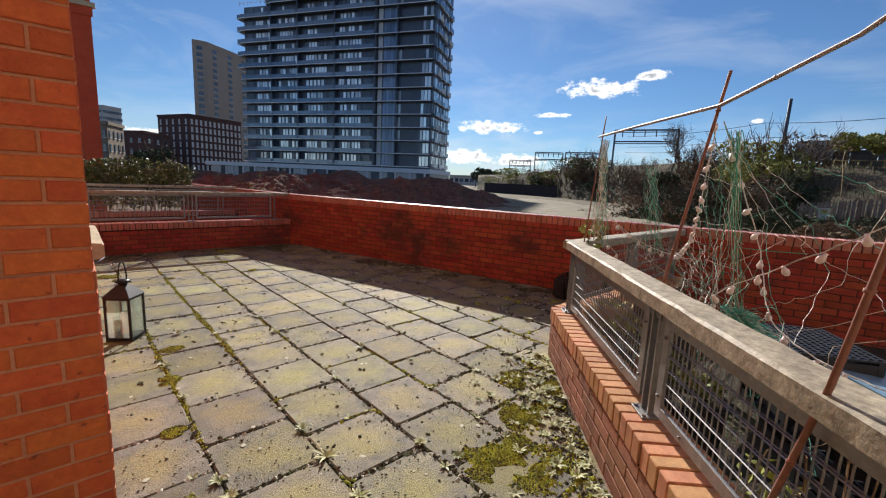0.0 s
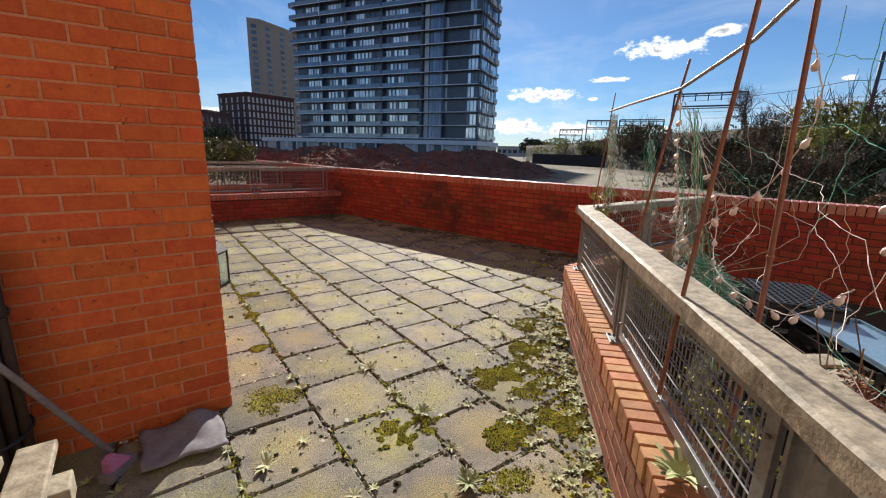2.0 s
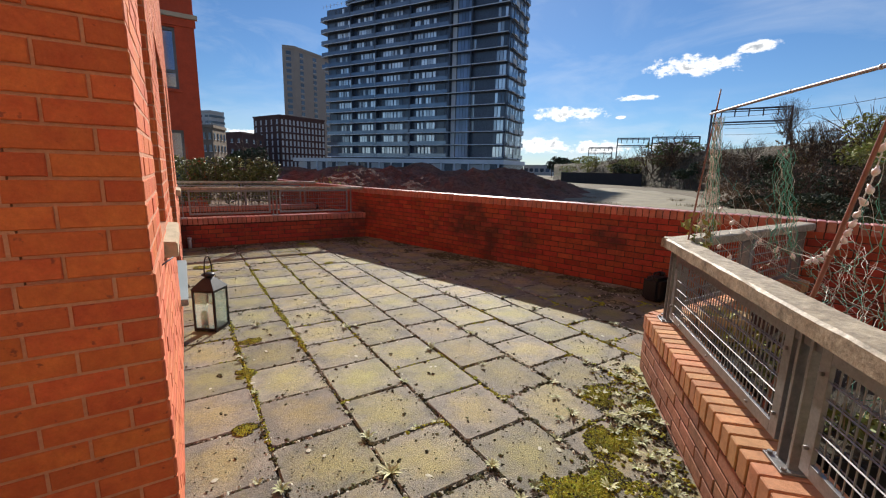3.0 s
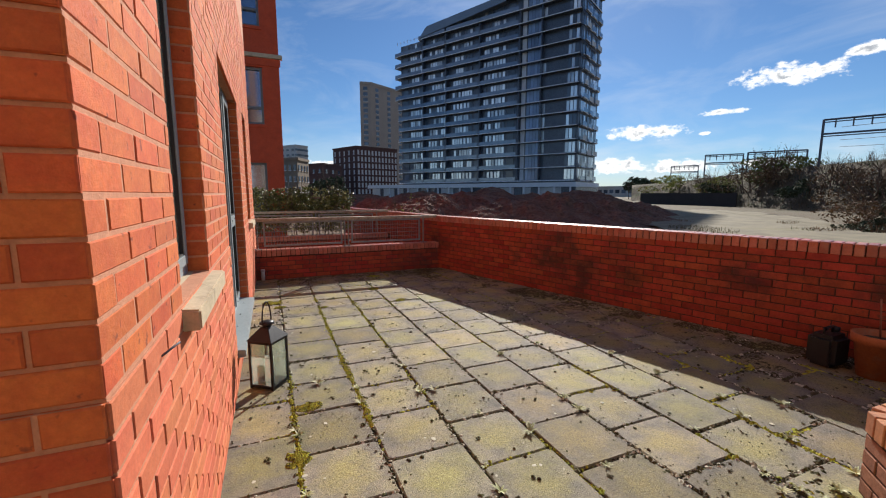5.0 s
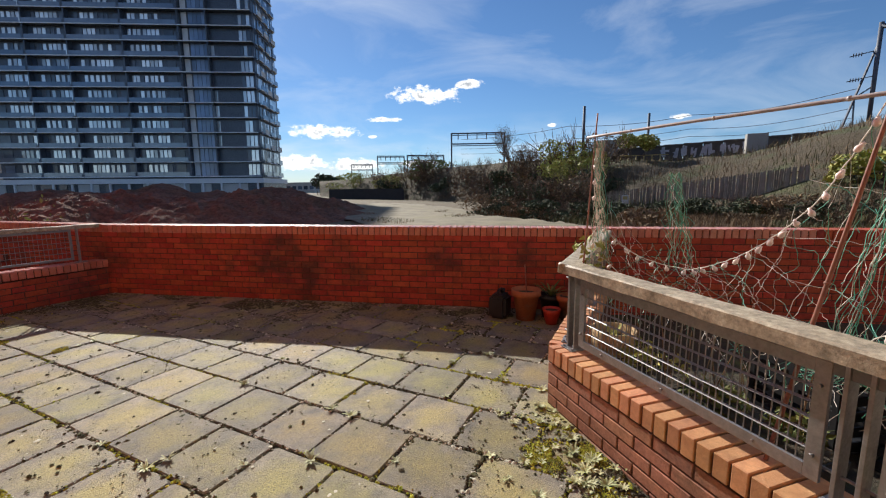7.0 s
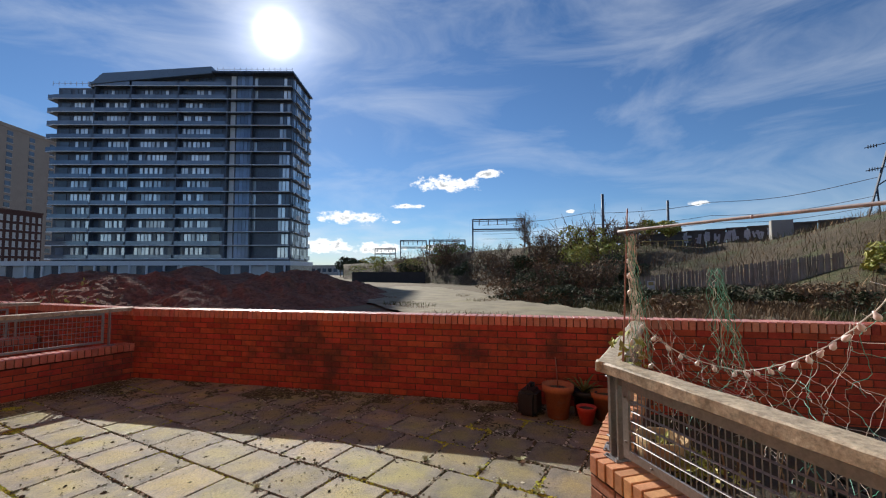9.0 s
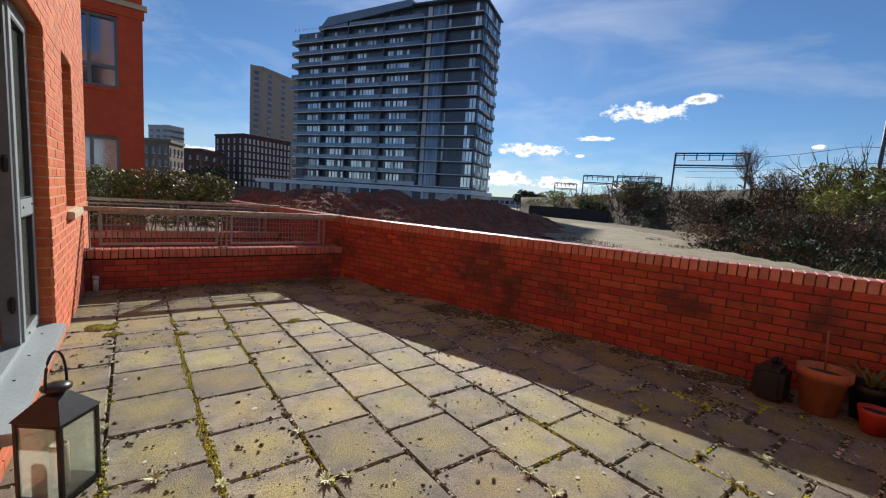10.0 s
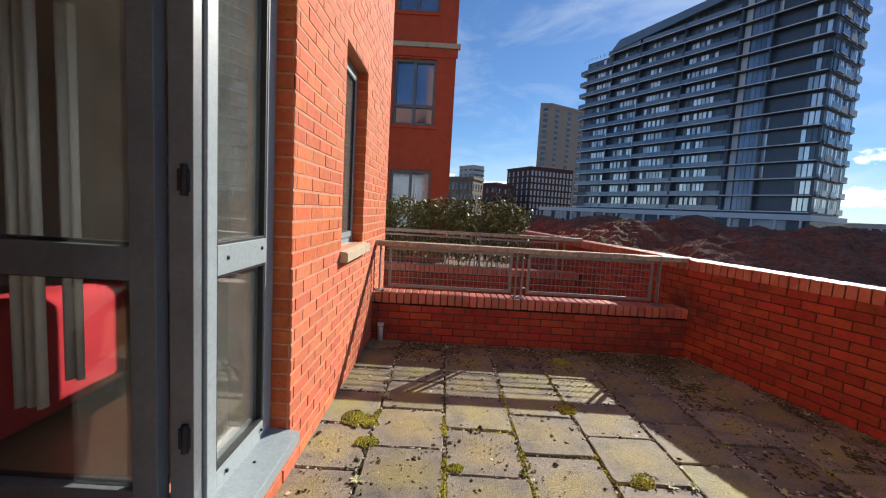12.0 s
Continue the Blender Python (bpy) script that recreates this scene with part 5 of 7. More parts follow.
# ---------------------------------------------------------------- railway things
M["mast"] = material("grey_blue_steel", (0.10, 0.115, 0.15), 0.6, metal=0.3, second=(0.07, 0.08, 0.10), scale=3, amount=0.7, bump=0.0)
M["parapet"] = material("sooty_parapet", (0.13, 0.11, 0.10), 0.95, second=(0.075, 0.065, 0.06), scale=1.5, amount=0.9, bump=0.4, bump_scale=9)
M["spray"] = material("spray_paint", (0.62, 0.60, 0.62), 0.8, second=(0.40, 0.38, 0.44), scale=2.5, amount=0.9, bump=0.0)
M["galv_dull"] = material("dull_galvanised", (0.30, 0.28, 0.25), 0.7, metal=0.2, second=(0.2, 0.17, 0.14), scale=2.0, amount=0.9, rand=0.25, bump=0.0)
M["yellow_paint"] = material("faded_yellow_paint", (0.45, 0.36, 0.14), 0.7, bump=0.0)


def mast(label, az, d, z0, z1, r=0.14):
    p = polar(az, d)
    t = holder("mast", label, "mast", group="railway masts")
    tube_part("pole", [(p.x, p.y, z0), (p.x, p.y, z1)], r, M["mast"], t, "", 8)
    box_part("base", p.x - 0.3, p.x + 0.3, p.y - 0.3, p.y + 0.3, z0 - 0.5, z0 + 0.3, M["parapet"], t, "", 0.02)


def gantry(label, a0, a1, d, z0, z1, legs=2, beams=2):
    """A portal over the tracks: lattice legs, paired beams, droppers."""
    t = holder("gantry", label, "gantry", group="railway gantries")
    p, q = polar(a0, d), polar(a1, d)
    n = (q - p).normalized().cross(Vector((0, 0, 1))) * 0.35
    for c in (p, q) if legs == 2 else (p,):
        bm = bmesh.new()
        for s in (-1, 1):
            bm_tube(bm, [(c.x + s * n.x, c.y + s * n.y, z0), (c.x + s * n.x, c.y + s * n.y, z1)], 0.08, 4)
        k = 6
        for i in range(k):
            za, zb = z0 + (z1 - z0) * i / k, z0 + (z1 - z0) * (i + 1) / k
            s = 1 if i % 2 else -1
            bm_tube(bm, [(c.x + s * n.x, c.y + s * n.y, za), (c.x - s * n.x, c.y - s * n.y, zb)], 0.035, 4)
        part("leg", bm, M["mast"], t)
    for i in range(beams):
        z = z1 - i * (z1 - z0) * 0.3
        bm = bmesh.new()
        bm_tube(bm, [p + Vector((0, 0, z)), q + Vector((0, 0, z))], 0.085, 4)
        bm_tube(bm, [p + Vector((0, 0, z - 0.22)), q + Vector((0, 0, z - 0.22))], 0.05, 4)
        part("beam", bm, M["mast"], t)
    for i in range(5):
        c = p.lerp(q, (i + 0.7) / 5.6)
        tube_part("insulator", [c + Vector((0, 0, z1)), c + Vector((0, 0, z1 - 0.75))], 0.06, M["mast"], t, "", 5)


mast("tall dark steel catenary mast", 82.0, 47, 4.6, 9.9)
mast("tall dark steel catenary mast", 89.6, 48, 4.3, 8.9, 0.12)
gantry("steel railway gantry above the bank", 64.6, 71.8, 52, 3.9, 8.15)
gantry("steel railway gantry farther along the line", 54.6, 58.2, 74, 3.2, 7.1)
gantry("low steel gantry along the railway", 58.6, 63.6, 66, 3.8, 6.6)
gantry("distant steel gantry on the line", 51.2, 54.0, 95, 3.0, 6.8)


def pylon():
    """A leaning signal mast with a cross arm, stay and insulators, and a lattice tower beside it."""
    t = holder("lattice_mast", "dark steel railway mast with cross arm, ladder and insulators", "mast", group="railway masts")
    p = polar(109.2, 37, 4.9)
    right = Vector((math.cos(radians(109)), -math.sin(radians(109)), 0)) * 0.78
    bm = bmesh.new()
    bm_tube(bm, [p, p + Vector((0, 0, 6.3))], 0.13, 6)
    part("pole", bm, M["mast"], t)
    bm = bmesh.new()
    bm_tube(bm, [p + Vector((0, 0, 6.1)), p + right * 3.0 + Vector((0, 0, 5.2)), p + right * 5.2 + Vector((0, 0, 5.0))], 0.14, 6)
    part("arm", bm, M["mast"], t)
    bm = bmesh.new()
    bm_tube(bm, [p + Vector((0, 0, 5.2)), p - right * 1.6], 0.07, 5)
    bm_tube(bm, [p + Vector((0, 0, 2.6)), p - right * 1.0 + Vector((0, 0, 2.0)), p - right * 0.9], 0.05, 5)
    part("stay", bm, M["mast"], t)
    for z in (3.2, 4.7):
        bm = bmesh.new()
        bm_tube(bm, [p + Vector((0, 0, z)), p - right * 1.6 + Vector((0, 0, z - 0.15))], 0.03, 5)
        for k in range(4):
            c = p - right * (0.9 + 0.16 * k) + Vector((0, 0, z - 0.1))
            bm_tube(bm, [c - right * 0.03, c + right * 0.03], 0.12, 8)
        part("insulator", bm, M["mast"], t)
    bm = bmesh.new()
    q = p + right * 3.0
    for i in (-0.8, 0.8):
        for j in (-0.5, 0.5):
            bm_tube(bm, [q + right * i + Vector((0, j, -0.5)), q + right * i * 0.8 + Vector((0, j, 5.6))], 0.07, 4)
    for k in range(7):
        z = k * 0.8
        for j in (-0.5, 0.5):
            bm_tube(bm, [q - right * 0.8 + Vector((0, j, z)), q + right * 0.8 + Vector((0, j, z + (0.85 if k % 2 else 0)))], 0.04, 4)
    part("lattice", bm, M["mast"], t)


pylon()


def parapet():
    """The viaduct's sooty parapet with sprayed shapes, and the pipe rails below it."""
    t = holder("parapet_wall", "sooty railway parapet wall covered in pale spray paint", "parapet wall")
    azs = [85.5 + 2.0 * k for k in range(12)]
    for a, b in zip(azs, azs[1:]):
        p, q = polar(a, 44), polar(b, 44)
        z = 4.95 + 0.55 * (a - 85.5) / 22
        m, ln = frame_of(tuple(p.to_2d()), tuple(q.to_2d()), 0)
        box_part("panel", 0.02, ln - 0.02, -0.3, 0, z - 1.75, z + 0.05, M["parapet"], t, "", 0.02, m)
        box_part("coping", 0, ln, -0.4, 0.12, z + 0.05, z + 0.2, M["parapet"], t, "", 0.02, m)
    rnd = random.Random(4)
    for k in range(9):
        a = 91.2 + k * 0.98
        p, q = polar(a, 43.93), polar(a + 0.85, 43.93)
        z = 3.95 + 0.02 * (a - 85.5)
        m, ln = frame_of(tuple(p.to_2d()), tuple(q.to_2d()), z)
        bm = bmesh.new()
        for i in range(3):
            x = rnd.uniform(0, ln * 0.6)
            bm_box(bm, x, x + rnd.uniform(0.13, 0.26), 0.004, 0.012, rnd.uniform(0, 0.2), rnd.uniform(0.7, 1.05), m @ pose(0, 0, 0, 0, rnd.uniform(-18, 18), 0))
        x = rnd.uniform(0, 0.2)
        bm_box(bm, x, x + ln * 0.7, 0.004, 0.011, 0.35 + rnd.uniform(-0.2, 0.3), 0.55 + rnd.uniform(-0.2, 0.3), m)
        part("spray_mark", bm, M["spray"], t)


parapet()


def wires():
    t = holder("catenary_wires", "thin dark overhead wires along the railway", "wires")
    for z, r in ((8.2, 0.025), (6.9, 0.02), (6.2, 0.02)):
        pts = []
        for k in range(25):
            az = 66 + k * 1.75
            d = crest(az)[0] + 4
            pts.append(polar(az, d, z - 0.35 * math.sin(math.pi * (k % 8) / 8)))
        bm = bmesh.new()
        bm_tube(bm, pts, r, 4)
        part("wire", bm, M["mast"], t)


wires()


def palisade():
    t = holder("palisade_fence", "grey galvanised palisade fence stepping along the bank", "fence")
    bm = bmesh.new()
    hgt = 1.32
    vs = [(-0.035, 0.0), (0.035, 0.0), (0.035, hgt - 0.12), (0.0, hgt), (-0.035, hgt - 0.12)]
    front = [bm.verts.new((x, 0.008 if k in (0, 4) else 0.0, z)) for k, (x, z) in enumerate(vs)]
    back = [bm.verts.new((x, 0.02, z)) for x, z in vs]
    bm.faces.new(front)
    bm.faces.new(back[::-1])
    for k in range(5):
        bm.faces.new((front[k], front[(k + 1) % 5], back[(k + 1) % 5], back[k]))
    pale = mesh_of(bm, "pale", M["galv_dull"])
    rnd = random.Random(9)
    n = 118
    for k in range(n):
        az = 85.2 + 20.5 * k / n
        p = polar(az, 27.0 - 0.02 * k, -0.15 + 0.0108 * k)
        put("pale", pale, Matrix.Translation(p) @ pose(0, 0, 0, rnd.uniform(-2, 2), rnd.uniform(-2, 2), -az), t)
    for dz in (0.3, 1.05):
        bm = bmesh.new()
        bm_tube(bm, [polar(85.2 + 20.5 * k / n, 27.06 - 0.02 * k, -0.15 + dz + 0.0108 * k) for k in range(0, n, 6)], 0.03, 4)
        part("rail", bm, M["galv_dull"], t)
    s = box_part("warning_sign", -0.2, 0.2, -0.03, -0.015, 0.5, 1.05, M["white_panel"], t, "small pale warning sign", 0.004, Matrix.Translation(polar(87.4, 26.7, -0.1)) @ pose(0, 0, 0, 0, 0, -87))
    box_part("sign_mark", -0.13, 0.13, -0.036, -0.031, 0.78, 0.98, M["yellow_paint"], s, "", 0.0, Matrix.Translation(polar(87.4, 26.7, -0.1)) @ pose(0, 0, 0, 0, 0, -87))


palisade()


def pipe_rail():
    t = holder("pipe_rail", "faded tubular handrail beside the track steps", "rail")
    for k in range(6):
        az = 86.6 + k * 0.9
        tube_part("post", [polar(az, 40, 3.0), polar(az, 40, 4.15)], 0.045, M["yellow_paint"], t, "", 6)
    for z in (3.6, 4.15):
        tube_part("bar", [polar(86.6 + k * 0.9, 40, z) for k in range(7)], 0.04, M["yellow_paint"], t, "", 6)
    c = polar(84.8, 44)
    tagged(box_part("relay_cabinet", c.x - 0.9, c.x + 0.9, c.y - 1.1, c.y + 1.1, 4.4, 5.9, M["concrete"], None, "", 0.05), "pale concrete railway cabinet on the bank", "cabinet")
    c = polar(100.5, 42)
    tagged(box_part("relay_cabinet", c.x - 0.5, c.x + 0.5, c.y - 0.7, c.y + 0.7, 3.6, 5.6, M["concrete"], None, "", 0.05), "pale concrete pier beside the parapet", "cabinet")


pipe_rail()


# ---------------------------------------------------------------- things on the patio
M["black_metal"] = material("black_lantern_metal", (0.022, 0.022, 0.026), 0.38, metal=0.3, second=(0.035, 0.034, 0.036), scale=12, amount=0.6, bump=0.1, bump_scale=150)
M["wax"] = material("candle_wax", (0.72, 0.62, 0.48), 0.5, second=(0.66, 0.54, 0.40), scale=8, amount=0.6, bump=0.05)
M["wax"].node_tree.nodes["Principled BSDF"].inputs["Subsurface Weight"].default_value = 1.0
M["wax"].node_tree.nodes["Principled BSDF"].inputs["Subsurface Radius"].default_value = (0.06, 0.035, 0.02)
M["terracotta"] = material("terracotta", (0.44, 0.15, 0.06), 0.85, second=(0.33, 0.11, 0.05), scale=9, amount=0.8, bump=0.3, bump_scale=80, stain=(0.30, 0.22, 0.15), stain_scale=5)
M["red_plastic"] = material("red_plastic", (0.50, 0.05, 0.03), 0.4, bump=0.05)
M["black_plastic"] = material("black_plastic", (0.018, 0.018, 0.02), 0.45, second=(0.03, 0.03, 0.032), scale=8, amount=0.6, bump=0.1)
M["cane"] = material("bamboo_cane", (0.27, 0.115, 0.08), 0.6, second=(0.18, 0.075, 0.055), scale=20, amount=0.8, bump=0.2, bump_scale=90)
M["cane_pale"] = material("pale_sleeved_cane", (0.42, 0.40, 0.42), 0.5, second=(0.28, 0.26, 0.28), scale=25, amount=0.8, bump=0.2)
M["net_white"] = material("white_garden_net", (0.72, 0.68, 0.62), 0.6, second=(0.50, 0.44, 0.38), scale=10, amount=0.8, bump=0.0)
M["net_green"] = material("green_garden_net", (0.06, 0.36, 0.25), 0.55, second=(0.22, 0.46, 0.36), scale=10, amount=0.8, bump=0.0)
M["bulb"] = material("frosted_bulb", (0.80, 0.68, 0.64), 0.35, second=(0.74, 0.60, 0.55), scale=30, amount=0.5, bump=0.0)
M["pink_plastic"] = material("pink_plastic", (0.55, 0.22, 0.42), 0.5, bump=0.05)
M["grey_cloth"] = material("grey_cloth", (0.26, 0.24, 0.26), 0.95, second=(0.19, 0.17, 0.19), scale=20, amount=0.8, bump=0.6, bump_scale=200)
M["dark_wicker"] = material("dark_wicker", (0.05, 0.03, 0.025), 0.8, second=(0.03, 0.02, 0.016), scale=12, amount=0.8, bump=0.5, bump_scale=60)
M["straw"] = material("pale_wicker", (0.48, 0.33, 0.18), 0.85, second=(0.36, 0.23, 0.12), scale=16, amount=0.8, bump=0.5, bump_scale=90)
M["blue_sheet"] = material("pale_blue_plastic", (0.22, 0.34, 0.46), 0.18, second=(0.17, 0.28, 0.39), scale=3, amount=0.6, bump=0.05)
M["weed"] = material("weed_leaf", (0.46, 0.46, 0.26), 0.6, second=(0.30, 0.32, 0.12), scale=12, amount=0.9, rand=0.25, hue=0.02, bump=0.0)
M["sedum"] = material("rusty_sedum", (0.28, 0.09, 0.06), 0.8, second=(0.20, 0.10, 0.05), scale=9, amount=0.9, rand=0.3, bump=0.0, island=True)
M["pebble"] = material("pebble", (0.30, 0.24, 0.18), 0.9, second=(0.2, 0.15, 0.11), scale=30, amount=0.8, rand=0.4, bump=0.0, island=True)
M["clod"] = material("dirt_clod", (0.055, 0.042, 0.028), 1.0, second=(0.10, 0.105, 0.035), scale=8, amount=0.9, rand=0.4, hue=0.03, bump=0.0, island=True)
M["moss_bits"] = material("moss_tufts", (0.42, 0.42, 0.04), 1.0, second=(0.15, 0.15, 0.022), scale=9, amount=0.9, rand=0.35, hue=0.025, bump=0.0, island=True)
M["lichen"] = material("lichen", (0.55, 0.53, 0.43), 1.0, second=(0.42, 0.40, 0.30), scale=30, amount=0.8, bump=0.0)
M["white_plastic"] = material("white_plastic", (0.62, 0.6, 0.56), 0.5, bump=0.0)


M["lantern_glass"] = glass_material("dusty_lantern_glass", (0.88, 0.93, 0.90), 0.0, 0.06, 0.16)


def lantern(m):
    t = holder("lantern", "black metal candle lantern with glass sides on the paving", "lantern")
    t.matrix_basis = m
    w, h = 0.10, 0.40
    box_part("base", -w - 0.008, w + 0.008, -w - 0.008, w + 0.008, 0.008, 0.032, M["black_metal"], t)
    for x in (-1, 1):
        for y in (-1, 1):
            box_part("corner_post", x * w - 0.009, x * w + 0.009, y * w - 0.009, y * w + 0.009, 0.0, h, M["black_metal"], t, "", 0.002)
    for k in range(4):
        r = pose(0, 0, 0, 0, 0, 90 * k)
        p = box_part("pane", -w + 0.01, w - 0.01, w - 0.002, w + 0.002, 0.034, h - 0.012, M["lantern_glass"], t, "", 0.0, r)
        p.visible_shadow = False
        box_part("top_rim", -w + 0.008, w - 0.008, w - 0.007, w + 0.007, h - 0.022, h, M["black_metal"], t, "", 0.002, r)
    bm = bmesh.new()
    q, u = w + 0.018, 0.036
    lo = [bm.verts.new((x * q, y * q, h)) for x, y in ((-1, -1), (1, -1), (1, 1), (-1, 1))]
    up_ = [bm.verts.new((x * u, y * u, h + 0.10)) for x, y in ((-1, -1), (1, -1), (1, 1), (-1, 1))]
    for k in range(4):
        bm.faces.new((lo[k], lo[(k + 1) % 4], up_[(k + 1) % 4], up_[k]))
    bm.faces.new(up_)
    bm.faces.new(lo[::-1])
    bmesh.ops.bevel(bm, geom=list(bm.edges), offset=0.003, segments=1, affect='EDGES')
    part("roof", bm, M["black_metal"], t)
    bm = bmesh.new()
    bm_lathe(bm, [(0.034, h + 0.09), (0.036, h + 0.115), (0.058, h + 0.122), (0.06, h + 0.135), (0.03, h + 0.148), (0.0, h + 0.152)], 20)
    part("cap", bm, M["black_metal"], t)
    pts = [(0.055 * math.cos(a) * (1 if abs(math.cos(a)) < 0.8 else 1.0), 0.0, h + 0.13 + 0.125 * max(0, math.sin(a)) ** 0.8 + (0.05 if 0 < a < math.pi else 0) * math.sin(a)) for a in [math.pi * k / 16 for k in range(17)]]
    tube_part("handle", pts, 0.006, M["black_metal"], t, "", 8)
    bm = bmesh.new()
    bm_lathe(bm, [(0.0, 0.034), (0.037, 0.034), (0.037, 0.235), (0.033, 0.242), (0.028, 0.234), (0.0, 0.232)], 20)
    candle = part("candle", bm, M["wax"], t, "cream pillar candle")
    tube_part("wick", [(0, 0, 0.23), (0.002, 0.001, 0.25)], 0.0015, M["black_metal"], candle, "", 5)


lantern(pose(0.285, 4.13, 0.004, 0, 0, 53) @ Matrix.Scale(0.9, 4))


def pot(name, label, c, r0, r1, h, mat, rim=True, cat="plant pot"):
    t = holder(name, label, cat, group="pots by the wall")
    t.location = c
    bm = bmesh.new()
    prof = [(0.0, 0.0), (r0, 0.0), (r0 + (r1 - r0) * 0.8, h * 0.8)]
    prof += [(r1 + 0.012, h * 0.8), (r1 + 0.014, h), (r1 - 0.008, h)] if rim else [(r1, h), (r1 - 0.01, h)]
    prof += [(r1 - 0.02, h * 0.85), (0.0, h * 0.84)]
    bm_lathe(bm, prof, 28)
    part("body", bm, mat, t)
    bm = bmesh.new()
    bm_lathe(bm, [(r1 - 0.02, h * 0.86), (r1 * 0.5, h * 0.88), (0.0, h * 0.87)], 16)
    part("earth", bm, M["soil"], t)
    return t


def leaves_fan(name, parent, n, length, width, mat, seed, up=0.6):
    """Long bent leaves from one point."""
    rnd = random.Random(seed)
    bm = bmesh.new()
    for k in range(n):
        a = rnd.uniform(0, 6.3)
        d = Vector((math.cos(a), math.sin(a), 0))
        s = Vector((-d.y, d.x, 0))
        L = length * rnd.uniform(0.6, 1.2)
        r = up * rnd.uniform(0.5, 1.4)
        prev = None
        for f, wf in ((0, 0.35), (0.35, 1.0), (0.7, 0.8), (1.0, 0.05)):
            q = d * L * f + Vector((0, 0, L * (r * f - 0.55 * r * f * f)))
            cur = [bm.verts.new(q - s * width * wf), bm.verts.new(q + Vector((0, 0, -width * 0.25 * wf))), bm.verts.new(q + s * width * wf)]
            if prev:
                bm.faces.new((prev[0], prev[1], cur[1], cur[0]))
                bm.faces.new((prev[1], prev[2], cur[2], cur[1]))
            prev = cur
    if parent is None:
        return mesh_of(bm, name, mat)
    return part(name, bm, mat, parent)


def watering_jug(c):
    t = holder("jerrycan", "black plastic jerrycan standing against the boundary wall", "jerrycan")
    t.location = c
    bm = bmesh.new()
    bm_box(bm, -0.13, 0.13, -0.10, 0.10, 0.0, 0.27)
    bmesh.ops.bevel(bm, geom=list(bm.edges), offset=0.035, segments=4, affect='EDGES')
    part("body", bm, M["black_plastic"], t)
    tube_part("handle", [(-0.09, 0, 0.25), (-0.07, 0, 0.315), (0.04, 0, 0.32), (0.06, 0, 0.25)], 0.014, M["black_plastic"], t)
    tube_part("cap", [(0.09, 0, 0.26), (0.105, 0, 0.31)], 0.026, M["black_plastic"], t, "", 14)


watering_jug((4.62, 2.72, 0.004))
tp = pot("plant_pot", "large terracotta plant pot with a bare stick", (4.66, 2.43, 0.004), 0.105, 0.15, 0.34, M["terracotta"])
tube_part("stick", [(0.02, 0, 0.28), (0.0, 0.02, 0.62)], 0.006, M["cane"], tp, "thin bare cane", 6)
dp = pot("plant_pot", "dark plastic pot with a small green plant", (4.86, 2.20, 0.004), 0.09, 0.12, 0.26, M["black_plastic"])
f = leaves_fan("leaves", dp, 26, 0.20, 0.012, M["leaf"], 3, 1.3)
f.location = (0, 0, 0.22)
pot("plant_pot", "small round red plastic pot", (4.60, 2.13, 0.004), 0.06, 0.10, 0.17, M["red_plastic"], False)
pot("plant_pot", "terracotta pot in the corner behind the railing", (4.82, 1.98, 0.004), 0.09, 0.13, 0.28, M["terracotta"])


def inside(s, d, z=0.0):
    """A place s along the angled wall from its corner, d metres behind its face."""
    return Vector((FC.x - 0.715 * s + 0.70 * d, FC.y - 0.70 * s - 0.715 * d, z))


# canes
def cane(label, pts, r, mat, r1=None):
    t = holder("cane", label, "cane", group="garden canes")
    bm = bmesh.new()
    dense = []
    for a, b in zip(pts, pts[1:]):
        for k in range(6):
            dense.append(Vector(a).lerp(Vector(b), k / 6))
    dense.append(Vector(pts[-1]))
    bm_tube(bm, dense, r, 8, r1 or r * 0.75)
    part("stem", bm, mat, t)
    for k in range(3, len(dense) - 1, 4):
        d = (dense[k + 1] - dense[k]).normalized()
        bm = bmesh.new()
        bm_tube(bm, [dense[k] - d * 0.004, dense[k], dense[k] + d * 0.004], r * 1.22, 8)
        part("node", bm, mat, t)


cane("thin brown bamboo cane tied at the railing corner", [(2.93, 1.64, 0.42), (2.97, 1.60, 1.2), (3.02, 1.57, 1.93)], 0.006, M["cane"])
cane("reddish bamboo cane leaning behind the railing", [(2.05, 0.86, 0.0), (2.065, 0.70, 0.98), (2.045, 0.55, 1.90)], 0.009, M["cane"])
cane("reddish bamboo cane leaning on the handrail", [(1.33, 0.13, 0.525), (1.19, 0.045, 1.0), (1.02, -0.12, 2.35)], 0.0085, M["cane"])
cane("tall reddish bamboo cane behind the railing", [(1.27, -0.10, 0.0), (1.22, -0.16, 0.91), (1.12, -0.15, 2.4)], 0.0088, M["cane"])
cane("pale cane lashed across the tops of the others", [(3.06, 1.63, 1.79), (2.55, 1.10, 1.78), (2.045, 0.57, 1.765), (1.68, 0.15, 1.86), (1.24, -0.30, 2.06), (0.7, -0.85, 2.2)], 0.008, M["cane_pale"], 0.008)


def strands(name, label, lines, r, mat, cat="garden net", parent=None):
    bm = bmesh.new()
    for pts in lines:
        bm_tube(bm, pts, r, 3, None, False)
    ob = part(name, bm, mat, parent)
    return ob


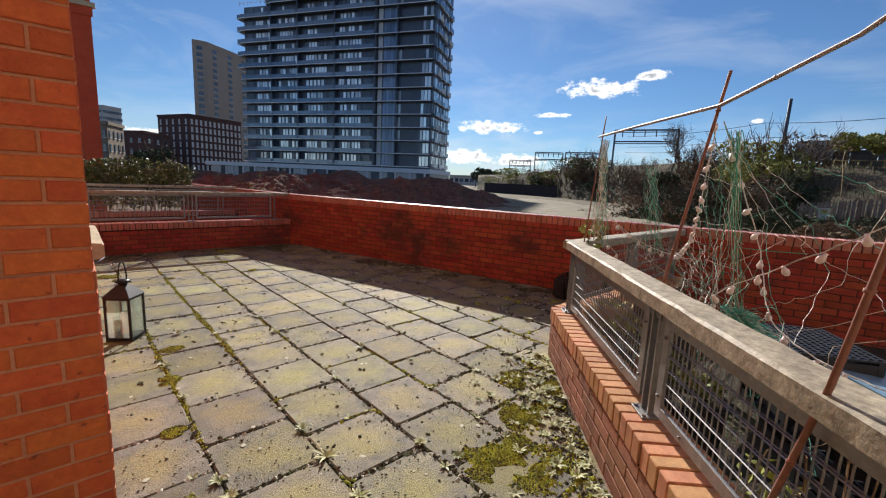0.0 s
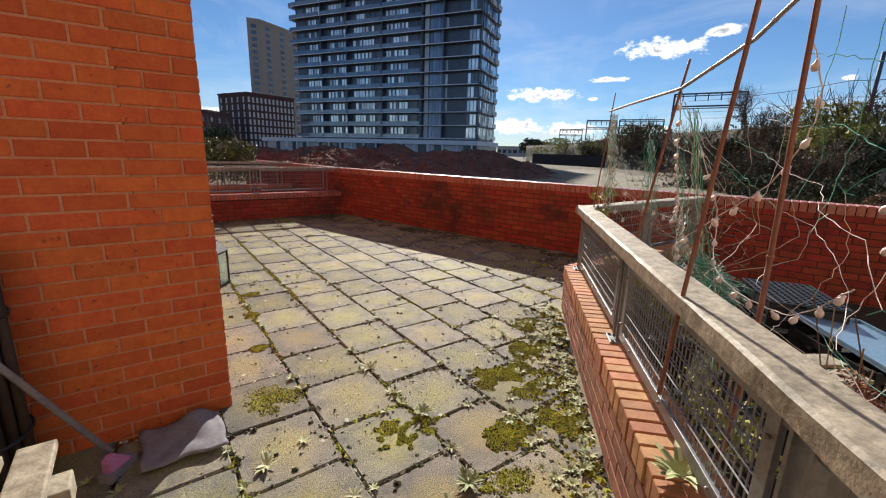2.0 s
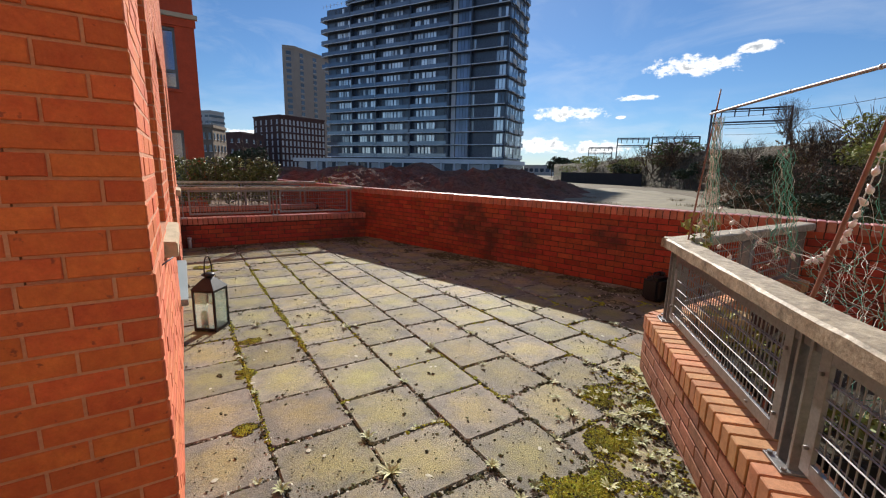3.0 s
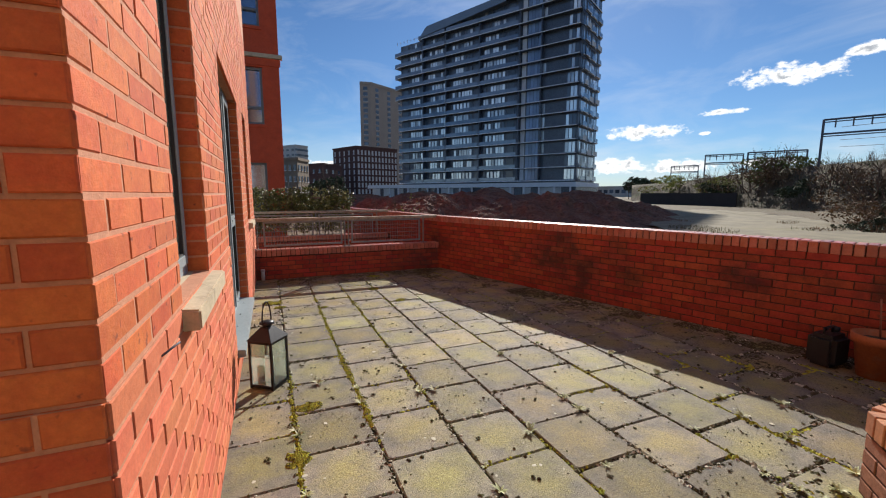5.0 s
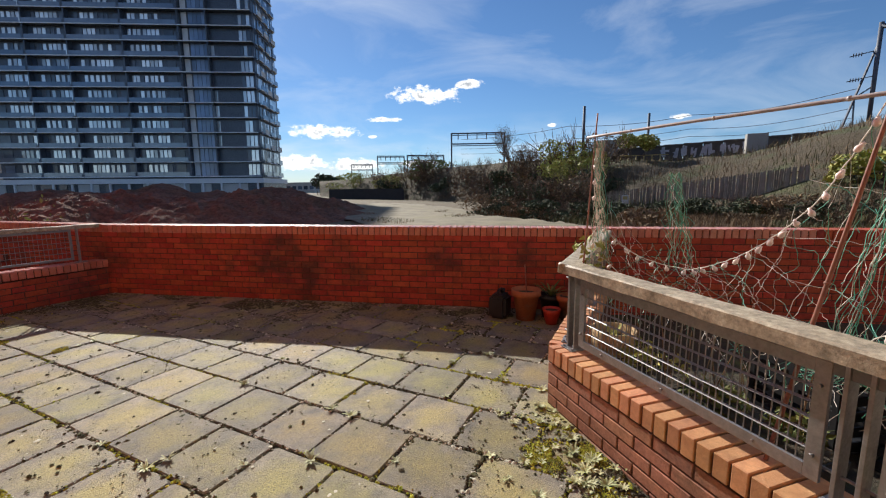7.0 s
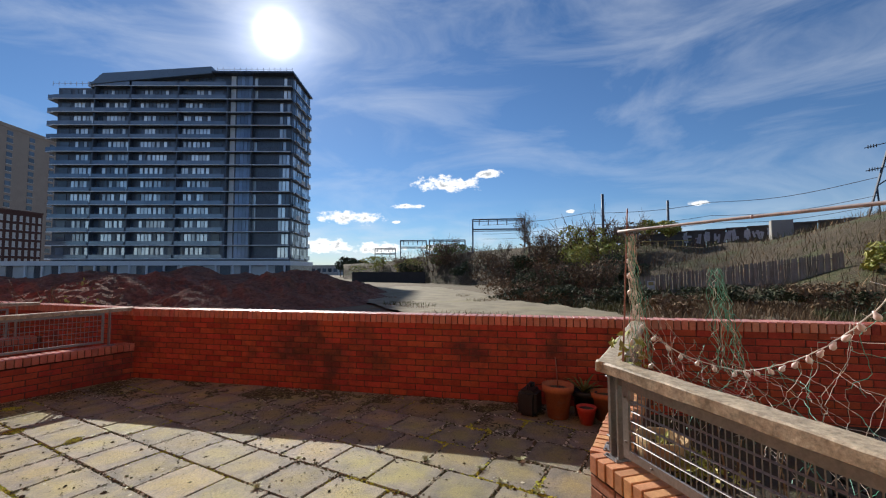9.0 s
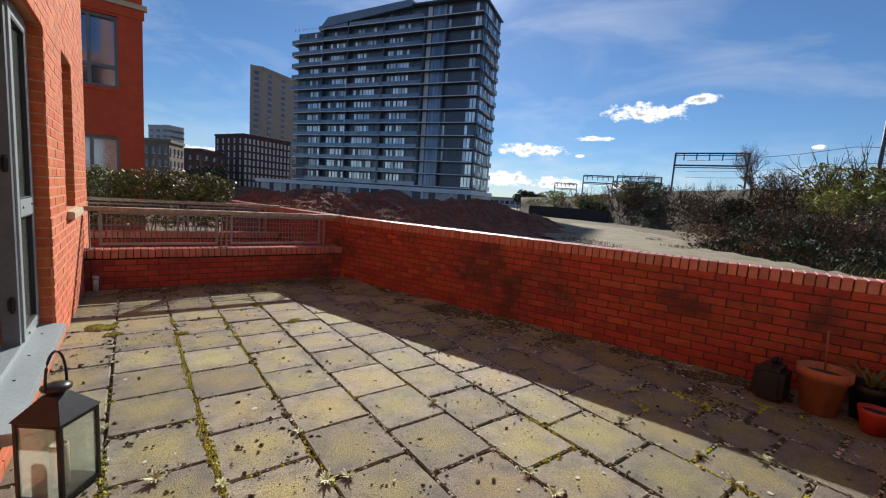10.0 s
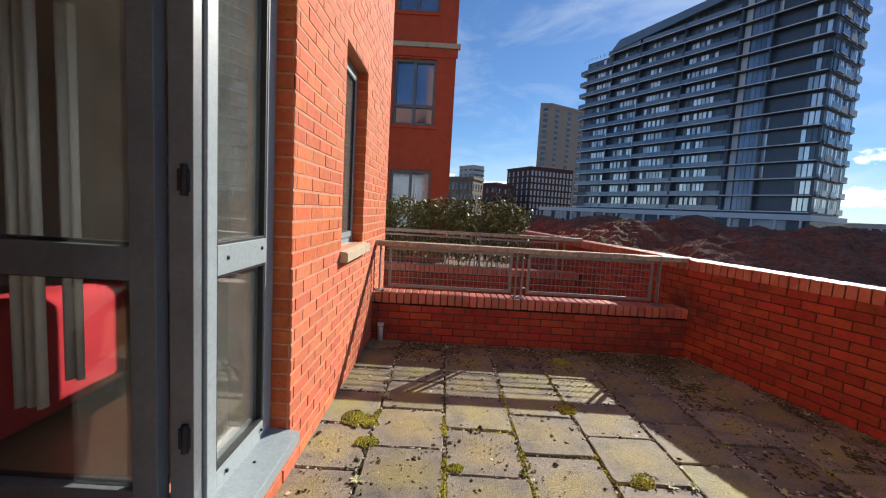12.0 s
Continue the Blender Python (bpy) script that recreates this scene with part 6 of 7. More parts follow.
def net_sheet(t, top, bottom, cols, rows, seed, sag=0.1, inward=0.25):
    """Knotted net between a top line and a bottom line: wavy strands that cross in a diamond mesh."""
    rnd = random.Random(seed)

    def at(line, u):
        f = u * (len(line) - 1)
        k = min(int(f), len(line) - 2)
        return line[k].lerp(line[k + 1], f - k)

    def p(i, j):
        u, v = min(1, max(0, i / cols)), j / rows
        a, b = at(top, u), at(bottom, u)
        q = a.lerp(b, v)
        n = Vector((0.70, -0.715, 0))
        w = noise.noise(Vector((u * 5 + seed, v * 4, seed)))
        q += n * (inward * math.sin(math.pi * v) * (0.5 + w) + 0.05 * w)
        q += Vector((-0.7, -0.7, 0)) * 0.07 * noise.noise(Vector((i * 0.7, j * 0.6, seed + 3)))
        q.z -= sag * math.sin(math.pi * u) * v + 0.05 * noise.noise(Vector((i * 0.6, j * 0.5, seed + 9)))
        return q
    grid = [[p(i, j) for j in range(rows + 1)] for i in range(cols + 1)]
    white, green = [], []
    for i in range(cols + 1):
        for j in range(rows):
            s = (i + j) % 2
            k = i + (1 if s else -1)
            if not 0 <= k <= cols:
                continue
            a, b = grid[i][j], grid[k][j + 1]
            seg = [a] + [a.lerp(b, f) + Vector((rnd.uniform(-1, 1), rnd.uniform(-1, 1), rnd.uniform(-1.4, 0.6))) * 0.006 for f in (0.2, 0.4, 0.6, 0.8)] + [b]
            (green if noise.noise(Vector((i * 0.35, j * 0.3, seed + 20))) > 0.08 else white).append(seg)
    if white:
        tagged(strands("white_mesh", "", white, 0.0011, M["net_white"], parent=t), kind="stuff")
    if green:
        tagged(strands("green_mesh", "", green, 0.0014, M["net_green"], parent=t), kind="stuff")
    # knots with loose ends
    ends = []
    for k in range(cols * rows // 7):
        q = grid[rnd.randrange(cols + 1)][rnd.randrange(rows + 1)]
        ends.append([q, q + Vector((rnd.uniform(-1, 1), rnd.uniform(-1, 1), rnd.uniform(-1, 1))) * 0.03])
    tagged(strands("loose_strand", "", ends, 0.0016, M["net_green"], parent=t), kind="stuff")


netting = holder("garden_net", "tangled white and green garden netting draped over canes", "garden net")
A_, B_, C_ = Vector((2.98, 1.58, 1.25)), Vector((2.045, 0.57, 1.74)), Vector((1.24, -0.25, 1.95))
net_sheet(netting, [A_, Vector((3.12, 1.28, 1.04)), Vector((3.0, 0.98, 1.0)), Vector((2.6, 0.76, 1.22)), B_],
          [inside(0.15, 0.5, 0.66), inside(0.4, 0.85, 0.6), inside(0.8, 0.8, 0.6), inside(1.2, 0.6, 0.6), inside(1.6, 0.4, 0.66)], 17, 7, 2)
net_sheet(netting, [B_, Vector((1.9, 0.32, 1.45)), Vector((1.62, 0.02, 1.6)), C_, Vector((0.9, -0.62, 1.9))],
          [inside(1.5, 0.32, 0.66), inside(2.0, 0.34, 0.62), inside(2.5, 0.3, 0.66), inside(3.1, 0.3, 0.66), inside(3.6, 0.3, 0.66)], 15, 10, 5, 0.05)
net_sheet(netting, [B_, Vector((2.3, 0.66, 1.42)), Vector((2.65, 0.78, 1.17)), Vector((3.0, 0.95, 1.0)), Vector((3.19, 1.08, 0.96))],
          [Vector((2.0, 0.42, 0.60)), Vector((2.35, 0.55, 0.55)), Vector((2.7, 0.7, 0.5)), Vector((3.05, 0.85, 0.5)), Vector((3.3, 1.0, 0.5))], 20, 9, 12, 0.03, 0.08)
net_sheet(netting, [Vector((3.05, 1.55, 1.5)), Vector((3.6, 1.3, 1.05)), Vector((4.2, 0.9, 0.9))],
          [Vector((3.1, 1.5, 0.7)), Vector((3.6, 1.2, 0.5)), Vector((4.2, 0.8, 0.45))], 14, 7, 8, 0.1, 0.1)


def bunch(top, bottom, n, spread, seed, green=0.5, fan=Vector((0, 0, 0))):
    """Gathered net hanging as a bundle of wavy strands."""
    rnd = random.Random(seed)
    w, g = [], []
    for k in range(n):
        a = top + Vector((rnd.uniform(-1, 1), rnd.uniform(-1, 1), rnd.uniform(-0.3, 0.2))) * spread * 0.4
        b = bottom + Vector((rnd.uniform(-1, 1), rnd.uniform(-1, 1), rnd.uniform(-0.4, 0.6))) * spread + fan * rnd.random()
        pts = []
        for i in range(15):
            f = i / 14
            pts.append(a.lerp(b, f) + Vector((noise.noise(Vector((k * 3.1, f * 9, seed))), noise.noise(Vector((k * 3.1 + 50, f * 9, seed))), 0)) * spread * 0.55)
        (g if rnd.random() < green else w).append(pts)
    if w:
        tagged(strands("gathered_white", "", w, 0.0014, M["net_white"], parent=netting), kind="stuff")
    if g:
        tagged(strands("gathered_green", "", g, 0.0016, M["net_green"], parent=netting), kind="stuff")


bunch(Vector((3.02, 1.55, 1.76)), Vector((3.02, 1.52, 0.98)), 26, 0.07, 1, 0.4)
bunch(Vector((2.34, 0.44, 0.86)), Vector((2.62, 0.42, 0.60)), 110, 0.15, 7, 0.75)
bunch(Vector((2.06, 0.50, 1.66)), Vector((2.42, 0.50, 0.80)), 14, 0.06, 8, 0.6)
bunch(Vector((2.86, 1.14, 1.55)), Vector((2.88, 1.06, 1.0)), 20, 0.09, 4, 0.85)


# string lights
bulb_bm = bmesh.new()
bm_lathe(bulb_bm, [(0.0, -0.022), (0.008, -0.020), (0.0125, -0.010), (0.0125, -0.002), (0.007, 0.007), (0.005, 0.018), (0.0, 0.019)], 12)
bulb_me = mesh_of(bulb_bm, "bulb", M["bulb"])


def light_string(label, pts, step, seed):
    rnd = random.Random(seed)
    t = holder("string_lights", label, "string lights", group="outdoor string lights")
    dense = []
    P = [Vector(q) for q in pts]
    for k in range(len(P) - 1):
        p0, p1, p2, p3 = P[max(k - 1, 0)], P[k], P[k + 1], P[min(k + 2, len(P) - 1)]
        for i in range(10):
            f = i / 10
            dense.append(0.5 * ((2 * p1) + (p2 - p0) * f + (2 * p0 - 5 * p1 + 4 * p2 - p3) * f * f + (3 * p1 - p0 - 3 * p2 + p3) * f ** 3) + Vector((rnd.uniform(-1, 1), rnd.uniform(-1, 1), rnd.uniform(-1, 1))) * 0.003)
    dense.append(P[-1])
    bm = bmesh.new()
    bm_tube(bm, dense, 0.0026, 5)
    part("cable", bm, M["net_white"], t)
    run = 0.0
    for a, b in zip(dense, dense[1:]):
        run += (b - a).length
        if run > step:
            run = 0.0
            ob = new("bulb", bulb_me)
            ob.matrix_basis = Matrix.Translation(b + Vector((0, 0, -0.018))) @ pose(0, 0, 0, rnd.uniform(-40, 40), rnd.uniform(-40, 40), 0)
            ob.parent = t


light_string("white string lights with frosted globe bulbs hanging in a curve", [B_ + Vector((0, 0, 0.05)), (2.3, 0.66, 1.42), (2.65, 0.78, 1.17), (3.0, 0.95, 1.0), (3.19, 1.08, 0.96), (3.2, 1.35, 1.05), (3.05, 1.55, 1.3), (3.03, 1.57, 1.72)], 0.085, 1)
light_string("white string lights wound down a cane", [(3.04, 1.58, 1.74), (3.0, 1.55, 1.5), (3.05, 1.52, 1.3), (2.99, 1.56, 1.12), (3.1, 1.4, 0.9)], 0.075, 2)
light_string("frosted globe lights hanging from the cross cane", [(1.62, -0.02, 1.86), (1.58, -0.10, 1.6), (1.66, 0.0, 1.36), (1.9, 0.3, 1.12), (2.1, 0.5, 0.95), (2.3, 0.5, 0.8)], 0.11, 3)
light_string("frosted globe lights looping over the netting", [(1.3, -0.34, 2.03), (1.42, -0.3, 1.75), (1.38, -0.36, 1.5), (1.52, -0.32, 1.3), (1.42, -0.40, 1.12), (1.6, -0.5, 0.95)], 0.11, 4)
light_string("frosted globe lights lying along the handrail", [(2.06, 0.55, 1.70), (2.25, 0.4, 1.2), (2.0, 0.25, 0.9), (1.7, -0.1, 0.86), (1.5, -0.3, 1.05)], 0.1, 5)


# neighbour's clutter behind the railing
def crate(label, c, w, d, h, turn, mat, lid=False):
    t = holder("crate", label, "crate", group="crates behind the railing")
    t.matrix_basis = pose(c[0], c[1], c[2], 0, 0, turn)
    n = 6
    for k in range(4):
        ln = (w if k % 2 == 0 else d) / 2
        off = (d if k % 2 == 0 else w) / 2
        r = pose(0, 0, 0, 0, 0, 90 * k)
        for i in range(n):
            z = h * (i + 0.2) / n
            box_part("slat", -ln, ln, off - 0.012, off, z, z + h / n * 0.62, mat, t, "", 0.0, r)
        for x in (-ln + 0.02, 0, ln - 0.02):
            box_part("stile", x - 0.015, x + 0.015, off - 0.014, off + 0.002, 0, h, mat, t, "", 0.0, r)
    box_part("bottom", -w / 2, w / 2, -d / 2, d / 2, 0, 0.012, mat, t)
    if lid:
        for i in range(15):
            x = -w / 2 + w * i / 14
            box_part("lid_bar", x - 0.006, x + 0.006, -d / 2, d / 2, h + 0.001, h + 0.012, mat, t, "", 0.0)
        for i in range(11):
            y = -d / 2 + d * i / 10
            box_part("lid_bar", -w / 2, w / 2, y - 0.006, y + 0.006, h + 0.003, h + 0.014, mat, t, "", 0.0)


crate("black plastic crate with a grid lid", (3.35, 0.25, -0.015), 0.55, 0.42, 0.54, 35, M["black_plastic"], True)
crate("black slatted plastic crate", (2.95, -0.22, -0.015), 0.6, 0.42, 0.44, 48, M["black_plastic"])
crate("black slatted crate under a board", (2.40, -0.12, -0.015), 0.46, 0.36, 0.40, 40, M["black_plastic"])
t = holder("tray", "pale blue plastic tray lying on a crate", "tray")
t.matrix_basis = pose(3.0, -0.22, 0.43, 6, -3, 48)
box_part("base", -0.36, 0.36, -0.22, 0.22, 0.0, 0.012, M["blue_sheet"], t, "", 0.004)
for k in range(4):
    ln, off = (0.36, 0.22) if k % 2 == 0 else (0.22, 0.36)
    box_part("rim", -ln, ln, off - 0.012, off, 0.012, 0.03, M["blue_sheet"], t, "", 0.003, pose(0, 0, 0, 0, 0, 90 * k))
for k, (dx, tr) in enumerate(((0.0, 4), (0.13, -3))):
    tagged(box_part("board", -0.22, 0.22, -0.06, 0.06, 0.0, 0.022, M["wood"], None, "", 0.004, pose(2.36 + dx, -0.16 + dx, 0.388, 0, 0, -30 + tr)), "pale weathered offcut of board on a crate", "board", group="boards on the crate")


def trough(label, m, w, d, h, leaf, n, seed, size=0.03):
    t = holder("planter", label, "planter", group="planters behind the railing")
    t.matrix_basis = m
    bm = bmesh.new()
    v = bm_box(bm, -w / 2, w / 2, -d / 2, d / 2, 0, h)
    for k in v:
        if k.co.z < 0.01:
            k.co.x *= 0.9
            k.co.y *= 0.85
    bmesh.ops.bevel(bm, geom=list(bm.edges), offset=0.012, segments=2, affect='EDGES')
    part("box", bm, M["black_plastic"], t)
    box_part("earth", -w / 2 + 0.02, w / 2 - 0.02, -d / 2 + 0.02, d / 2 - 0.02, h - 0.01, h + 0.006, M["soil"], t)
    rnd = random.Random(seed)
    lumps = [((rnd.uniform(-0.4, 0.4) * w, rnd.uniform(-0.35, 0.35) * d, h + 0.05), (0.1, 0.08, rnd.uniform(0.05, 0.11))) for k in range(8)]
    leaf_cloud("foliage", lumps, n, size, leaf, t, seed)
    bm = bmesh.new()
    for k in range(9):
        a = Vector((rnd.uniform(-0.45, 0.45) * w, rnd.uniform(-0.35, 0.35) * d, h))
        bm_tube(bm, [a, a + Vector((rnd.uniform(-0.1, 0.1), rnd.uniform(-0.1, 0.1), rnd.uniform(0.15, 0.42)))], 0.003, 4)
    tagged(part("dry_growth", bm, M["dry"], t), kind="stuff")


trough("black trough with rusty red sedum", pose(2.12, -0.36, -0.015, 0, 0, 44), 0.62, 0.26, 0.42, M["sedum"], 700, 3, 0.018)
trough("black trough with straggling weeds", pose(2.55, 0.75, -0.015, 0, 0, 44), 0.7, 0.26, 0.34, M["leaf"], 320, 4, 0.028)
trough("black trough with dry stalks", pose(1.72, 0.02, -0.015, 0, 0, 44), 0.6, 0.24, 0.30, M["leaf_yellow"], 260, 5, 0.026)
trough("black trough with green shoots by the side railing", pose(2.98, 1.2, -0.015, 0, 0, 44), 0.6, 0.26, 0.36, M["leaf_yellow"], 280, 6, 0.028)
wk = pot("basket", "pale woven basket behind the mesh panel", (3.17, 1.42, -0.015), 0.11, 0.15, 0.52, M["straw"], False, "basket")
leaves_fan("weed_leaves", wk, 14, 0.16, 0.012, M["leaf_yellow"], 8, 1.0).location = (0, 0, 0.44)
tagged(leaf_cloud("climber", [((3.03, 1.60, 1.1), (0.13, 0.1, 0.06)), ((3.0, 1.56, 1.0), (0.08, 0.08, 0.08))], 46, 0.035, M["leaf_yellow"], None, 6), "few yellow-green climber leaves at the railing corner", "climber", kind="stuff")


# things beside the return wall
def slat_table():
    t = holder("slatted_table", "weathered grey wooden slatted table", "table")
    t.matrix_basis = pose(-0.447, 0.652, 0.0, 0, 0, 181)
    for k in range(7):
        x = 0.002 + k * 0.083
        box_part("slat", x, x + 0.068 + 0.003 * (k % 2), 0.0 + 0.006 * (k % 3), 1.15, 0.728, 0.75, M["wood"], t, "", 0.004, pose(0, 0, 0, 0, 0.4 * (k % 3 - 1), 0.3 * (k % 3 - 1)))
    for y in (0.10, 0.92):
        box_part("batten", -0.035, 0.60, y, y + 0.07, 0.672, 0.724, M["wood"], t, "", 0.004)
    for x in (0.03, 0.50):
        for y in (0.105, 0.925):
            box_part("leg", x, x + 0.05, y, y + 0.05, 0.0, 0.672, M["wood"], t, "", 0.004)


slat_table()


def broom():
    t = holder("broom", "long-handled broom with a pink head leaning on the wall", "broom")
    tube_part("handle", [(-0.46, 1.55, 0.10), (-0.80, 1.56, 0.72), (-1.28, 1.60, 1.55)], 0.013, M["grey_cloth"], t, "", 10)
    bm = bmesh.new()
    bm_box(bm, -0.06, 0.06, -0.03, 0.03, 0, 0.10)
    for v in bm.verts:
        if v.co.z > 0.05:
            v.co.x *= 0.35
            v.co.y *= 0.6
    bmesh.ops.bevel(bm, geom=list(bm.edges), offset=0.008, segments=2, affect='EDGES')
    bm.transform(pose(-0.445, 1.535, 0.02, 0, -24, 50))
    part("head", bm, M["pink_plastic"], t, "pink plastic head")
    bm = bmesh.new()
    bm_box(bm, -0.07, 0.07, -0.03, 0.03, -0.02, 0.025)
    bm.transform(pose(-0.445, 1.535, 0.022, 0, 0, 50))
    part("bristles", bm, M["grey_cloth"], t)


broom()


def rag():
    bm = bmesh.new()
    n = 16
    g = []
    for i in range(n + 1):
        row = []
        for j in range(n + 1):
            u, v = i / n, j / n
            x, y = -0.36 + 0.34 * u, 1.44 + 0.30 * v
            z = 0.022 + 0.02 * abs(noise.noise(Vector((u * 3, v * 3, 2)))) + 0.10 * max(0.0, noise.noise(Vector((u * 2.2 + 4, v * 2.2, 7)))) * v
            row.append(bm.verts.new((x + 0.03 * noise.noise(Vector((v * 3, 1, 1))), y + 0.03 * noise.noise(Vector((u * 3, 5, 1))), z)))
        g.append(row)
    for i in range(n):
        for j in range(n):
            bm.faces.new((g[i][j], g[i + 1][j], g[i + 1][j + 1], g[i][j + 1])).smooth = True
    ob = part("doormat", bm, M["grey_cloth"])
    mod = ob.modifiers.new("thickness", 'SOLIDIFY')
    mod.thickness = 0.012
    tagged(ob, "crumpled grey doormat lying against the wall", "doormat")


rag()


def screen_roll():
    t = holder("rolled_screen", "dark rolled reed screen standing in the corner", "rolled screen")
    t.location = (-0.86, 1.60, 0.0)
    bm = bmesh.new()
    for k in range(30):
        a, r = k * 0.55, 0.15 - 0.0028 * k
        bm_tube(bm, [(r * math.cos(a), r * math.sin(a), 0.004), (r * math.cos(a) + 0.004, r * math.sin(a), 1.04 + 0.02 * math.sin(k * 2.7))], 0.020, 7)
    part("reeds", bm, M["dark_wicker"], t)
    for z in (0.3, 0.78):
        bm = bmesh.new()
        bm_tube(bm, [(0.176 * math.cos(a), 0.176 * math.sin(a), z) for a in [2 * math.pi * k / 24 for k in range(25)]], 0.006, 5)
        part("tie", bm, M["black_plastic"], t)


screen_roll()
vp = holder("vent_pipe", "short white plastic pipe at the foot of the end wall", "pipe")
tube_part("pipe", [(0.2, 8.2, 0.0), (0.2, 8.2, 0.17)], 0.028, M["white_plastic"], vp, "", 14)
tube_part("collar", [(0.2, 8.2, 0.15), (0.2, 8.2, 0.185)], 0.034, M["white_plastic"], vp, "", 14)
nl = holder("nail", "rusty nail sticking out of the brick wall", "nail")
tube_part("shank", [(FX, 2.16, 0.99), (FX + 0.05, 2.2, 1.02)], 0.003, M["mast"], nl, "", 6)


# ---------------------------------------------------------------- the next patio: rail, hedge
wall_next, next_m, next_len = wall_core("wall_next", (-0.6, 10.45), (2.98, 10.45), -0.1, 0.39, 0.215, M["mortar_dark"], "low brick wall of the next patio")
nr = holder("railing", "steel and timber railing of the next patio below a hedge", "railing", group="patio railings")
timber_rail("handrail", next_m, 0.03, next_len - 0.02, -0.18, -0.06, 1.09, 1.14, nr, M["wood"], "grey timber handrail", 6)
for s in (0.3, 1.9, 3.3):
    rail_post(nr, next_m, s, 0.50, 1.12, -0.12, False)
wire_panel(nr, next_m, 0.38, 1.84, 0.56, 1.06, -0.105, 0.03, 0.05, 4)
wire_panel(nr, next_m, 1.96, 3.2, 0.56, 1.06, -0.105, 0.03, 0.05, 4)


def hedge():
    t = holder("hedge", "dense dark green hedge with pale new leaves", "hedge")
    rnd = random.Random(8)
    lumps = []
    for k in range(26):
        x = -0.55 + 2.62 * k / 25
        for z in (0.7, 0.95, 1.2, 1.36):
            lumps.append(((x + rnd.uniform(-0.05, 0.05), 10.95 + rnd.uniform(-0.1, 0.1), z + rnd.uniform(-0.04, 0.06)), (0.17, 0.3, 0.18)))
    leaf_cloud("leaves", lumps, 11000, 0.036, M["hedge_leaf"], t, 4)
    leaf_cloud("new_leaves", [(c, (r[0], r[1], r[2] * 1.1)) for c, r in lumps], 3000, 0.028, M["hedge_new"], t, 5)
    bm = bmesh.new()
    for k in range(20):
        x = -0.5 + 2.45 * k / 19 + rnd.uniform(-0.05, 0.05)
        branch(bm, (x, 10.95, 0.0), Vector((rnd.uniform(-0.15, 0.15), rnd.uniform(-0.2, 0.2), 1)).normalized(), 0.8, 0.012, 2, rnd, 0.5)
    for k in range(14):
        x = rnd.uniform(-0.2, 2.0)
        bm_tube(bm, [(x, 10.95, 1.3), (x + rnd.uniform(-0.08, 0.08), 10.9, rnd.uniform(1.45, 1.58))], 0.003, 4)
    tagged(part("twig_work", bm, M["twig"], t), kind="stuff")


M["hedge_leaf"] = material("hedge_leaf", (0.13, 0.14, 0.03), 0.5, second=(0.06, 0.07, 0.018), scale=6, amount=0.9, rand=0.4, hue=0.03, bump=0.0, island=True)
M["hedge_new"] = material("pale_hedge_leaf", (0.36, 0.35, 0.11), 0.75, second=(0.26, 0.25, 0.08), scale=6, amount=0.9, rand=0.3, hue=0.02, bump=0.0, island=True)
hedge()
sh = bush("shrub", "small shrub with pale yellow leaves beyond the wall", (3.6, 11.3, -0.07), 0.9, 1.35, M["leaf_yellow"], 160, 0.05, 14, "shrub", twigs=4)


# ---------------------------------------------------------------- moss, weeds and litter on the paving
def lump_field(name, label, spots, mat, cat, seed, parent=None):
    """Small faceted lumps: (x, y, z, radius, flatness)."""
    rnd = random.Random(seed)
    oct_v = [(1, 0, 0), (0, 1, 0), (-1, 0, 0), (0, -1, 0), (0, 0, 1), (0.7, 0.7, 0.35), (-0.7, 0.7, 0.35), (-0.7, -0.7, 0.35), (0.7, -0.7, 0.35)]
    faces = [(0, 5, 4), (5, 1, 4), (1, 6, 4), (6, 2, 4), (2, 7, 4), (7, 3, 4), (3, 8, 4), (8, 0, 4), (0, 1, 5), (1, 2, 6), (2, 3, 7), (3, 0, 8)]
    vs, fs = [], []
    for x, y, z, r, fl in spots:
        a = rnd.uniform(0, 6.3)
        ca, sa, st = math.cos(a), math.sin(a), rnd.uniform(0.7, 1.5)
        base = len(vs)
        for px, py, pz in oct_v:
            k = rnd.uniform(0.75, 1.25) * r
            qx, qy = px * k * st, py * k
            vs.append((x + qx * ca - qy * sa, y + qx * sa + qy * ca, z + pz * r * fl * rnd.uniform(0.7, 1.3)))
        fs += [tuple(base + i for i in f) for f in faces]
    me = bpy.data.meshes.new(name)
    me.from_pydata(vs, [], fs)
    me.materials.append(mat)
    return tagged(new(name, me), label, cat, kind="stuff")


def on_patio(x, y, edge=0.02):
    if y > 8.23 or x > boundary_x(y) - edge or (x < FX + edge and y > Y0 - edge):
        return False
    d = (Vector((x, y)) - FC).dot(Vector((-0.70, 0.715)))
    if x > 2.9:
        return y > 1.82
    return d > edge or y > 1.82 + (2.9 - x) * 2


def joint_point(rnd):
    """A random place on a joint between slabs."""
    i = rnd.randrange(-5, 12)
    xl = 0.864 + i * COL_
    if rnd.random() < 0.55:
        return xl + rnd.gauss(0, 0.013), rnd.uniform(-0.6, 8.2)
    phase = 3.82 if i % 2 == 0 else 3.585
    return xl + rnd.uniform(0, COL_), phase + rnd.randrange(-10, 11) * ROW_ + rnd.gauss(0, 0.013)


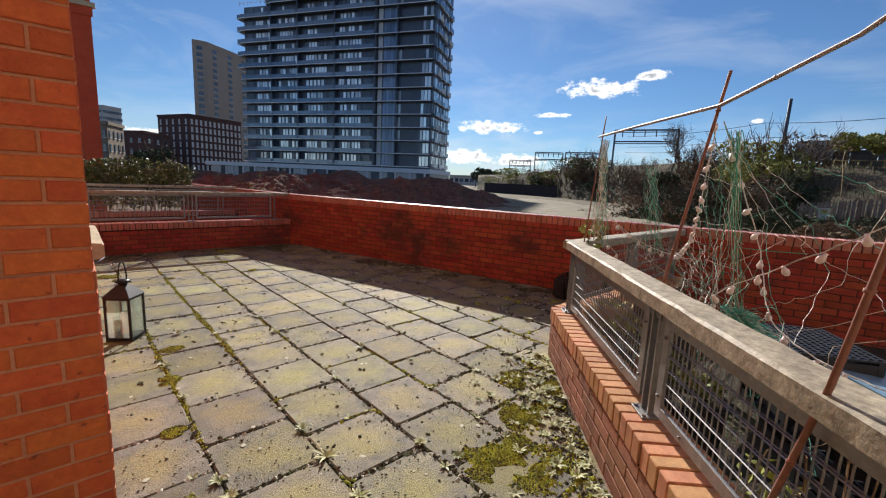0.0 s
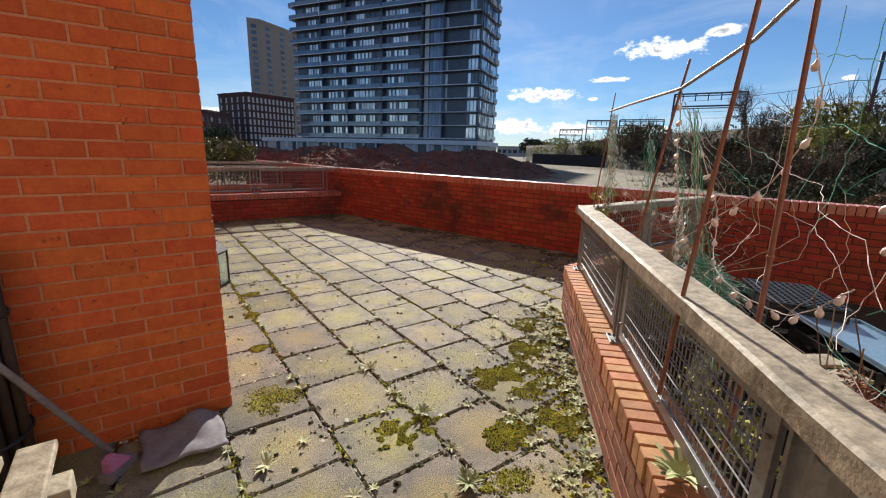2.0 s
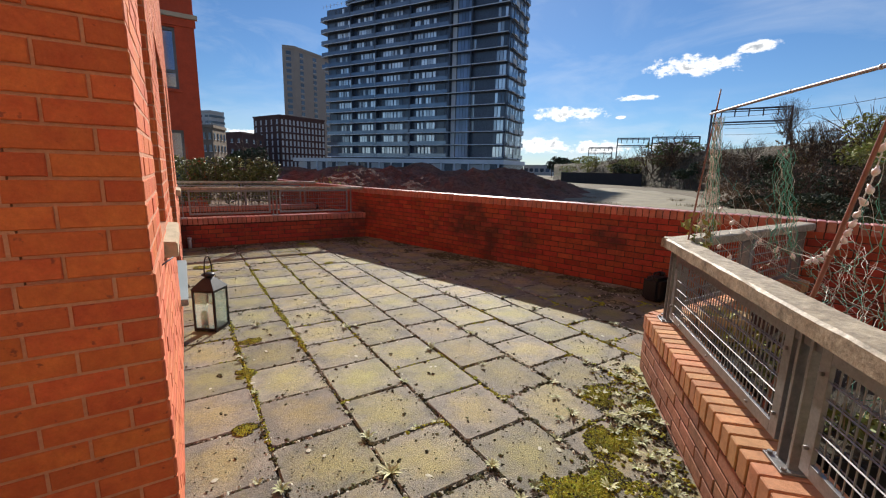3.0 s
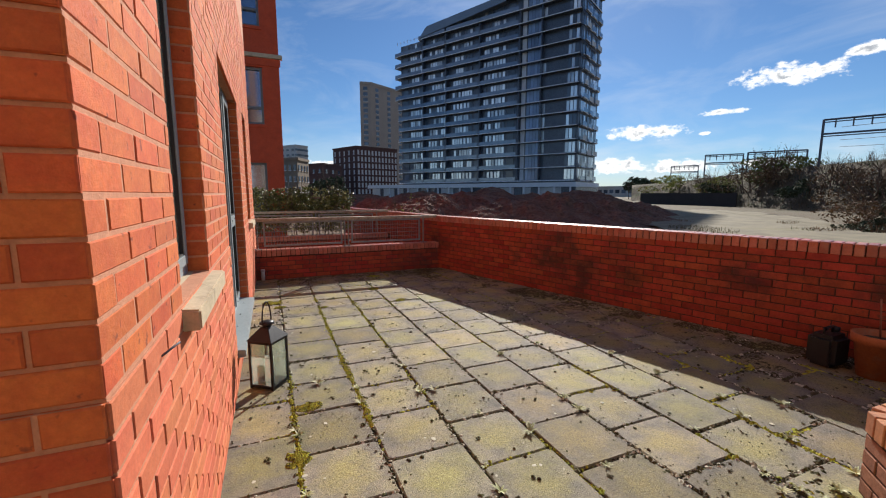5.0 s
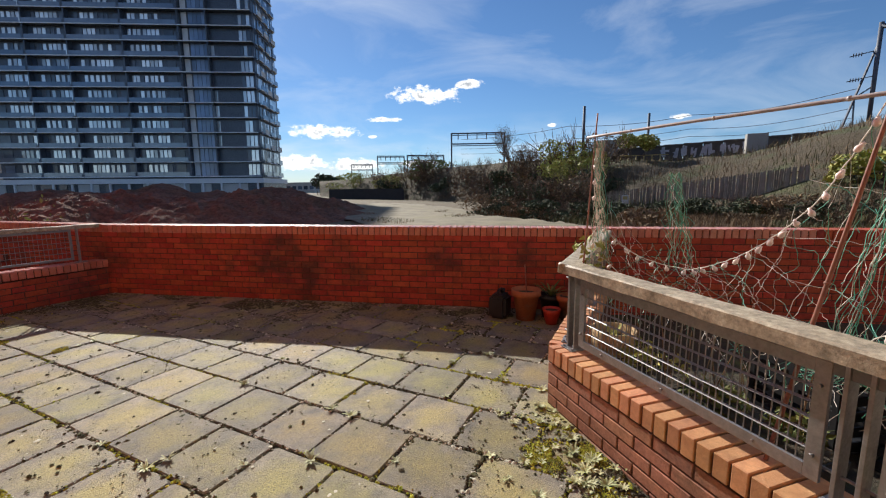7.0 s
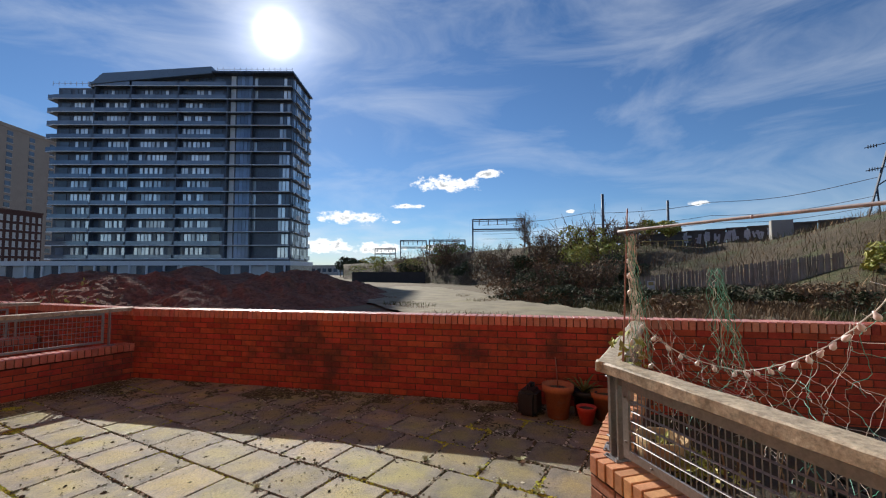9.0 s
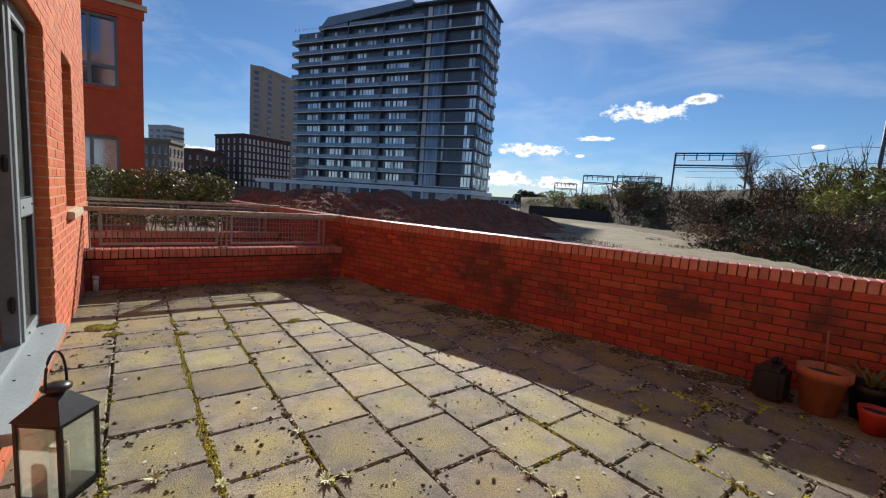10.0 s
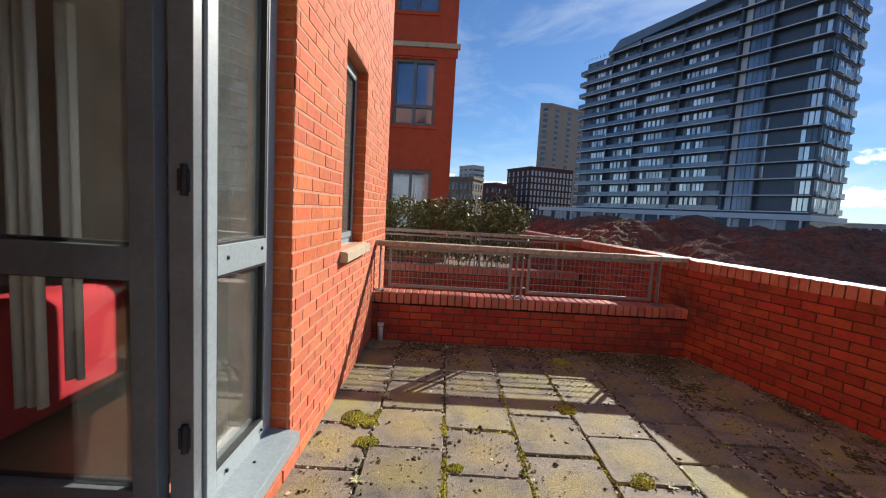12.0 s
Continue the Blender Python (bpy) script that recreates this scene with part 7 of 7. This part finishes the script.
COL_, ROW_ = 0.4425, 0.4575
MOSS = [(0.24, 1.76, 0.17), (0.74, 1.08, 0.15), (1.66, 1.02, 0.18), (1.52, 0.68, 0.16), (0.33, 2.44, 0.07), (0.43, 3.08, 0.10), (0.52, 3.67, 0.09), (0.4, 3.14, 0.06), (0.36, 6.63, 0.16), (0.38, 6.37, 0.10),
        (1.91, 6.15, 0.10), (0.91, 6.16, 0.06), (1.96, 7.88, 0.12), (1.58, 1.2, 0.2), (2.32, 1.70, 0.14), (2.0, 1.35, 0.16), (1.2, 0.75, 0.14), (2.45, 1.45, 0.10), (1.75, 6.9, 0.12), (0.95, 0.55, 0.12)]


def litter():
    rnd = random.Random(17)
    clods, tufts, crumbs, straw = [], [], [], []
    n = 0
    while n < 30000:
        x, y = joint_point(rnd)
        if not on_patio(x, y):
            continue
        n += 1
        near_fence = max(0.0, 1.0 - abs((Vector((x, y)) - FC).dot(Vector((-0.70, 0.715)))) / 1.6) if y < 3.5 else 0.0
        w = noise.noise(Vector((x * 1.3, y * 1.3, 4)))
        if rnd.random() < 0.40 + 0.5 * w + 0.4 * near_fence:
            q = noise.noise(Vector((x * 2.1, y * 2.1, 11)))
            kind = tufts if q > 0.12 else straw if rnd.random() < 0.36 else clods
            kind.append((x, y, -0.006, rnd.uniform(0.003, 0.012) * (1 + 0.5 * near_fence), rnd.uniform(0.5, 1.2)))
    # larger clods kicked out of the joints
    for k in range(6500):
        x, y = joint_point(rnd)
        x, y = x + rnd.gauss(0, 0.03), y + rnd.gauss(0, 0.03)
        if on_patio(x, y) and noise.noise(Vector((x * 1.7, y * 1.7, 60))) > (-0.25 if y < 2.2 else 0.05):
            clods.append((x, y, 0.0, rnd.uniform(0.004, 0.010) * (1.7 if rnd.random() < 0.14 else 1), rnd.uniform(0.6, 1.1)))
    for k in range(260):
        x, y = joint_point(rnd)
        x, y = x + rnd.gauss(0, 0.05), y + rnd.gauss(0, 0.05)
        if on_patio(x, y):
            clods.append((x, y, 0.0, rnd.uniform(0.008, 0.016), rnd.uniform(0.5, 0.8)))
    # a thick seam of moss down two of the long joints
    for xs, ya, yb, many in ((0.864, 3.2, 6.7, 2300), (1.3065, 4.8, 7.2, 700), (0.4215, 2.2, 4.4, 400)):
        for k in range(many):
            y = rnd.uniform(ya, yb)
            w = 0.5 + noise.noise(Vector((xs * 5, y * 2.6, 3)))
            if w > 0.25:
                tufts.append((xs + rnd.gauss(0, 0.013 * w + 0.003), y, -0.003, rnd.uniform(0.003, 0.009), rnd.uniform(0.7, 1.3)))
    for k in range(12000):
        x, y = rnd.uniform(-1, 4.5), rnd.uniform(-0.6, 8.1)
        if on_patio(x, y) and noise.noise(Vector((x * 0.9, y * 0.9, 31))) > -0.05:
            crumbs.append((x, y, 0.001, rnd.uniform(0.002, 0.0065) * (2.4 if rnd.random() < 0.06 else 1), 0.7))
    for mx, my, r in MOSS:
        r *= 0.98 if my < 2.2 else 0.8
        for k in range(int(30000 * r)):
            a, q = rnd.uniform(0, 6.3), r * math.sqrt(rnd.random())
            x, y = mx + q * math.cos(a) * 1.25, my + q * math.sin(a)
            if noise.noise(Vector((x * 7, y * 7, 5))) + 0.5 * noise.noise(Vector((x * 22, y * 22, 9))) < 0.75 * (q / r) - 0.62:
                continue
            if on_patio(x, y):
                (tufts if rnd.random() < 0.96 - 0.5 * (q / r) ** 2 else clods).append((x, y, 0.0, rnd.uniform(0.003, 0.0085) * (1.2 - 0.4 * q / r), rnd.uniform(0.6, 1.3)))
    # dirt gathered along the fence wall
    for k in range(2600):
        s, d = rnd.uniform(0, 3.6), abs(rnd.gauss(0, 0.16)) + 0.01
        p = inside(s, -d)
        if rnd.random() < 0.75 and on_patio(p.x, p.y):
            (clods if rnd.random() < 0.6 else tufts).append((p.x, p.y, 0.0, rnd.uniform(0.004, 0.013), 0.8))
    # dirt by the boundary and end walls, laid thick to darken their shade strip
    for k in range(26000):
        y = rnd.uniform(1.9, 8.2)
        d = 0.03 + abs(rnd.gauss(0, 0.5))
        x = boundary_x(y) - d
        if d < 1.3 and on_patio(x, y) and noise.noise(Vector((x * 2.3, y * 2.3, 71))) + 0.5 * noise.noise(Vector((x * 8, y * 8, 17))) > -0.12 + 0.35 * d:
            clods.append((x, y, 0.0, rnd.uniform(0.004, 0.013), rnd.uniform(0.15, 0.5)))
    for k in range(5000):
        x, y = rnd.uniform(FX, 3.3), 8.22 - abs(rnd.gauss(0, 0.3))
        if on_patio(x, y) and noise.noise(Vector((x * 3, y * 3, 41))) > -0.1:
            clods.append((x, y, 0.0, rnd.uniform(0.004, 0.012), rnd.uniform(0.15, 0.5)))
    # dry leaves and clods lying loose on the slabs
    for k in range(150):
        x, y = rnd.uniform(0.1, 4.2), rnd.uniform(1.8, 8.0)
        if on_patio(x, y):
            for q in range(rnd.choice((2, 3, 5))):
                clods.append((x + rnd.gauss(0, 0.010), y + rnd.gauss(0, 0.010), 0.002, rnd.uniform(0.004, 0.012), rnd.uniform(0.6, 1.1)))
    peb = []
    for k in range(3200):
        y = rnd.uniform(1.85, 8.2)
        x = boundary_x(y) - 0.005 - abs(rnd.gauss(0, 0.13))
        peb.append((x, y, -0.004, rnd.uniform(0.004, 0.013), 0.8))
    for k in range(500):
        x = rnd.uniform(FX, 3.2)
        peb.append((x, 8.24 - abs(rnd.gauss(0, 0.05)), -0.004, rnd.uniform(0.004, 0.011), 0.8))
    pale = []
    for k in range(420):
        x, y = rnd.uniform(-0.6, 4.4), rnd.uniform(-0.4, 8.0)
        if on_patio(x, y):
            pale.append((x, y, 0.0005, rnd.uniform(0.003, 0.012) * (1.5 if rnd.random() < 0.1 else 1), 0.12))
    lump_field("lichen", "pale lichen spots on the slabs", pale, M["lichen"], "lichen", 6)
    lump_field("joint_litter", "pale dry bits of dead moss and straw in the paving joints", straw, M["lichen"], "litter", 7)
    lump_field("joint_dirt", "dark crumbs of earth in the joints, and mats deepening the shade by the walls", clods, M["clod"], "dirt", 1)
    lump_field("moss", "yellow-green moss tufts on the paving", tufts, M["moss_bits"], "moss", 2)
    lump_field("crumbs", "scattered crumbs of dirt on the slabs", crumbs, M["clod"], "dirt", 3)
    lump_field("gravel", "loose gravel along the foot of the boundary wall", peb, M["pebble"], "gravel", 4)


litter()
def rosette(n, length, up):
    """A weed whose leaves all meet in one root."""
    me = leaves_fan("weed", None, n, length, 0.0055, M["weed"], 40 + n, up)
    bm = bmesh.new()
    bm.from_mesh(me)
    bmesh.ops.pointmerge(bm, verts=[v for v in bm.verts if v.co.length < 0.008], merge_co=(0, 0, 0))
    bm.to_mesh(me)
    bm.free()
    return me


weed_meshes = [rosette(n, L, u) for n, L, u in ((13, 0.042, 0.7), (18, 0.052, 0.9), (9, 0.036, 0.6), (21, 0.046, 1.1))]
WEEDS = [(0.36, 0.84), (0.29, 1.29), (0.86, 1.42), (0.8, 0.62), (1.42, 0.99), (1.34, 0.77), (0.1, 1.22), (0.9, 1.15), (0.87, 1.75), (1.73, 2.84), (2.4, 1.27), (2.35, 1.71), (2.8, 1.75), (0.42, 4.62), (0.43, 6.02), (0.62, 4.0)]


def weeds():
    rnd = random.Random(23)
    spots = list(WEEDS)
    while len(spots) < 290:
        x, y = joint_point(rnd)
        k = inside(rnd.uniform(0, 3.2), -abs(rnd.gauss(0.05, 0.25)) - 0.02)
        if rnd.random() < 0.3:
            x, y = k.x, k.y
        elif rnd.random() < 0.4:
            i = rnd.randrange(-4, 8)
            x, y = 0.864 + i * COL_ + rnd.gauss(0, 0.02), 3.82 + rnd.randrange(-10, 11) * ROW_ / 2 + rnd.gauss(0, 0.02)
        if on_patio(x, y, 0.04) and (y < 2.2 or rnd.random() < 0.3):
            spots.append((x, y))
    for k, (x, y) in enumerate(spots):
        ob = new("weed", weed_meshes[rnd.randrange(4)])
        ob.matrix_basis = pose(x, y, 0.001, rnd.uniform(-8, 8), rnd.uniform(-8, 8), rnd.uniform(0, 360)) @ Matrix.Scale(rnd.uniform(0.55, 1.1) * (1.6 if k < len(WEEDS) else 1.05), 4)
        tagged(ob, "small pale green weed rosette in a paving joint", "weed", group="weeds in the paving")


weeds()
cw = new("weed", weed_meshes[3])
cw.matrix_basis = Matrix.Translation(inside(2.62, 0.07, 0.425)) @ Matrix.Scale(2.4, 4)
tagged(cw, "leafy yellow-green weed rooted on the wall's brick cap", "weed", group="weeds in the paving")


# ---------------------------------------------------------------- pieces of the setting: slabs and bricks
slab_meshes = {}
COL, ROW = 0.4425, 0.4575


def slab_mesh(k, nx, ny):
    key = (k, nx, ny)
    if key not in slab_meshes:
        rnd = random.Random(k)
        hx, hy, t, c = COL / 2 * nx - 0.007, ROW / 2 * ny - 0.007, 0.05, 0.007
        base = [(-hx, -hy), (hx, -hy), (hx, hy), (-hx, hy)]
        pts = []
        for (xa, ya), (xb, yb) in zip(base, base[1:] + base[:1]):
            for f in (0.04, 0.35, 0.7, 0.96):
                pts.append((xa + (xb - xa) * f + rnd.uniform(-0.003, 0.003), ya + (yb - ya) * f + rnd.uniform(-0.003, 0.003)))
        n = len(pts)
        vs = [(x, y, -t) for x, y in pts] + [(x, y, -c * rnd.uniform(0.6, 1.6)) for x, y in pts] + \
             [(x * (1 - c / hx), y * (1 - c / hy), 0.0) for x, y in pts]
        fs = [tuple(range(2 * n, 3 * n))]
        for r in (0, n):
            fs += [(r + i, r + (i + 1) % n, r + n + (i + 1) % n, r + n + i) for i in range(n)]
        me = bpy.data.meshes.new("slab")
        me.from_pydata(vs, [], fs)
        me.materials.append(M["slab"])
        slab_meshes[key] = me
    return slab_meshes[key]


def fence_side(x, y):
    """Distance in front of the fence wall's face, on the patio."""
    d = Vector((-0.70, 0.715))
    return (Vector((x, y)) - FC).dot(d) if y < 1.8 + (x - 2.9) else (y - 1.8 if x > 2.9 else 9)


def lay_slabs():
    rnd = random.Random(5)
    for i in range(-8, 13):
        x = 0.864 + (i + 0.5) * COL
        phase = 3.82 if i % 2 == 0 else 3.585
        for j in range(-16, 12):
            y = phase + (j + 0.5) * ROW
            inside = y < 8.25 and y > -2.9 and x < boundary_x(y) + 0.04 and (x > 0.0 or y < Y0) and x > -3.1
            if not inside or (1.0 < x <= 2.9 and y < 2.0 and fence_side(x, y) < -0.1) or (x > 2.9 and y < 1.75) or (y < -0.4 and x < -1.8):
                continue
            ob = new("slab", slab_mesh(rnd.randrange(7), 1, 1))
            ob.matrix_basis = pose(x, y, rnd.uniform(-0.004, 0.004), rnd.uniform(-0.5, 0.5), rnd.uniform(-0.5, 0.5), rnd.choice((0, 180)) + rnd.uniform(-0.5, 0.5))
            ob.parent = patio


lay_slabs()

FM, RM = frame_of((FX, Y0), (FX, Y1), -0.075)[0], frame_of((-3.2, Y0), (FX, Y0), -0.075)[0]
LOW = 1.125                                  # the plinth's courses stand a little proud
cut = [(a, b, c + 0.075, d + 0.075) for a, b, c, d in openings()]
PROUD = Matrix.Translation((0, 0.006, 0))
RAISE = Matrix.Translation((0, 0, LOW))
lay_bricks(wall_flats, FM @ PROUD, Y1 - Y0, LOW, M["brick_low"], M["brick_low_rest"], lambda s, z: s < 2.4 or 4.2 < s < 5.4, cut, proud=0.0022, seed=2, limit=170)
lay_bricks(wall_flats, FM @ RAISE, Y1 - Y0, 2.85, M["brick"], M["brick_rest"], lambda s, z: 0 < s < 0.75 or 1.35 < s < 2.4 or 4.2 < s < 5.2, [(a, b, c - LOW, d - LOW) for a, b, c, d in cut], proud=0.0022, seed=12, limit=230, shift=0.1125)
lay_bricks(wall_return, RM @ PROUD, 3.2 + FX, LOW, M["brick"], M["brick_rest"], lambda s, z: s > 1.8, seed=3, limit=120)
lay_bricks(wall_return, RM @ RAISE, 3.2 + FX, 2.4, M["brick"], M["brick_rest"], lambda s, z: s > 2.0, proud=0.0022, seed=13, limit=200, shift=0.1125)
# the plinth's own mortar, 5 mm proud of the wall above
for owner, m, ln in ((wall_flats, FM, DOOR[0] - Y0), (wall_flats, FM @ Matrix.Translation((DOOR[1] - Y0, 0, 0)), Y1 - DOOR[1]), (wall_return, RM, 3.2 + FX)):
    bm = bmesh.new()
    bm_box(bm, 0.004, ln - 0.004, 0.0005, 0.0045, 0.0, LOW - 0.004, m)
    part("mortar_bed", bm, M["mortar"], owner)
# brick reveals of the openings
for a, b, c, d in (DOOR, WIN1, WIN2):
    for y, way in ((b, 1), (a, -1)):
        p, q = ((FX - 0.105, y - 0.0), (FX, y - 0.0)) if way > 0 else ((FX, y), (FX - 0.105, y))
        rm = frame_of(p, q, math.ceil((c + 0.075) / COURSE - 0.4) * COURSE - 0.075)[0]
        lay_bricks(wall_flats, rm, 0.1, d - c + 0.02, M["brick"], M["brick_rest"], lambda s, z: True, seed=21, limit=40, shift=0.0)
lay_bricks(wall_end, end_m @ Matrix.Translation((0, 0, 0.025)), end_len, 0.45, M["brick_old"], M["brick_old_rest"], lambda s, z: True, seed=4)
lay_bricks(wall_boundary, boundary_m @ Matrix.Translation((0, 0, 0.025)), boundary_len, 0.975, M["brick_old"], M["brick_old_rest"], lambda s, z: 0.3 < s < 6.2, proud=0.007, seed=5)
lay_bricks(wall_fence, fence_m @ Matrix.Translation((0, 0, 0.03)), fence_len, 0.375, M["brick_fence"], M["brick_fence"], lambda s, z: True, seed=6)
lay_bricks(wall_side, side_m @ Matrix.Translation((0, 0, 0.03)), side_len, 0.375, M["brick_fence"], M["brick_fence"], lambda s, z: True, seed=7)


def lay_cap(owner, m, length, z, mat, width=0.235, over=0.012, height=0.105, seed=1, limit=300, span=None):
    """Bricks on edge across the top of a wall."""
    rnd = random.Random(seed)
    n = int(length / COURSE)
    rest = bmesh.new()
    for k in range(n):
        s = (k + 0.5) * COURSE
        vs_m = m @ Matrix.Translation((s, over - width / 2 + rnd.uniform(-0.003, 0.003), z + height / 2 + rnd.uniform(-0.002, 0.002))) @ pose(0, 0, 0, rnd.uniform(-0.5, 0.5), rnd.uniform(-0.8, 0.8), rnd.uniform(-0.5, 0.5))
        if (span is None or span[0] < s < span[1]):
            key = ("cap", width, height, mat.name)
            if key not in brick_meshes:
                bm = bmesh.new()
                bm_box(bm, -0.0325, 0.0325, -width / 2, width / 2, -height / 2, height / 2)
                bmesh.ops.bevel(bm, geom=list(bm.edges), offset=0.004, segments=1, affect='EDGES')
                brick_meshes[key] = mesh_of(bm, "brick", mat)
            ob = new("brick", brick_meshes[key])
            ob.matrix_basis = vs_m
            ob.parent = owner
        else:
            bm_box(rest, -0.0325, 0.0325, -width / 2, width / 2, -height / 2, height / 2, vs_m)
    if len(rest.verts):
        ob = part("capping", rest, M["brick_old_rest"], owner)
        tagged(ob, kind="stuff")
    else:
        rest.free()
    bm = bmesh.new()
    bm_box(bm, 0, length, over - width + 0.012, over - 0.012, z - 0.012, z + height - 0.012, m)
    part("mortar_bed", bm, M["mortar_dark"], owner)


lay_cap(wall_end, end_m, end_len, 0.49, M["brick_coping"], seed=8)
lay_cap(wall_boundary, boundary_m, boundary_len, 0.995, M["brick_coping"], seed=9, span=(0.0, 9.0))
lay_bricks(wall_far, far_m @ Matrix.Translation((0, 0, 0.025)), far_len, 0.975, M["brick_old"], M["brick_old_rest"], lambda s, z: s > 2.5, seed=16, limit=150)
lay_cap(wall_far, far_m, far_len, 0.995, M["brick_coping"], seed=17)
lay_cap(wall_fence, fence_m, fence_len, 0.415, M["brick_cap"], seed=10)
lay_cap(wall_side, side_m, side_len, 0.415, M["brick_cap"], seed=11)
lay_bricks(wall_next, next_m @ Matrix.Translation((0, 0, 0.025)), next_len, 0.45, M["brick_old"], M["brick_old_rest"], lambda s, z: True, seed=14)
lay_cap(wall_next, next_m, next_len, 0.49, M["brick_coping"], seed=15)
